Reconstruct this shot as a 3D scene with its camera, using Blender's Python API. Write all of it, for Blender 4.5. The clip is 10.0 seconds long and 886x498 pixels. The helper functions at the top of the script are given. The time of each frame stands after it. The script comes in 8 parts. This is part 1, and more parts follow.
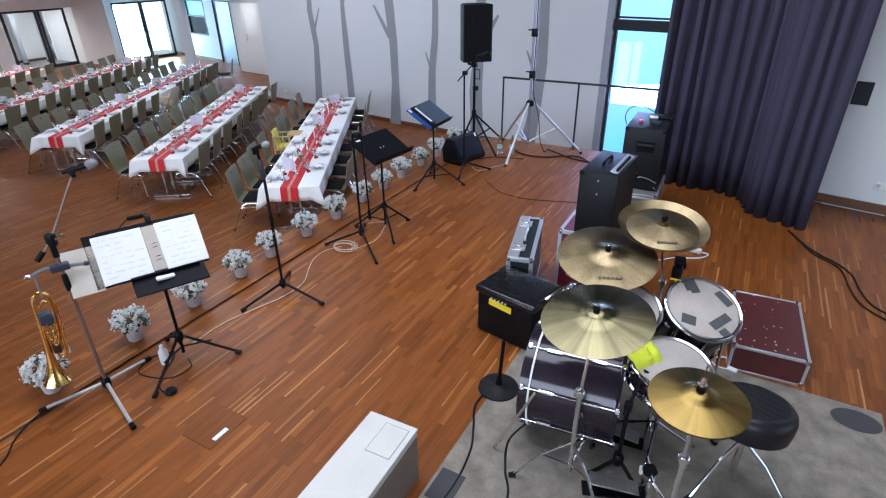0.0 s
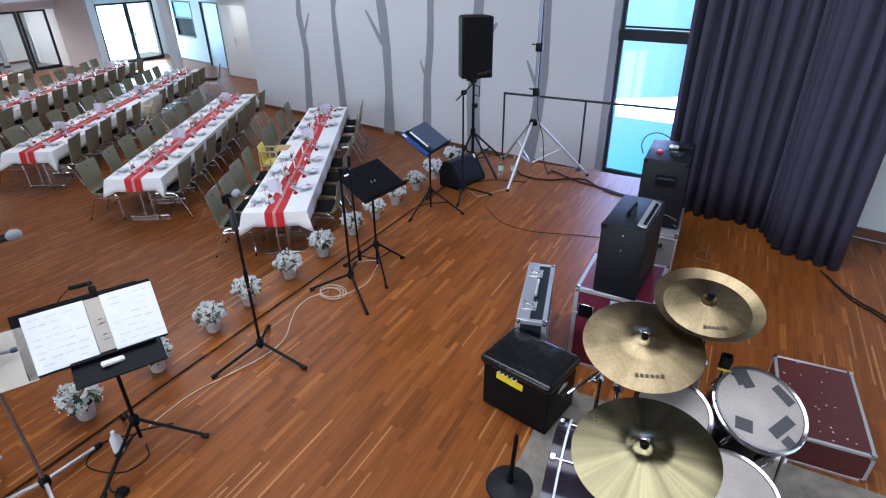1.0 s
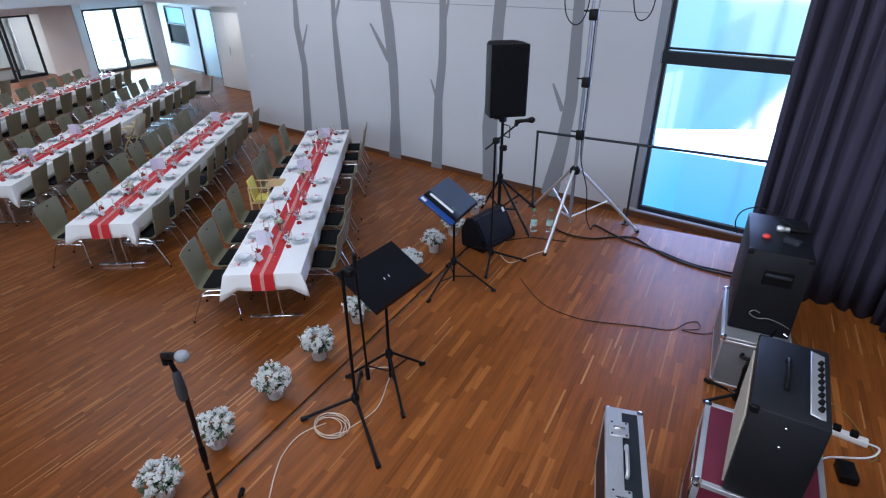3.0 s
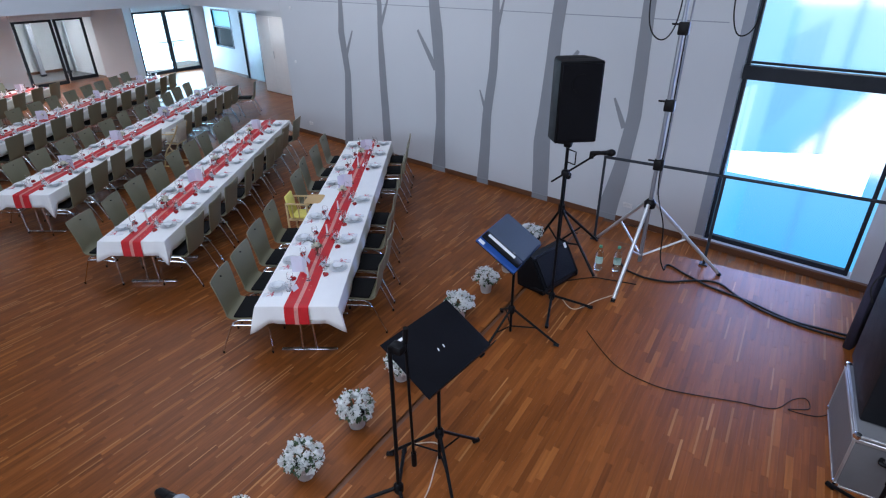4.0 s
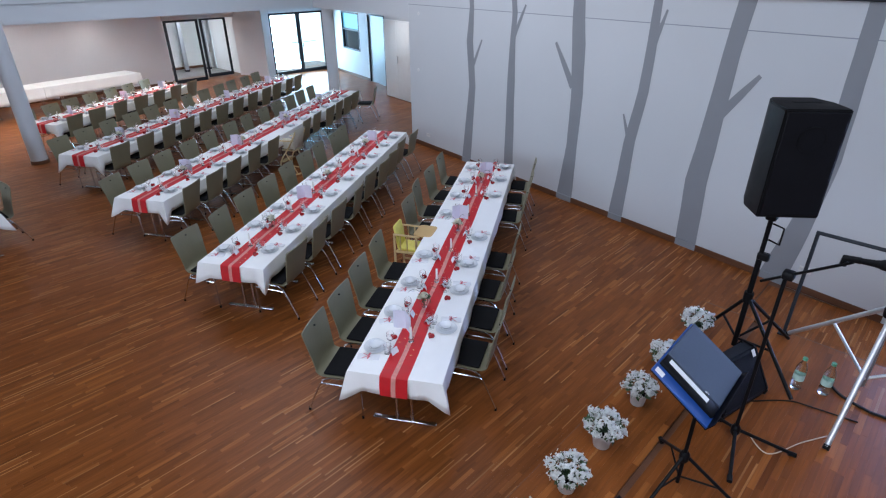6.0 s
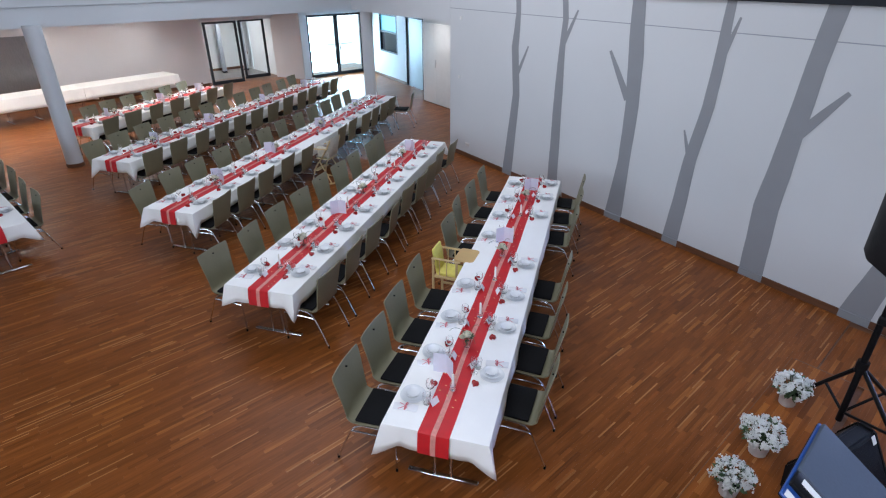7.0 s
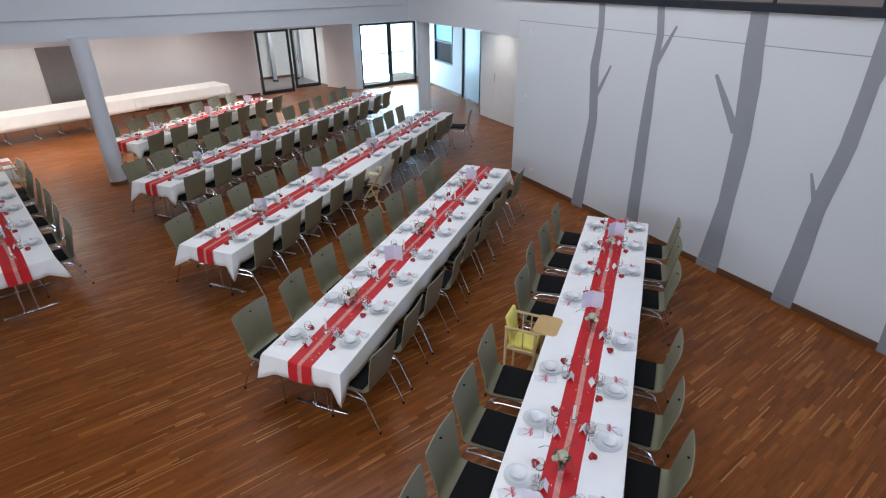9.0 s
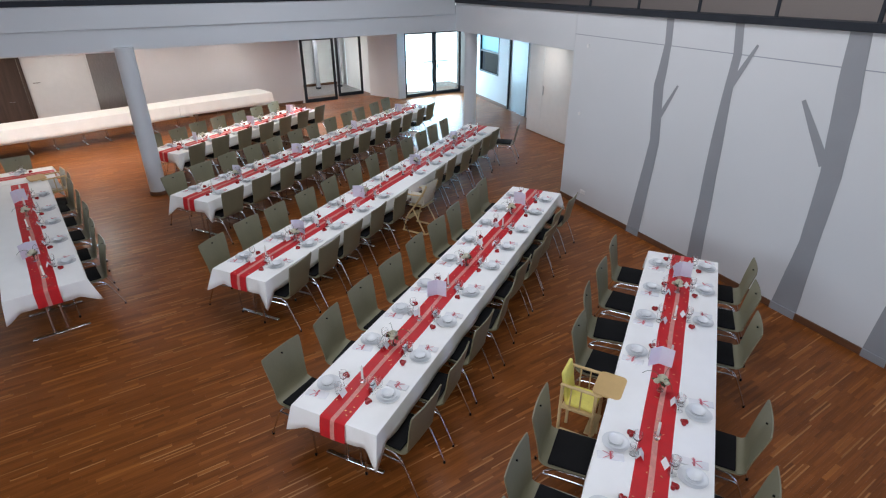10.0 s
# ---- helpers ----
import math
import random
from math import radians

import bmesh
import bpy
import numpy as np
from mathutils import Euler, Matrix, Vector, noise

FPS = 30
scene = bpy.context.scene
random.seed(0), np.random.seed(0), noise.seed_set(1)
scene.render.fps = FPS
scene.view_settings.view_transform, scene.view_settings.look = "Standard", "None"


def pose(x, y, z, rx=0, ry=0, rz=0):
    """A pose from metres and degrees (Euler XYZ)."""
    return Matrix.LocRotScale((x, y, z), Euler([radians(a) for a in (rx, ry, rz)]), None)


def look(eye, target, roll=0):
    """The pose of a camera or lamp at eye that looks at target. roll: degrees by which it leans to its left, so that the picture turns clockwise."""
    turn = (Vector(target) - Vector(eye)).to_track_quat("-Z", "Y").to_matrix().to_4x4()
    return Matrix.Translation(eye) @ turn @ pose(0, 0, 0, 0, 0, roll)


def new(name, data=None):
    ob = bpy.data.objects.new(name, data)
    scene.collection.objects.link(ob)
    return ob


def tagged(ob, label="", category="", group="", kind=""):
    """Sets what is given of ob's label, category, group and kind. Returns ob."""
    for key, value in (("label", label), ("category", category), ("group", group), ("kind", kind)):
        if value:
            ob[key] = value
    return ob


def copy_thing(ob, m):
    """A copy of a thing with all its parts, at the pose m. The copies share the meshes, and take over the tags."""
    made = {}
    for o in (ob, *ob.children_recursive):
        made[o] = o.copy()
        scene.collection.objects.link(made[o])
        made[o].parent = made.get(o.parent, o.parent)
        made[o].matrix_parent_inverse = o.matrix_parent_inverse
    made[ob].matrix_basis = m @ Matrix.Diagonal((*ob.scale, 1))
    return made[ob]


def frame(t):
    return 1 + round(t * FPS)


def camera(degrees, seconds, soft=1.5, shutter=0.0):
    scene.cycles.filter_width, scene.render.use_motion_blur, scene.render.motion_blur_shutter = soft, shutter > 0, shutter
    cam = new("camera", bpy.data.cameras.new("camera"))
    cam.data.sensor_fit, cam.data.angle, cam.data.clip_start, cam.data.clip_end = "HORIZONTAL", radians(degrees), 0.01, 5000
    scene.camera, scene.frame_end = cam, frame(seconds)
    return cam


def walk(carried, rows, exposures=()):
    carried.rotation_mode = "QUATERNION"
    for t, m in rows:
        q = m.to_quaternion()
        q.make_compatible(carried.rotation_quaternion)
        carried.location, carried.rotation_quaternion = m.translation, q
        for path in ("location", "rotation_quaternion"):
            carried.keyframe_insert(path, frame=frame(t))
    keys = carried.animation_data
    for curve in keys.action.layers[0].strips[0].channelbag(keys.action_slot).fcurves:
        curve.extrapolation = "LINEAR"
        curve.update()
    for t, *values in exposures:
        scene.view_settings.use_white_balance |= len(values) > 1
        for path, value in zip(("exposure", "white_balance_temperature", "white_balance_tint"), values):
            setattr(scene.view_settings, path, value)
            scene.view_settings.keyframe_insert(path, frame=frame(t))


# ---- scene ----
cam = camera(78.5, 10.0, soft=1.2)
PATH = [
    (0, (0.104, 0.338, 3.543), (-0.753, 1.886, 2.611), -0.9),
    (0.5, (-0.033, 0.594, 3.597), (-0.884, 2.144, 2.661), -0.8),
    (1, (-0.241, 0.901, 3.66), (-1.078, 2.456, 2.722), -0.7),
    (1.5, (-0.444, 1.181, 3.685), (-1.27, 2.742, 2.747), -0.5),
    (2, (-0.678, 1.496, 3.718), (-1.496, 3.061, 2.779), -0.4),
    (3.3, (-1.24, 2.185, 3.788), (-2.099, 3.733, 2.858), -0.3),
    (3.5, (-1.331, 2.296, 3.792), (-2.218, 3.829, 2.863), -0.4),
    (4, (-1.599, 2.544, 3.803), (-2.547, 4.041, 2.876), -0.4),
    (4.5, (-1.818, 2.753, 3.8), (-2.841, 4.201, 2.873), -0.4),
    (5, (-2.064, 2.983, 3.816), (-3.174, 4.367, 2.893), -0.3),
    (5.5, (-2.272, 3.175, 3.827), (-3.456, 4.498, 2.906), -0.3),
    (7, (-3.067, 3.677, 3.857), (-4.381, 4.875, 2.94), -0.2),
    (7.5, (-3.339, 3.805, 3.869), (-4.682, 4.971, 2.954), -0.2),
    (8, (-3.651, 3.948, 3.869), (-5.018, 5.086, 2.955), -0.3),
    (8.5, (-3.931, 4.079, 3.855), (-5.319, 5.198, 2.948), -0.4),
    (9, (-4.236, 4.228, 3.927), (-5.65, 5.316, 3.023), -0.4),
    (9.5, (-4.515, 4.354, 3.963), (-5.97, 5.392, 3.067), -0.3),
    (10, (-4.841, 4.489, 4.006), (-6.335, 5.478, 3.118), -0.2),
]
walk(cam, [(t, look(eye, target, roll)) for t, eye, target, roll in PATH], exposures=[(0, 0.66, 5920, 10), (2, 0.5, 5900, 10), (3.5, 0.33, 5790, 10), (4.5, 0.27, 5620, 10), (5.5, 0.32, 5690, 10), (7, 0.47, 6060, 10), (8, 0.45, 6160, 10), (10, 0.40, 6420, 10)])

# ---- light: daylight through the openings, added overhead fill, warm downlights below the gallery ----
world = bpy.data.worlds.new("sky")
scene.world = world
world.use_nodes = True
wn = world.node_tree
sky = wn.nodes.new("ShaderNodeTexSky")
sky.sky_type, sky.sun_disc = "NISHITA", False
sky.sun_elevation, sky.sun_rotation = radians(40), radians(200)
wn.nodes["Background"].inputs["Strength"].default_value = 0.12
wn.links.new(sky.outputs[0], wn.nodes["Background"].inputs["Color"])


def area(name, eye, target, sx, sy, watts, colour):
    data = bpy.data.lights.new(name, "AREA")
    data.shape, data.size, data.size_y, data.energy, data.color = "RECTANGLE", sx, sy, watts, colour
    ob = new(name, data)
    ob.matrix_world = look(eye, target)
    return ob


DAY = (0.98, 0.98, 1.0)
SKYBLUE = (0.84, 0.91, 1.0)
COOL = (0.42, 0.52, 1.0)
WARM = (1.0, 0.93, 0.85)
area("daylight_south", (-3.5, -8.7, 4.4), (-5.0, 6.0, 1.2), 14.0, 3.6, 570, SKYBLUE)
# two unseen overhead lamps, added to brighten the stage and the hall tables
area("overhead_fill_stage", (-2.2, 2.6, 6.95), (-2.2, 2.6, 0.0), 6.6, 4.0, 255, DAY)
area("overhead_fill_hall", (-11.5, 8.2, 6.95), (-11.5, 8.2, 0.0), 9.0, 4.0, 205, DAY)
area("daylight_east", (6.7, 2.2, 3.0), (-4.0, 3.2, 0.8), 5.5, 3.2, 35, SKYBLUE)
area("daylight_stage_window", (-1.35, 10.62, 2.5), (-1.75, 7.0, 1.6), 1.6, 2.8, 88, COOL)
area("daylight_terrace_door", (-23.0, 16.15, 1.25), (-18.0, 14.5, 0.4), 2.2, 2.2, 175, (0.50, 0.79, 1.0))


def spot(name, eye, target, watts, degrees, colour=WARM):
    data = bpy.data.lights.new(name, "SPOT")
    data.energy, data.color, data.spot_size, data.spot_blend, data.shadow_soft_size = watts, colour, radians(degrees), 1.0, 0.14
    ob = new(name, data)
    ob.matrix_world = look(eye, target)
    return ob


DOWNLIGHTS = [(-23.3, -3.0), (-23.3, -0.5), (-23.3, 2.0), (-23.3, 4.3), (-23.3, 6.6), (-23.3, 8.9),
              (-20.0, 1.0), (-20.0, 4.2), (-20.0, 7.4), (-20.3, 10.6), (-15.9, 14.6), (-26.0, 12.7)]
for dx, dy in DOWNLIGHTS:
    spot("downlight_beam", (dx, dy, 2.79), (dx - 0.02, dy, 0.0), 60 if dx > -17 else 330 if dx < -25 else 56 if dx < -22 else 310, 168)

# ---- materials ----
def socket(node, *names):
    for n in names:
        if n in node.inputs:
            return node.inputs[n]


def mat(name, colour, rough=0.5, metal=0.0, vary=0.12, scale=6.0, bump=0.03, fine=90.0, rvary=0.12, spec=0.5, stretch=(1, 1, 1)):
    """Painted, moulded or woven surfaces: colour that drifts at a large and a fine scale, uneven gloss, fine relief."""
    m = bpy.data.materials.new(name)
    m.use_nodes = True
    nt = m.node_tree
    b = nt.nodes["Principled BSDF"]
    co = nt.nodes.new("ShaderNodeTexCoord")
    mp = nt.nodes.new("ShaderNodeMapping")
    mp.inputs["Scale"].default_value = stretch
    nt.links.new(co.outputs["Object"], mp.inputs["Vector"])
    big = nt.nodes.new("ShaderNodeTexNoise")
    big.inputs["Scale"].default_value, big.inputs["Detail"].default_value = scale, 5
    small = nt.nodes.new("ShaderNodeTexNoise")
    small.inputs["Scale"].default_value, small.inputs["Detail"].default_value = fine, 3
    for n in (big, small):
        nt.links.new(mp.outputs[0], n.inputs["Vector"])
    mix = nt.nodes.new("ShaderNodeMath")
    mix.operation = "MULTIPLY_ADD"
    mix.inputs[1].default_value, mix.inputs[2].default_value = 0.35, 0.0
    add = nt.nodes.new("ShaderNodeMath")
    add.operation = "MULTIPLY_ADD"
    add.inputs[1].default_value = 0.65
    nt.links.new(small.outputs["Fac"], mix.inputs[0])
    nt.links.new(big.outputs["Fac"], add.inputs[0])
    nt.links.new(mix.outputs[0], add.inputs[2])
    ramp = nt.nodes.new("ShaderNodeValToRGB")
    ramp.color_ramp.elements[0].position, ramp.color_ramp.elements[1].position = 0.32, 0.68
    lo, hi = [max(0, c * (1 - vary)) for c in colour], [min(1, c * (1 + vary)) for c in colour]
    ramp.color_ramp.elements[0].color, ramp.color_ramp.elements[1].color = (*lo, 1), (*hi, 1)
    nt.links.new(add.outputs[0], ramp.inputs[0])
    nt.links.new(ramp.outputs[0], b.inputs["Base Color"])
    rr = nt.nodes.new("ShaderNodeMapRange")
    rr.inputs["To Min"].default_value, rr.inputs["To Max"].default_value = max(0.02, rough - rvary), min(1, rough + rvary)
    nt.links.new(big.outputs["Fac"], rr.inputs["Value"])
    nt.links.new(rr.outputs[0], b.inputs["Roughness"])
    b.inputs["Metallic"].default_value = metal
    b.inputs["Specular IOR Level"].default_value = spec
    if bump:
        bp = nt.nodes.new("ShaderNodeBump")
        bp.inputs["Strength"].default_value, bp.inputs["Distance"].default_value = min(1, bump * 8), 0.002
        nt.links.new(small.outputs["Fac"], bp.inputs["Height"])
        nt.links.new(bp.outputs[0], b.inputs["Normal"])
    return m


def wood_strip_mat(name, dark, mid, light, along="y", rough=0.32):
    """Oiled hardwood strips: tone by strip, grain along the strip, gloss that varies."""
    m = bpy.data.materials.new(name)
    m.use_nodes = True
    nt = m.node_tree
    b = nt.nodes["Principled BSDF"]
    b.inputs["Specular IOR Level"].default_value = 0.21
    co = nt.nodes.new("ShaderNodeTexCoord")
    geo = nt.nodes.new("ShaderNodeNewGeometry")
    info = nt.nodes.new("ShaderNodeObjectInfo")
    s = nt.nodes.new("ShaderNodeMath")
    s.operation = "ADD"
    nt.links.new(geo.outputs["Random Per Island"], s.inputs[0])
    nt.links.new(info.outputs["Random"], s.inputs[1])
    fr = nt.nodes.new("ShaderNodeMath")
    fr.operation = "FRACT"
    nt.links.new(s.outputs[0], fr.inputs[0])
    ramp = nt.nodes.new("ShaderNodeValToRGB")
    el = ramp.color_ramp.elements
    el[0].position, el[0].color = 0.0, (*dark, 1)
    el[1].position, el[1].color = 1.0, (*light, 1)
    for pos, f in ((0.14, 0.88), (0.50, 1.0), (0.80, 1.10)):
        e = el.new(pos)
        e.color = (*[a * f for a in mid], 1)
    e = el.new(0.92)
    e.color = (*[0.6 * a + 0.4 * c for a, c in zip(mid, light)], 1)
    nt.links.new(fr.outputs[0], ramp.inputs[0])
    mp = nt.nodes.new("ShaderNodeMapping")
    mp.inputs["Scale"].default_value = (60, 3, 60) if along == "y" else (3, 60, 60)
    off = nt.nodes.new("ShaderNodeCombineXYZ")
    k = nt.nodes.new("ShaderNodeMath")
    k.operation = "MULTIPLY"
    k.inputs[1].default_value = 37.0
    nt.links.new(fr.outputs[0], k.inputs[0])
    nt.links.new(k.outputs[0], off.inputs[2])
    nt.links.new(geo.outputs["Position"], mp.inputs["Vector"])
    nt.links.new(off.outputs[0], mp.inputs["Location"])
    grain = nt.nodes.new("ShaderNodeTexNoise")
    grain.inputs["Scale"].default_value, grain.inputs["Detail"].default_value = 1.0, 6
    nt.links.new(mp.outputs[0], grain.inputs["Vector"])
    gr = nt.nodes.new("ShaderNodeMapRange")
    gr.inputs["From Min"].default_value, gr.inputs["From Max"].default_value = 0.3, 0.7
    gr.inputs["To Min"].default_value, gr.inputs["To Max"].default_value = 0.78, 1.16
    nt.links.new(grain.outputs["Fac"], gr.inputs["Value"])
    mul = nt.nodes.new("ShaderNodeMix")
    mul.data_type, mul.blend_type = "RGBA", "MULTIPLY"
    mul.inputs["Factor"].default_value = 1.0
    nt.links.new(ramp.outputs[0], mul.inputs["A"])
    nt.links.new(gr.outputs[0], mul.inputs["B"])
    nt.links.new(mul.outputs["Result"], b.inputs["Base Color"])
    wear = nt.nodes.new("ShaderNodeTexNoise")
    wear.inputs["Scale"].default_value, wear.inputs["Detail"].default_value = 0.9, 4
    nt.links.new(geo.outputs["Position"], wear.inputs["Vector"])
    rr = nt.nodes.new("ShaderNodeMapRange")
    rr.inputs["To Min"].default_value, rr.inputs["To Max"].default_value = rough - 0.06, rough + 0.14
    nt.links.new(wear.outputs["Fac"], rr.inputs["Value"])
    nt.links.new(rr.outputs[0], b.inputs["Roughness"])
    bp = nt.nodes.new("ShaderNodeBump")
    bp.inputs["Strength"].default_value, bp.inputs["Distance"].default_value = 0.12, 0.001
    nt.links.new(grain.outputs["Fac"], bp.inputs["Height"])
    nt.links.new(bp.outputs[0], b.inputs["Normal"])
    return m


def glass_mat(name, colour=(1, 1, 1), rough=0.02, ior=1.45):
    m = bpy.data.materials.new(name)
    m.use_nodes = True
    b = m.node_tree.nodes["Principled BSDF"]
    b.inputs["Base Color"].default_value = (*colour, 1)
    b.inputs["Roughness"].default_value, b.inputs["IOR"].default_value = rough, ior
    b.inputs["Transmission Weight"].default_value = 1.0
    return m


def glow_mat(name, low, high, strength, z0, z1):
    """Hazy daylight painted as emission for views through windows, paler towards the sky."""
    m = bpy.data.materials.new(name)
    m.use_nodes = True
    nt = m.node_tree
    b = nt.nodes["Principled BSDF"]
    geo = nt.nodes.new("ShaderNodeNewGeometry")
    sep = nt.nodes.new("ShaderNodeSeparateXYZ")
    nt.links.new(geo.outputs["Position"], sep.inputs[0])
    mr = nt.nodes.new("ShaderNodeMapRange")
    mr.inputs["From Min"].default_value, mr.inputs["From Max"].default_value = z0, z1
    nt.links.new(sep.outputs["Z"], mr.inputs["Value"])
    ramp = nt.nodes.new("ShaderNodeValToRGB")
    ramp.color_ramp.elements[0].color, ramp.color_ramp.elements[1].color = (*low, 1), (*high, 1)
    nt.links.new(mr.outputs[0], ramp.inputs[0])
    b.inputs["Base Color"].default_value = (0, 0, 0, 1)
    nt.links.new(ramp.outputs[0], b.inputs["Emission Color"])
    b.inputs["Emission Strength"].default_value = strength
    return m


WOOD = wood_strip_mat("oiled_hardwood_strips", (0.152, 0.0450, 0.0090), (0.210, 0.0645, 0.0130), (0.330, 0.114, 0.0255), rough=0.33)
WOOD_PALE = wood_strip_mat("pale_narrow_strips", (0.30, 0.120, 0.036), (0.38, 0.165, 0.055), (0.46, 0.22, 0.085), rough=0.30)
WHITE_WALL = mat("white_wall_paint", (0.615, 0.642, 0.668), 0.75, vary=0.03, scale=0.8, bump=0.02, fine=220)
ROSE_WALL = mat("rosy_wall_paint", (0.70, 0.675, 0.685), 0.75, vary=0.03, scale=0.8, bump=0.02, fine=220)
GALLERY_WALL = mat("brown_grey_wall_paint", (0.30, 0.255, 0.235), 0.75, vary=0.04, scale=0.8, bump=0.02, fine=220)
# unseen walls and ceiling: dark grey so that they bounce little fill light
OUTER_WALL = mat("dark_grey_unseen_wall", (0.20, 0.20, 0.21), 0.8, vary=0.05, scale=0.8)
HALL_CEILING = mat("dark_grey_unseen_ceiling", (0.26, 0.26, 0.27), 0.9, vary=0.04, scale=0.6)
CEILING = mat("ceiling_paint", (0.80, 0.80, 0.80), 0.85, vary=0.03, scale=0.6, bump=0.01)
TREE_GREY = mat("grey_wall_stencil_paint", (0.27, 0.285, 0.31), 0.7, vary=0.05, scale=3, bump=0.02, fine=200)
BASEBOARD = mat("stained_wood_trim", (0.13, 0.058, 0.03), 0.4, vary=0.25, scale=4, stretch=(0.4, 4, 4))
ANTHRACITE = mat("anthracite_metal_paint", (0.030, 0.034, 0.042), 0.42, vary=0.15, spec=0.12)
FRAME_GREY = mat("grey_reveal_paint", (0.30, 0.33, 0.38), 0.55, vary=0.06)
STEEL_PANEL = mat("brushed_steel", (0.30, 0.29, 0.28), 0.35, 0.9, stretch=(1, 30, 1), vary=0.2)
DOOR_WOOD = mat("dark_walnut_veneer", (0.085, 0.052, 0.038), 0.45, vary=0.35, scale=3, stretch=(6, 6, 0.5))
CLOTH = mat("white_damask_cloth", (0.93, 0.925, 0.905), 0.8, vary=0.025, scale=5, bump=0.05, fine=320)
RED = mat("red_satin_runner", (0.56, 0.009, 0.015), 0.55, vary=0.14, scale=9, bump=0.04, fine=300)
RIBBON = mat("pink_organza_ribbon", (0.66, 0.27, 0.23), 0.6, vary=0.2, scale=30)
GOLD_DOT = mat("gold_foil", (0.80, 0.52, 0.25), 0.3, 0.9)
OLIVE = mat("olive_laminated_plywood", (0.205, 0.190, 0.120), 0.42, vary=0.08, scale=5, bump=0.02, stretch=(1, 1, 0.3))
PAD = mat("black_seat_fabric", (0.010, 0.010, 0.011), 0.85, vary=0.2, fine=400, bump=0.06, spec=0.12)
CHROME = mat("chrome", (0.72, 0.73, 0.75), 0.14, 1.0, vary=0.06, rvary=0.06, bump=0)
PORCELAIN = mat("white_porcelain", (0.76, 0.775, 0.79), 0.14, vary=0.02, bump=0)
GLASS = glass_mat("clear_glass")
PAPER = mat("white_paper", (0.80, 0.80, 0.82), 0.85, vary=0.03, scale=20)
LILAC = mat("pale_lilac_card", (0.70, 0.69, 0.80), 0.8, vary=0.03, scale=20)
BOW = mat("pink_red_ribbon", (0.62, 0.15, 0.18), 0.5, vary=0.2, scale=40)
HEART = mat("red_lacquer", (0.33, 0.014, 0.016), 0.22, vary=0.15, bump=0)
ROSE_WHITE = mat("cream_petals", (0.80, 0.78, 0.64), 0.6, vary=0.12, scale=40)
PETAL = mat("white_petals", (0.83, 0.84, 0.83), 0.8, vary=0.05, scale=40)
LEAF = mat("dark_green_leaf", (0.055, 0.095, 0.045), 0.5, vary=0.4, scale=40)


def thin(m, share, colour):
    """Thin petals and leaves: part of the light passes through."""
    nt = m.node_tree
    b = nt.nodes["Principled BSDF"]
    tr = nt.nodes.new("ShaderNodeBsdfTranslucent")
    tr.inputs["Color"].default_value = (*colour, 1)
    mx = nt.nodes.new("ShaderNodeMixShader")
    mx.inputs[0].default_value = share
    nt.links.new(b.outputs[0], mx.inputs[1])
    nt.links.new(tr.outputs[0], mx.inputs[2])
    nt.links.new(mx.outputs[0], nt.nodes["Material Output"].inputs["Surface"])


thin(PETAL, 0.45, (0.88, 0.89, 0.86))
thin(LEAF, 0.25, (0.08, 0.15, 0.05))
WAX = mat("candle_wax", (0.80, 0.78, 0.72), 0.5, vary=0.03)
BLACK = mat("black_powder_coat", (0.005, 0.005, 0.006), 0.45, vary=0.25, scale=14, bump=0.03, spec=0.12)
BLACK_PLASTIC = mat("black_plastic", (0.006, 0.006, 0.007), 0.4, vary=0.2, scale=10, spec=0.12)
TOLEX = mat("black_vinyl_covering", (0.006, 0.007, 0.010), 0.5, vary=0.25, fine=350, bump=0.08, spec=0.28)
GRILLE = mat("black_speaker_grille", (0.005, 0.005, 0.007), 0.6, vary=0.3, fine=500, bump=0.1, spec=0.12)
MUSIC_BLACK = mat("matt_black_sheet_metal", (0.005, 0.005, 0.007), 0.5, vary=0.2, spec=0.12)
BLUE_EDGE = mat("bright_blue_plastic", (0.02, 0.07, 0.28), 0.35, vary=0.1)
BLUE_FOLDER = mat("blue_grey_ring_folder", (0.030, 0.042, 0.072), 0.35, vary=0.1)
FOAM_DARK = mat("dark_grey_foam", (0.20, 0.20, 0.215), 0.8, vary=0.1, scale=30)
FOAM = mat("grey_foam", (0.23, 0.24, 0.265), 0.8, vary=0.1, scale=30)
ALU = mat("aluminium", (0.60, 0.61, 0.63), 0.40, 0.75, vary=0.08)
MAST = mat("dull_aluminium_tube", (0.34, 0.36, 0.40), 0.38, 0.8, vary=0.08)
RED_VINYL = mat("dark_red_case_laminate", (0.125, 0.011, 0.028), 0.4, vary=0.2, scale=9, fine=200, bump=0.05)
BLACK_LAM = mat("black_case_laminate", (0.018, 0.022, 0.026), 0.4, vary=0.2, scale=9, fine=200, bump=0.05, spec=0.12)
GREY_LAM = mat("grey_case_laminate", (0.17, 0.17, 0.18), 0.45, vary=0.1, scale=9, fine=200, bump=0.05)
CREAM = mat("cream_painted_wood", (0.60, 0.585, 0.54), 0.5, vary=0.07, scale=5)
BRONZE = mat("worn_cymbal_bronze", (0.225, 0.152, 0.048), 0.31, 1.0, vary=0.10, scale=5, bump=0, rvary=0.06)
BRONZE_CRASH = mat("bright_cymbal_bronze", (0.172, 0.150, 0.083), 0.26, 1.0, vary=0.08, scale=5, bump=0, rvary=0.06)
BRONZE_PALE = mat("pale_cymbal_bronze", (0.235, 0.18, 0.100), 0.34, 1.0, vary=0.38, scale=6, bump=0.004, rvary=0.14)
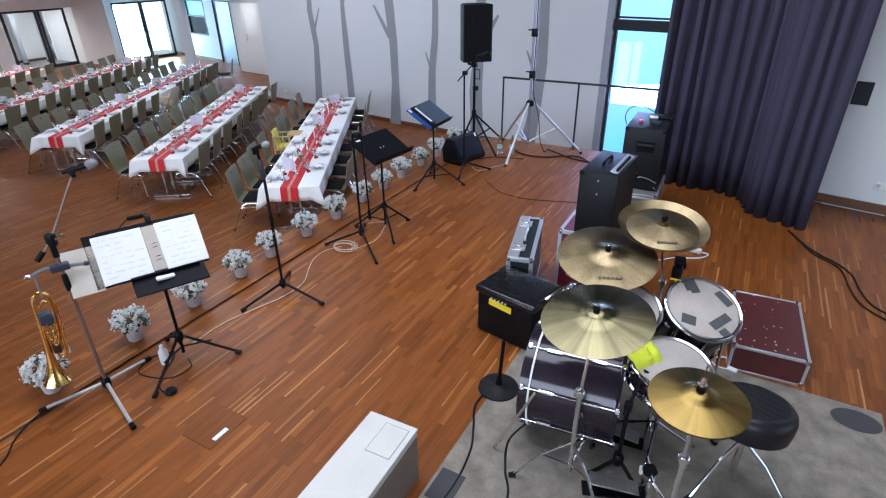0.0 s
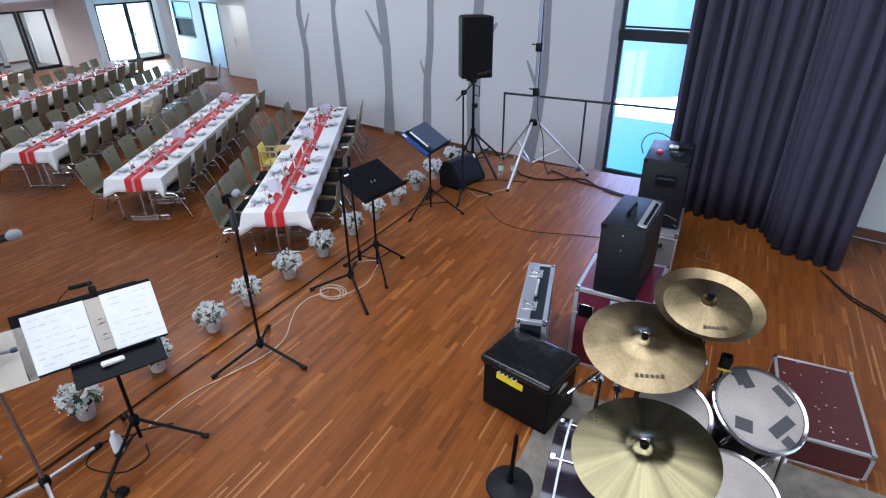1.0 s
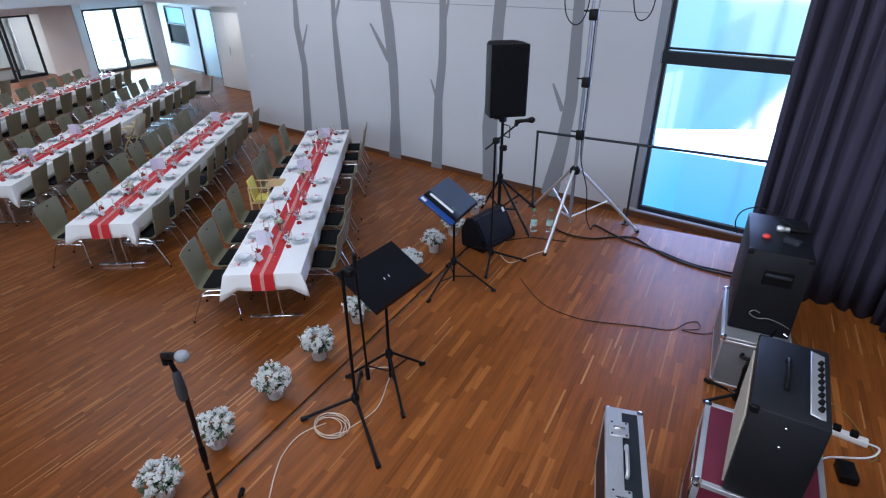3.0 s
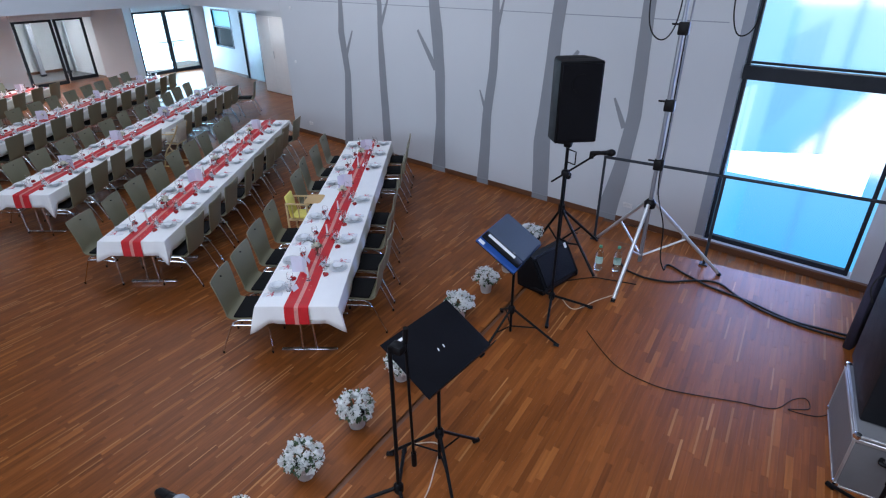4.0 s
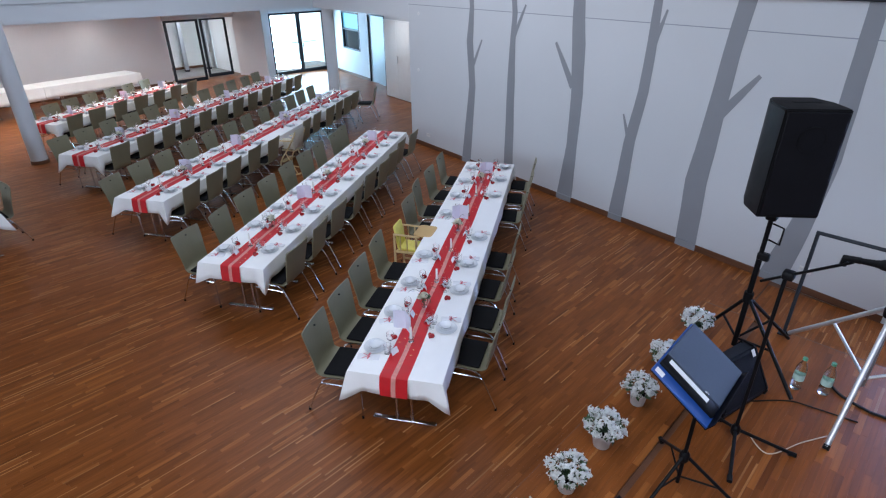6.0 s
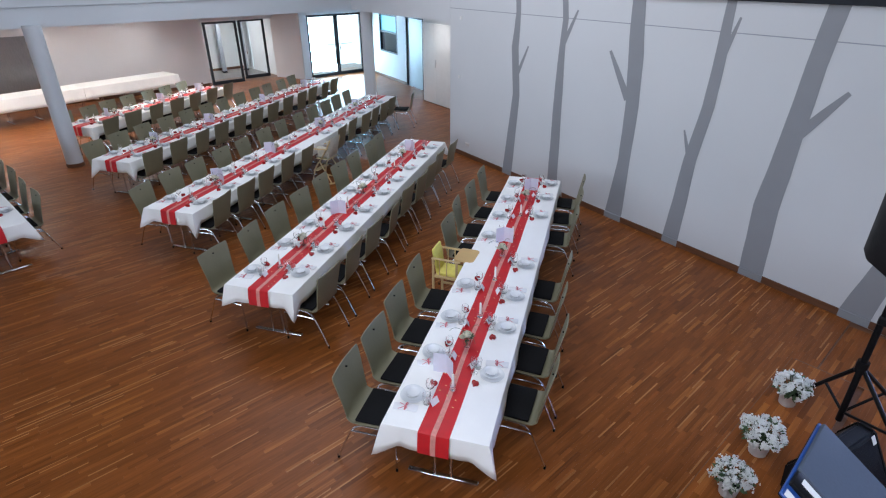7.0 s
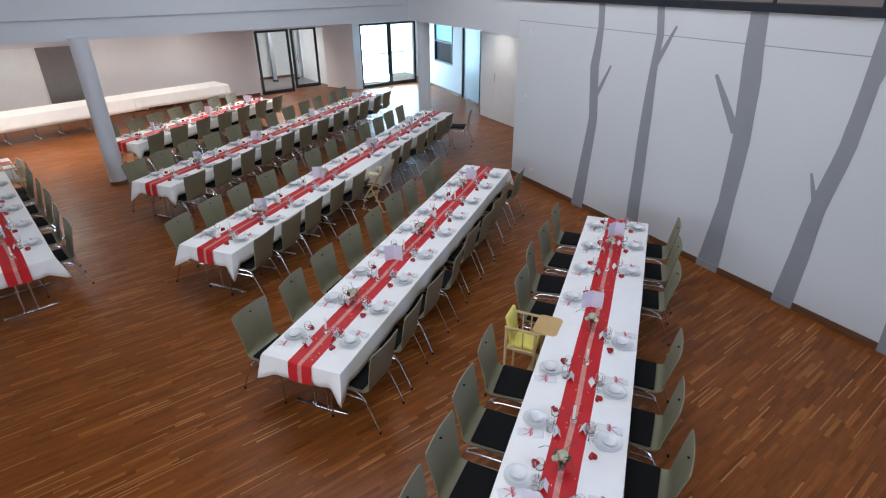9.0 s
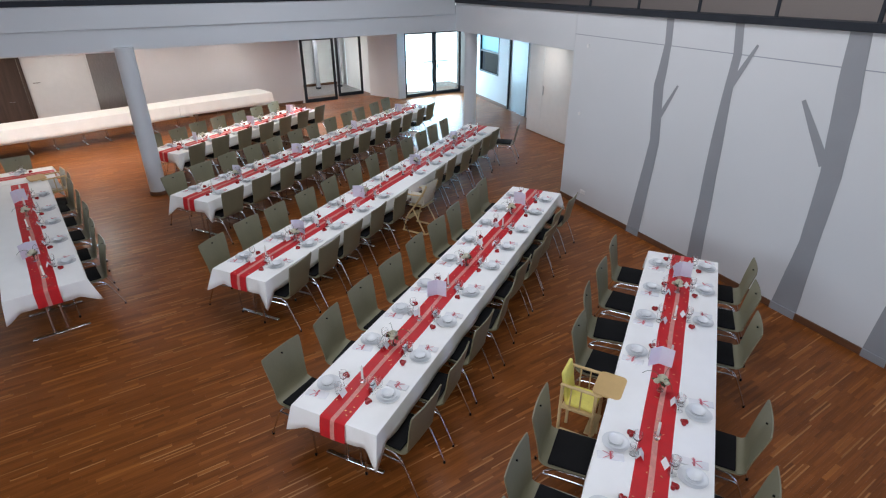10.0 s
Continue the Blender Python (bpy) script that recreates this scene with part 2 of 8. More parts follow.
BRASS = mat("polished_brass", (0.80, 0.52, 0.16), 0.2, 1.0, vary=0.1)
DRUM = mat("dark_drum_lacquer", (0.026, 0.019, 0.028), 0.13, 0.25, vary=0.35, scale=5, bump=0, spec=0.6)
SKIN = mat("coated_drum_head", (0.45, 0.40, 0.36), 0.5, vary=0.14, scale=7)
VINYL = mat("black_upholstery_vinyl", (0.016, 0.017, 0.019), 0.38, vary=0.2, scale=12, bump=0.08, spec=0.12)
THRONE_VINYL = mat("satin_black_vinyl", (0.010, 0.010, 0.012), 0.40, vary=0.2, scale=12, bump=0.05, spec=0.32)
CARPET = mat("grey_loop_carpet", (0.222, 0.196, 0.160), 0.95, vary=0.42, scale=9, fine=160, bump=0.14)
CURTAIN = mat("slate_stage_curtain", (0.031, 0.029, 0.057), 0.9, vary=0.12, scale=3, fine=300, bump=0.06)
CABLE = mat("black_rubber_cable", (0.012, 0.012, 0.013), 0.5, spec=0.12)
CREAM_CABLE = mat("cream_cable", (0.60, 0.48, 0.36), 0.5)
WHITE_PLASTIC = mat("white_plastic", (0.75, 0.75, 0.75), 0.4, vary=0.03)
YELLOW = mat("yellow_label", (0.80, 0.60, 0.02), 0.5, vary=0.05)
LIME = mat("lime_yellow_cloth", (0.66, 0.72, 0.04), 0.8, vary=0.1)
LIGHT_WOOD = mat("pale_beech", (0.60, 0.44, 0.22), 0.4, vary=0.12, scale=5, stretch=(1, 1, 8))
YELLOW_PAD = mat("yellow_cushion_fabric", (0.80, 0.71, 0.17), 0.8, vary=0.1, scale=12)
POT = mat("translucent_pot_wrap", (0.66, 0.66, 0.66), 0.35, vary=0.08, scale=14)
PRINT = mat("faint_grey_print", (0.66, 0.66, 0.67), 0.85)
GLOSS_BLACK = mat("glossy_black_plastic", (0.006, 0.006, 0.007), 0.26, vary=0.2, scale=12, spec=0.5)
COVER = mat("grey_plastic_cover", (0.048, 0.066, 0.100), 0.6, vary=0.1)
INK = mat("grey_print", (0.34, 0.34, 0.36), 0.8)


def turned(m, amount, glint=0.25):
    """Lathe grooves as anisotropic gloss; radial highlight streaks are painted into the base colour."""
    nt = m.node_tree
    bs = nt.nodes["Principled BSDF"]
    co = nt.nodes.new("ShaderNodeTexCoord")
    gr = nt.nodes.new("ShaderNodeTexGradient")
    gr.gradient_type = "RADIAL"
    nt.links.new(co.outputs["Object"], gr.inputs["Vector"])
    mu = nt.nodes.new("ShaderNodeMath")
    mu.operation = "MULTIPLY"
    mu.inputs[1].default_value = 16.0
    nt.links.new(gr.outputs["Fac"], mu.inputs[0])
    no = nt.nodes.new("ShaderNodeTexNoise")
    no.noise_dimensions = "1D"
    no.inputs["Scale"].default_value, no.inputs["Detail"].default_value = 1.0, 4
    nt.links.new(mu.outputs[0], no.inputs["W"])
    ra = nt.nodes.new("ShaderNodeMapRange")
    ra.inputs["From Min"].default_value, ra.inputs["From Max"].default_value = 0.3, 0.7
    ra.inputs["To Min"].default_value, ra.inputs["To Max"].default_value = 1 - glint, 1 + glint * 1.6
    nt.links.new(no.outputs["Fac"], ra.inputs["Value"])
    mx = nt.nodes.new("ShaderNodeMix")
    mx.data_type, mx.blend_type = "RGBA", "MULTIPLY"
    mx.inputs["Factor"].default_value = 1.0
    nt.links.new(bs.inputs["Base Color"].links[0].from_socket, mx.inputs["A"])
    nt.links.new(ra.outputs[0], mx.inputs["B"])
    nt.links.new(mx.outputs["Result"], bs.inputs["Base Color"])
    t = nt.nodes.new("ShaderNodeTangent")
    t.direction_type, t.axis = "RADIAL", "Z"
    b = nt.nodes["Principled BSDF"]
    b.inputs["Anisotropic"].default_value = amount
    nt.links.new(t.outputs[0], b.inputs["Tangent"])


# last number: strength of the highlight streaks painted into the tone
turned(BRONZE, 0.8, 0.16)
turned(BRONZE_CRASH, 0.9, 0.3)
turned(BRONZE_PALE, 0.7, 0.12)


# ---- mesh helpers ----
def I3():
    return Matrix.Identity(4)


def box(bm, c, s, m=None, bevel=0.0, seg=1):
    """A box with centre c and size s, turned by m, with bevelled edges."""
    r = bmesh.ops.create_cube(bm, size=1.0)
    vs = r["verts"]
    bmesh.ops.scale(bm, vec=s, verts=vs)
    bmesh.ops.translate(bm, vec=c, verts=vs)
    if m is not None:
        bmesh.ops.transform(bm, matrix=m, verts=vs)
    if bevel:
        es = list({e for v in vs for e in v.link_edges})
        bmesh.ops.bevel(bm, geom=es, offset=bevel, segments=seg, affect="EDGES", profile=0.5)
    return bm


def B(*a, **k):
    return box(bmesh.new(), *a, **k)


def ring(bm, c, u, v, r, n, ru=None):
    return [bm.verts.new(c + u * (math.cos(2 * math.pi * i / n) * r) + v * (math.sin(2 * math.pi * i / n) * (ru or r))) for i in range(n)]


def tube(bm, pts, r, n=8, r2=None, closed=False):
    """A round rod along a line of points, tapering from r to r2."""
    pts = [Vector(p) for p in pts]
    rings = []
    up = Vector((0, 0, 1))
    prev = None
    m = len(pts)
    for i, p in enumerate(pts):
        if closed:
            d = pts[(i + 1) % m] - pts[i - 1]
        else:
            d = pts[min(i + 1, m - 1)] - pts[max(i - 1, 0)]
        d.normalize()
        if prev is None:
            a = up if abs(d.z) < 0.95 else Vector((1, 0, 0))
            u = d.cross(a).normalized()
        else:
            u = (prev - d * prev.dot(d)).normalized()
        prev = u
        w = d.cross(u)
        rad = r if r2 is None else r + (r2 - r) * i / max(1, m - 1)
        rings.append(ring(bm, p, u, w, rad, n))
    k = m if closed else m - 1
    for i in range(k):
        a, b2 = rings[i], rings[(i + 1) % m]
        for j in range(n):
            bm.faces.new((a[j], a[(j + 1) % n], b2[(j + 1) % n], b2[j]))
    if not closed:
        bm.faces.new(rings[0][::-1])
        bm.faces.new(rings[-1])
    return bm


def T(*a, **k):
    return tube(bmesh.new(), *a, **k)


def lathe(bm, prof, n=24, m=None):
    """Turns a profile of (radius, height) round z."""
    rows = []
    for r, z in prof:
        if r < 1e-5:
            rows.append([bm.verts.new((0, 0, z))])
        else:
            rows.append([bm.verts.new((r * math.cos(2 * math.pi * i / n), r * math.sin(2 * math.pi * i / n), z)) for i in range(n)])
    for a, b2 in zip(rows, rows[1:]):
        for i in range(n):
            j = (i + 1) % n
            if len(a) == 1 and len(b2) > 1:
                bm.faces.new((a[0], b2[j], b2[i]))
            elif len(b2) == 1 and len(a) > 1:
                bm.faces.new((a[i], a[j], b2[0]))
            elif len(a) > 1:
                bm.faces.new((a[i], a[j], b2[j], b2[i]))
    if m is not None:
        bmesh.ops.transform(bm, matrix=m, verts=[v for row in rows for v in row])
    return bm


def L(prof, n=24, m=None):
    return lathe(bmesh.new(), prof, n, m)


def arc(pts, n=6):
    """A smooth line through points."""
    P = [Vector(p) for p in pts]
    out = []
    for i in range(len(P) - 1):
        p0, p1, p2, p3 = P[max(i - 1, 0)], P[i], P[i + 1], P[min(i + 2, len(P) - 1)]
        for k in range(n):
            t = k / n
            out.append(0.5 * ((2 * p1) + (p2 - p0) * t + (2 * p0 - 5 * p1 + 4 * p2 - p3) * t * t + (3 * p1 - p0 - 3 * p2 + p3) * t ** 3))
    out.append(P[-1])
    return out


def mesh_of(name, bm, material, angle=38):
    bmesh.ops.recalc_face_normals(bm, faces=bm.faces[:])
    me = bpy.data.meshes.new(name)
    bm.to_mesh(me)
    bm.free()
    me.materials.append(material)
    me.polygons.foreach_set("use_smooth", [True] * len(me.polygons))
    me.set_sharp_from_angle(angle=radians(angle))
    return me


def part(name, bm, material, parent, label="", m=None):
    ob = new(name, mesh_of(name, bm, material))
    ob.parent = parent
    if m is not None:
        ob.matrix_basis = m
    return tagged(ob, label)


def share(name, me, parent, m):
    ob = new(name, me)
    ob.parent = parent
    ob.matrix_basis = m
    return ob


def thing(name, m, label, category, group="", kind=""):
    ob = new(name)
    ob.empty_display_size = 0.1
    ob.matrix_basis = m
    return tagged(ob, label, category, group, kind)


def solo(name, bm, material, m, label, category, group="", kind=""):
    ob = new(name, mesh_of(name, bm, material))
    ob.matrix_basis = m
    return tagged(ob, label, category, group, kind)


def structure(name, bm, material, label="", category=""):
    ob = new(name, mesh_of(name, bm, material))
    return tagged(ob, label, category, "", "structure")


def wall_bm(p, q, z0, z1, thick, holes=()):
    """A wall from p to q, its thickness to the left of that way, with openings (s0, s1, z0, z1)."""
    p, q = Vector((*p, 0)), Vector((*q, 0))
    d = (q - p)
    ln = d.length
    d.normalize()
    n = Vector((-d.y, d.x, 0))
    bm = bmesh.new()
    ss = sorted({0.0, ln, *[h[0] for h in holes], *[h[1] for h in holes]})
    zs = sorted({z0, z1, *[h[2] for h in holes], *[h[3] for h in holes]})
    cells = {}

    def solid(i, j):
        if not (0 <= i < len(ss) - 1 and 0 <= j < len(zs) - 1):
            return False
        s, z = (ss[i] + ss[i + 1]) / 2, (zs[j] + zs[j + 1]) / 2
        return not any(h[0] < s < h[1] and h[2] < z < h[3] for h in holes)

    def vert(i, j, k):
        if (i, j, k) not in cells:
            cells[i, j, k] = bm.verts.new(p + d * ss[i] + n * (thick * k) + Vector((0, 0, zs[j])))
        return cells[i, j, k]

    for i in range(len(ss) - 1):
        for j in range(len(zs) - 1):
            if not solid(i, j):
                continue
            for k in (0, 1):
                bm.faces.new([vert(i, j, k), vert(i + 1, j, k), vert(i + 1, j + 1, k), vert(i, j + 1, k)])
            for di, dj, e in ((-1, 0, ((i, j), (i, j + 1))), (1, 0, ((i + 1, j), (i + 1, j + 1))), (0, -1, ((i, j), (i + 1, j))), (0, 1, ((i, j + 1), (i + 1, j + 1)))):
                if not solid(i + di, j + dj):
                    (a, b2), (c, e2) = e
                    bm.faces.new([vert(a, b2, 0), vert(c, e2, 0), vert(c, e2, 1), vert(a, b2, 1)])
    return bm


# ---- the setting ----
STAGE = 1.125
P0, DW, NW = Vector((-7.44, 11.64, 0)), Vector((-0.9892, 0.1460, 0)), Vector((-0.1460, -0.9892, 0))


def TW(s, off=0.0, z=0.0):
    """A point on the long wall: s metres along it, off metres into the hall."""
    return P0 + DW * s + NW * off + Vector((0, 0, z))


def xy(v):
    return (v.x, v.y)


WIN0, WIN1 = -5.30, -7.12
# floor slabs under the wooden strips
floor_bm = B((-16.5, 4.5, -0.06), (18.0, 28.0, 0.1))
box(floor_bm, (-5.05, 1.05, -0.06), (4.9, 21.1, 0.1))
box(floor_bm, (2.45, 0.5, -0.06), (10.1, 20.0, 0.1))
box(floor_bm, (0.0, -0.45, -0.062), (3.6, 1.2, 0.1), Matrix.Translation(TW((WIN0 + WIN1) / 2)) @ Matrix.Rotation(math.atan2(-DW.y, -DW.x), 4, "Z"))
structure("floor", floor_bm, BASEBOARD, "hardwood strip floor of the hall", "floor")
stage_bm = B((1.64, -0.5, STAGE / 2 - 0.01), (10.72, 17.0, STAGE - 0.02))
stage = structure("stage_floor", stage_bm, BASEBOARD, "raised stage with hardwood strip floor", "stage")
structure("trim_stage_edge", B((-3.727, -0.5, STAGE - 0.034), (0.012, 17.02, 0.06)), BASEBOARD, "wooden stage edge trim", "trim")
structure("trim_stage_side", B((1.64, 8.006, STAGE - 0.03), (10.7, 0.012, 0.06)), BASEBOARD, "wooden stage edge trim", "trim")

# long wall with the tall window
H_T = 3.5
structure("wall_north", wall_bm(xy(TW(4.94)), xy(TW(-5.0)), -0.02, H_T, 0.25), WHITE_WALL, "white plastered wall with grey painted trees", "wall")
structure("wall_north_window", wall_bm(xy(TW(-5.0)), xy(TW(-8.3)), -0.02, 7.0, 0.25, [(0.28, 2.16, 0.10, 5.6)]), WHITE_WALL, "white wall round a tall window", "wall")
structure("wall_north_return", wall_bm(xy(TW(4.94, -3.4)), xy(TW(4.94, -0.25)), -0.02, 3.1, 0.2), WHITE_WALL, "white return wall", "wall")
# shadow gap between wall and parapet
bm = bmesh.new()
mW = Matrix.Translation(TW(0)) @ Matrix.Rotation(math.atan2(DW.y, DW.x), 4, "Z")
box(bm, (-0.03, 0.0005, 3.125), (9.94, 0.004, 0.012), mW)
structure("trim_parapet_joint", bm, FRAME_GREY, "thin joint below the gallery parapet", "trim")
# parapet capping and gallery rail
bm = bmesh.new()
box(bm, (-0.03, -0.1, 3.545), (9.94, 0.30, 0.09), mW, 0.006)
cap = structure("trim_gallery_cap", bm, ANTHRACITE, "dark capping of the gallery parapet", "trim")
rail = thing("gallery_railing", Matrix.Identity(4), "dark steel railing on the gallery parapet", "railing")
for i in range(9):
    part("post", B((-4.7 + i * 1.18, -0.1, 3.95), (0.045, 0.02, 0.74), mW, 0.003), ANTHRACITE, rail)
part("handrail", B((-0.03, -0.1, 4.35), (9.94, 0.06, 0.05), mW, 0.01), ANTHRACITE, rail)
# gallery floor and its back wall
structure("gallery_floor_north", B((0.0, -1.6, 2.98), (15.6, 2.7, 0.26), Matrix.Translation(TW(3.6)) @ Matrix.Rotation(math.atan2(DW.y, DW.x), 4, "Z")), WHITE_WALL, "white gallery slab", "gallery")
structure("gallery_wall_north", wall_bm(xy(TW(13.0, -3.0)), xy(TW(-4.2, -3.0)), 3.1, 7.0, 0.2), GALLERY_WALL, "brownish grey wall behind the gallery", "wall")

# baseboards
bm = bmesh.new()
box(bm, (-0.03, 0.008, 0.05), (9.94, 0.016, 0.10), mW, 0.003)
structure("baseboard", bm, BASEBOARD, "dark wooden baseboard", "baseboard")
bm = bmesh.new()
mB = Matrix.Translation(TW(-6.7)) @ Matrix.Rotation(math.atan2(DW.y, DW.x), 4, "Z")
box(bm, (0.0, 0.03, 0.05), (3.2, 0.06, 0.10), mB, 0.004)
structure("baseboard_window", bm, BASEBOARD, "dark wooden base below the tall window", "baseboard")


# painted trees on the wall
def tree(rows, branches, label):
    rows = [tuple(r) for r in rows]
    bm = bmesh.new()
    fine = []
    for (za, la, ra), (zb, lb, rb) in zip(rows, rows[1:]):
        for k in range(4):
            t = k / 4
            fine.append((za + (zb - za) * t, la + (lb - la) * t, ra + (rb - ra) * t))
    fine.append(rows[-1])
    prev = None
    for z, l, r in fine:
        wob = 0.012 * noise.noise(Vector((l * 3, z * 2.2, 1)))
        off = 0.004
        cur = [bm.verts.new(TW(l + wob, off, z)), bm.verts.new(TW(r + wob, off, z))]
        if prev:
            bm.faces.new((prev[0], prev[1], cur[1], cur[0]))
        prev = cur
    limbs = []
    for za, sa, zb, sb, w in branches:
        bb = bmesh.new()
        d = Vector((sb - sa, zb - za)).normalized()
        n2 = Vector((-d.y, d.x))
        q = []
        for (s, z, ww) in ((sa - d.x * 0.08, za - d.y * 0.08, w), ((sa + sb) / 2, (za + zb) / 2, w * 0.75), (sb, zb, w * 0.4)):
            q.append([bb.verts.new(TW(s + n2.x * ww / 2, 0.0048, z + n2.y * ww / 2)), bb.verts.new(TW(s - n2.x * ww / 2, 0.0048, z - n2.y * ww / 2))])
        for a, b2 in zip(q, q[1:]):
            bb.faces.new((a[0], a[1], b2[1], b2[0]))
        limbs.append(bb)
    z0, l0, r0 = rows[0]
    a = [TW(l0, 0.018, 0.0), TW(r0, 0.018, 0.0), TW(r0, 0.018, 0.102), TW(l0, 0.018, 0.102), TW(r0, 0.004, 0.102), TW(l0, 0.004, 0.102)]
    v = [bm.verts.new(p) for p in a]
    bm.faces.new(v[:4])
    bm.faces.new((v[3], v[2], v[4], v[5]))
    ob = thing("painted_tree", Matrix.Identity(4), label, "wall painting", "trees painted on the wall")
    part("trunk", bm, TREE_GREY, ob)
    for bb in limbs:
        part("branch", bb, TREE_GREY, ob)
    return ob


tree([(0.10, 2.97, 2.68), (1.68, 2.77, 2.57), (2.54, 2.88, 2.68), (3.16, 2.79, 2.66), (3.5, 2.83, 2.69)], [(2.0, 2.70, 2.59, 2.41, 0.09)], "grey tree trunk painted on the wall, with one short branch")
tree([(0.10, 1.63, 1.37), (1.95, 1.65, 1.45), (2.75, 1.62, 1.49), (3.12, 1.60, 1.47), (3.5, 1.66, 1.53)], [(2.78, 1.50, 3.26, 1.27, 0.09)], "slim grey tree trunk painted on the wall, forking high up")
tree([(0.10, 0.18, -0.17), (1.05, 0.06, -0.17), (1.95, 0.08, -0.17), (2.74, 0.17, -0.11), (3.5, 0.22, -0.01)], [(2.1, 0.10, 2.71, 0.51, 0.13)], "broad grey tree trunk painted on the wall, with a side branch")
tree([(0.10, -1.0, -1.27), (1.38, -1.09, -1.29), (2.18, -1.21, -1.39), (2.9, -1.23, -1.39), (3.5, -1.24, -1.37)], [(2.88, -1.36, 3.31, -1.47, 0.08), (1.45, -1.14, 1.78, -1.01, 0.07)], "grey tree trunk painted on the wall, with two short twigs")
tree([(0.10, -2.27, -2.60), (1.05, -2.22, -2.55), (2.0, -2.32, -2.58), (2.85, -2.37, -2.60), (3.5, -2.43, -2.66)], [(2.1, -2.55, 2.61, -2.91, 0.14)], "broad grey tree trunk painted on the wall, with a strong branch")
tree([(0.10, -3.56, -3.90), (1.04, -3.76, -4.0), (1.78, -3.84, -4.06), (2.96, -3.84, -4.03), (3.5, -3.82, -4.0)], [(1.62, -3.78, 1.98, -3.60, 0.09)], "grey tree trunk painted on the wall beside the window")

# tall window
mWin = Matrix.Translation(TW((WIN0 + WIN1) / 2)) @ Matrix.Rotation(math.atan2(-DW.y, -DW.x), 4, "Z")
win = tagged(new("window_1"), "tall dark-framed window with bright blue daylight", "window", "", "structure")
win.matrix_basis = mWin
WW = WIN0 - WIN1
for nm, c, s in (("window_frame", (-WW / 2 + 0.02, 0.1, 2.85), (0.05, 0.08, 5.5)), ("window_frame", (WW / 2 - 0.02, 0.1, 2.85), (0.05, 0.08, 5.5)),
                 ("transom", (0, 0.07, 2.54), (WW + 0.06, 0.16, 0.17)), ("transom", (0, 0.1, 2.66), (WW - 0.1, 0.06, 0.03)),
                 ("window_frame", (0, 0.1, 0.14), (WW, 0.08, 0.07)), ("window_frame", (0, 0.1, 5.56), (WW, 0.08, 0.07))):
    part(nm, B(c, s, None, 0.005), ANTHRACITE, win)
part("reveal", B((-WW / 2 - 0.07, -0.004, 2.85), (0.135, 0.012, 5.4)), FRAME_GREY, win, "grey painted reveal")
PANE = glass_mat("window_glass", (0.82, 0.93, 1.0), 0.16, 1.2)
for zc, hh in ((1.31, 2.28), (4.1, 2.88)):
    p = part("pane", B((0, 0.11, zc), (WW - 0.06, 0.008, hh)), PANE, win, "bluish glass pane")
    p.visible_shadow = False
# the bright glazed passage outside it: every surface emits, light and shade are painted
OUT_BLUE = glow_mat("hazy_blue_daylight_glow", (0.13, 0.47, 0.82), (0.34, 0.66, 0.92), 1.0, -5.5, 0.5)
OUT_WALL = glow_mat("pale_blue_wall_glow", (0.12, 0.46, 0.84), (0.34, 0.62, 0.92), 1.0, -1.0, 2.6)
OUT_WHITE = glow_mat("white_glare_glow", (1.0, 1.0, 1.0), (1.0, 1.0, 1.0), 1.25, -3.0, 4.0)
OUT_PALE = glow_mat("pale_cyan_glow", (0.48, 0.83, 0.97), (0.62, 0.88, 1.0), 0.95, -1.0, 3.0)
OUT_SHADE = glow_mat("blue_shade_glow", (0.14, 0.38, 0.76), (0.28, 0.52, 0.86), 1.0, -5.0, 2.5)


def outside(name, bm, material, label):
    ob = tagged(new(name, mesh_of(name, bm, material)), label, "backdrop", "", "structure")
    ob.matrix_basis = mWin
    return ob


def pane_bm(y, quads):
    bm = bmesh.new()
    for pts in quads:
        bm.faces.new([bm.verts.new((x, y, z)) for x, z in pts])
    return bm


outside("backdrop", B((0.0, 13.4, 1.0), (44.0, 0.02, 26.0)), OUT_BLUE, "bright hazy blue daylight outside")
outside("backdrop_glare", pane_bm(13.3, [((-1.63, -2.22), (6.0, -2.40), (6.0, 0.9), (0.25, 0.9), (-1.63, -1.85)), ((-2.8, 2.65), (6.0, 2.65), (6.0, 8.0), (-2.8, 8.0))]), OUT_WHITE, "glowing white quads painting glare on the glass front outside")
outside("backdrop_band", pane_bm(13.28, [((-2.6, 0.9), (6.0, 0.9), (6.0, 2.65), (-2.6, 2.65))]), OUT_PALE, "glowing pale cyan band between the glass fronts outside")
outside("backdrop_post", B((-1.03, 13.2, 0.0), (0.17, 0.06, 14.0), None, 0.02), OUT_SHADE, "glowing post of the glass front, its blue shade painted")
# slats hanging in front of it, cut along a slope, glowing in painted shade
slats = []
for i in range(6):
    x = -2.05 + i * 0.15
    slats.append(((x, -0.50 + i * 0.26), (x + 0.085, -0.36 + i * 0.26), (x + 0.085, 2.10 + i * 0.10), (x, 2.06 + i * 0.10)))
outside("backdrop_slats", pane_bm(9.05, slats), OUT_SHADE, "glowing hanging slats outside, their blue shade painted")
# side wall of the passage with two painted strips of light
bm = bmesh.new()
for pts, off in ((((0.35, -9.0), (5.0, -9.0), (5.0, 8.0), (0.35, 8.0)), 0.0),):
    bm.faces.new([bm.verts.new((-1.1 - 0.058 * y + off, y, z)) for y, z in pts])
outside("backdrop_wall", bm, OUT_WALL, "glowing pale blue side wall of the passage outside")
# patches of light on the wall, laid over it as brighter emissive quads
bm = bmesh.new()
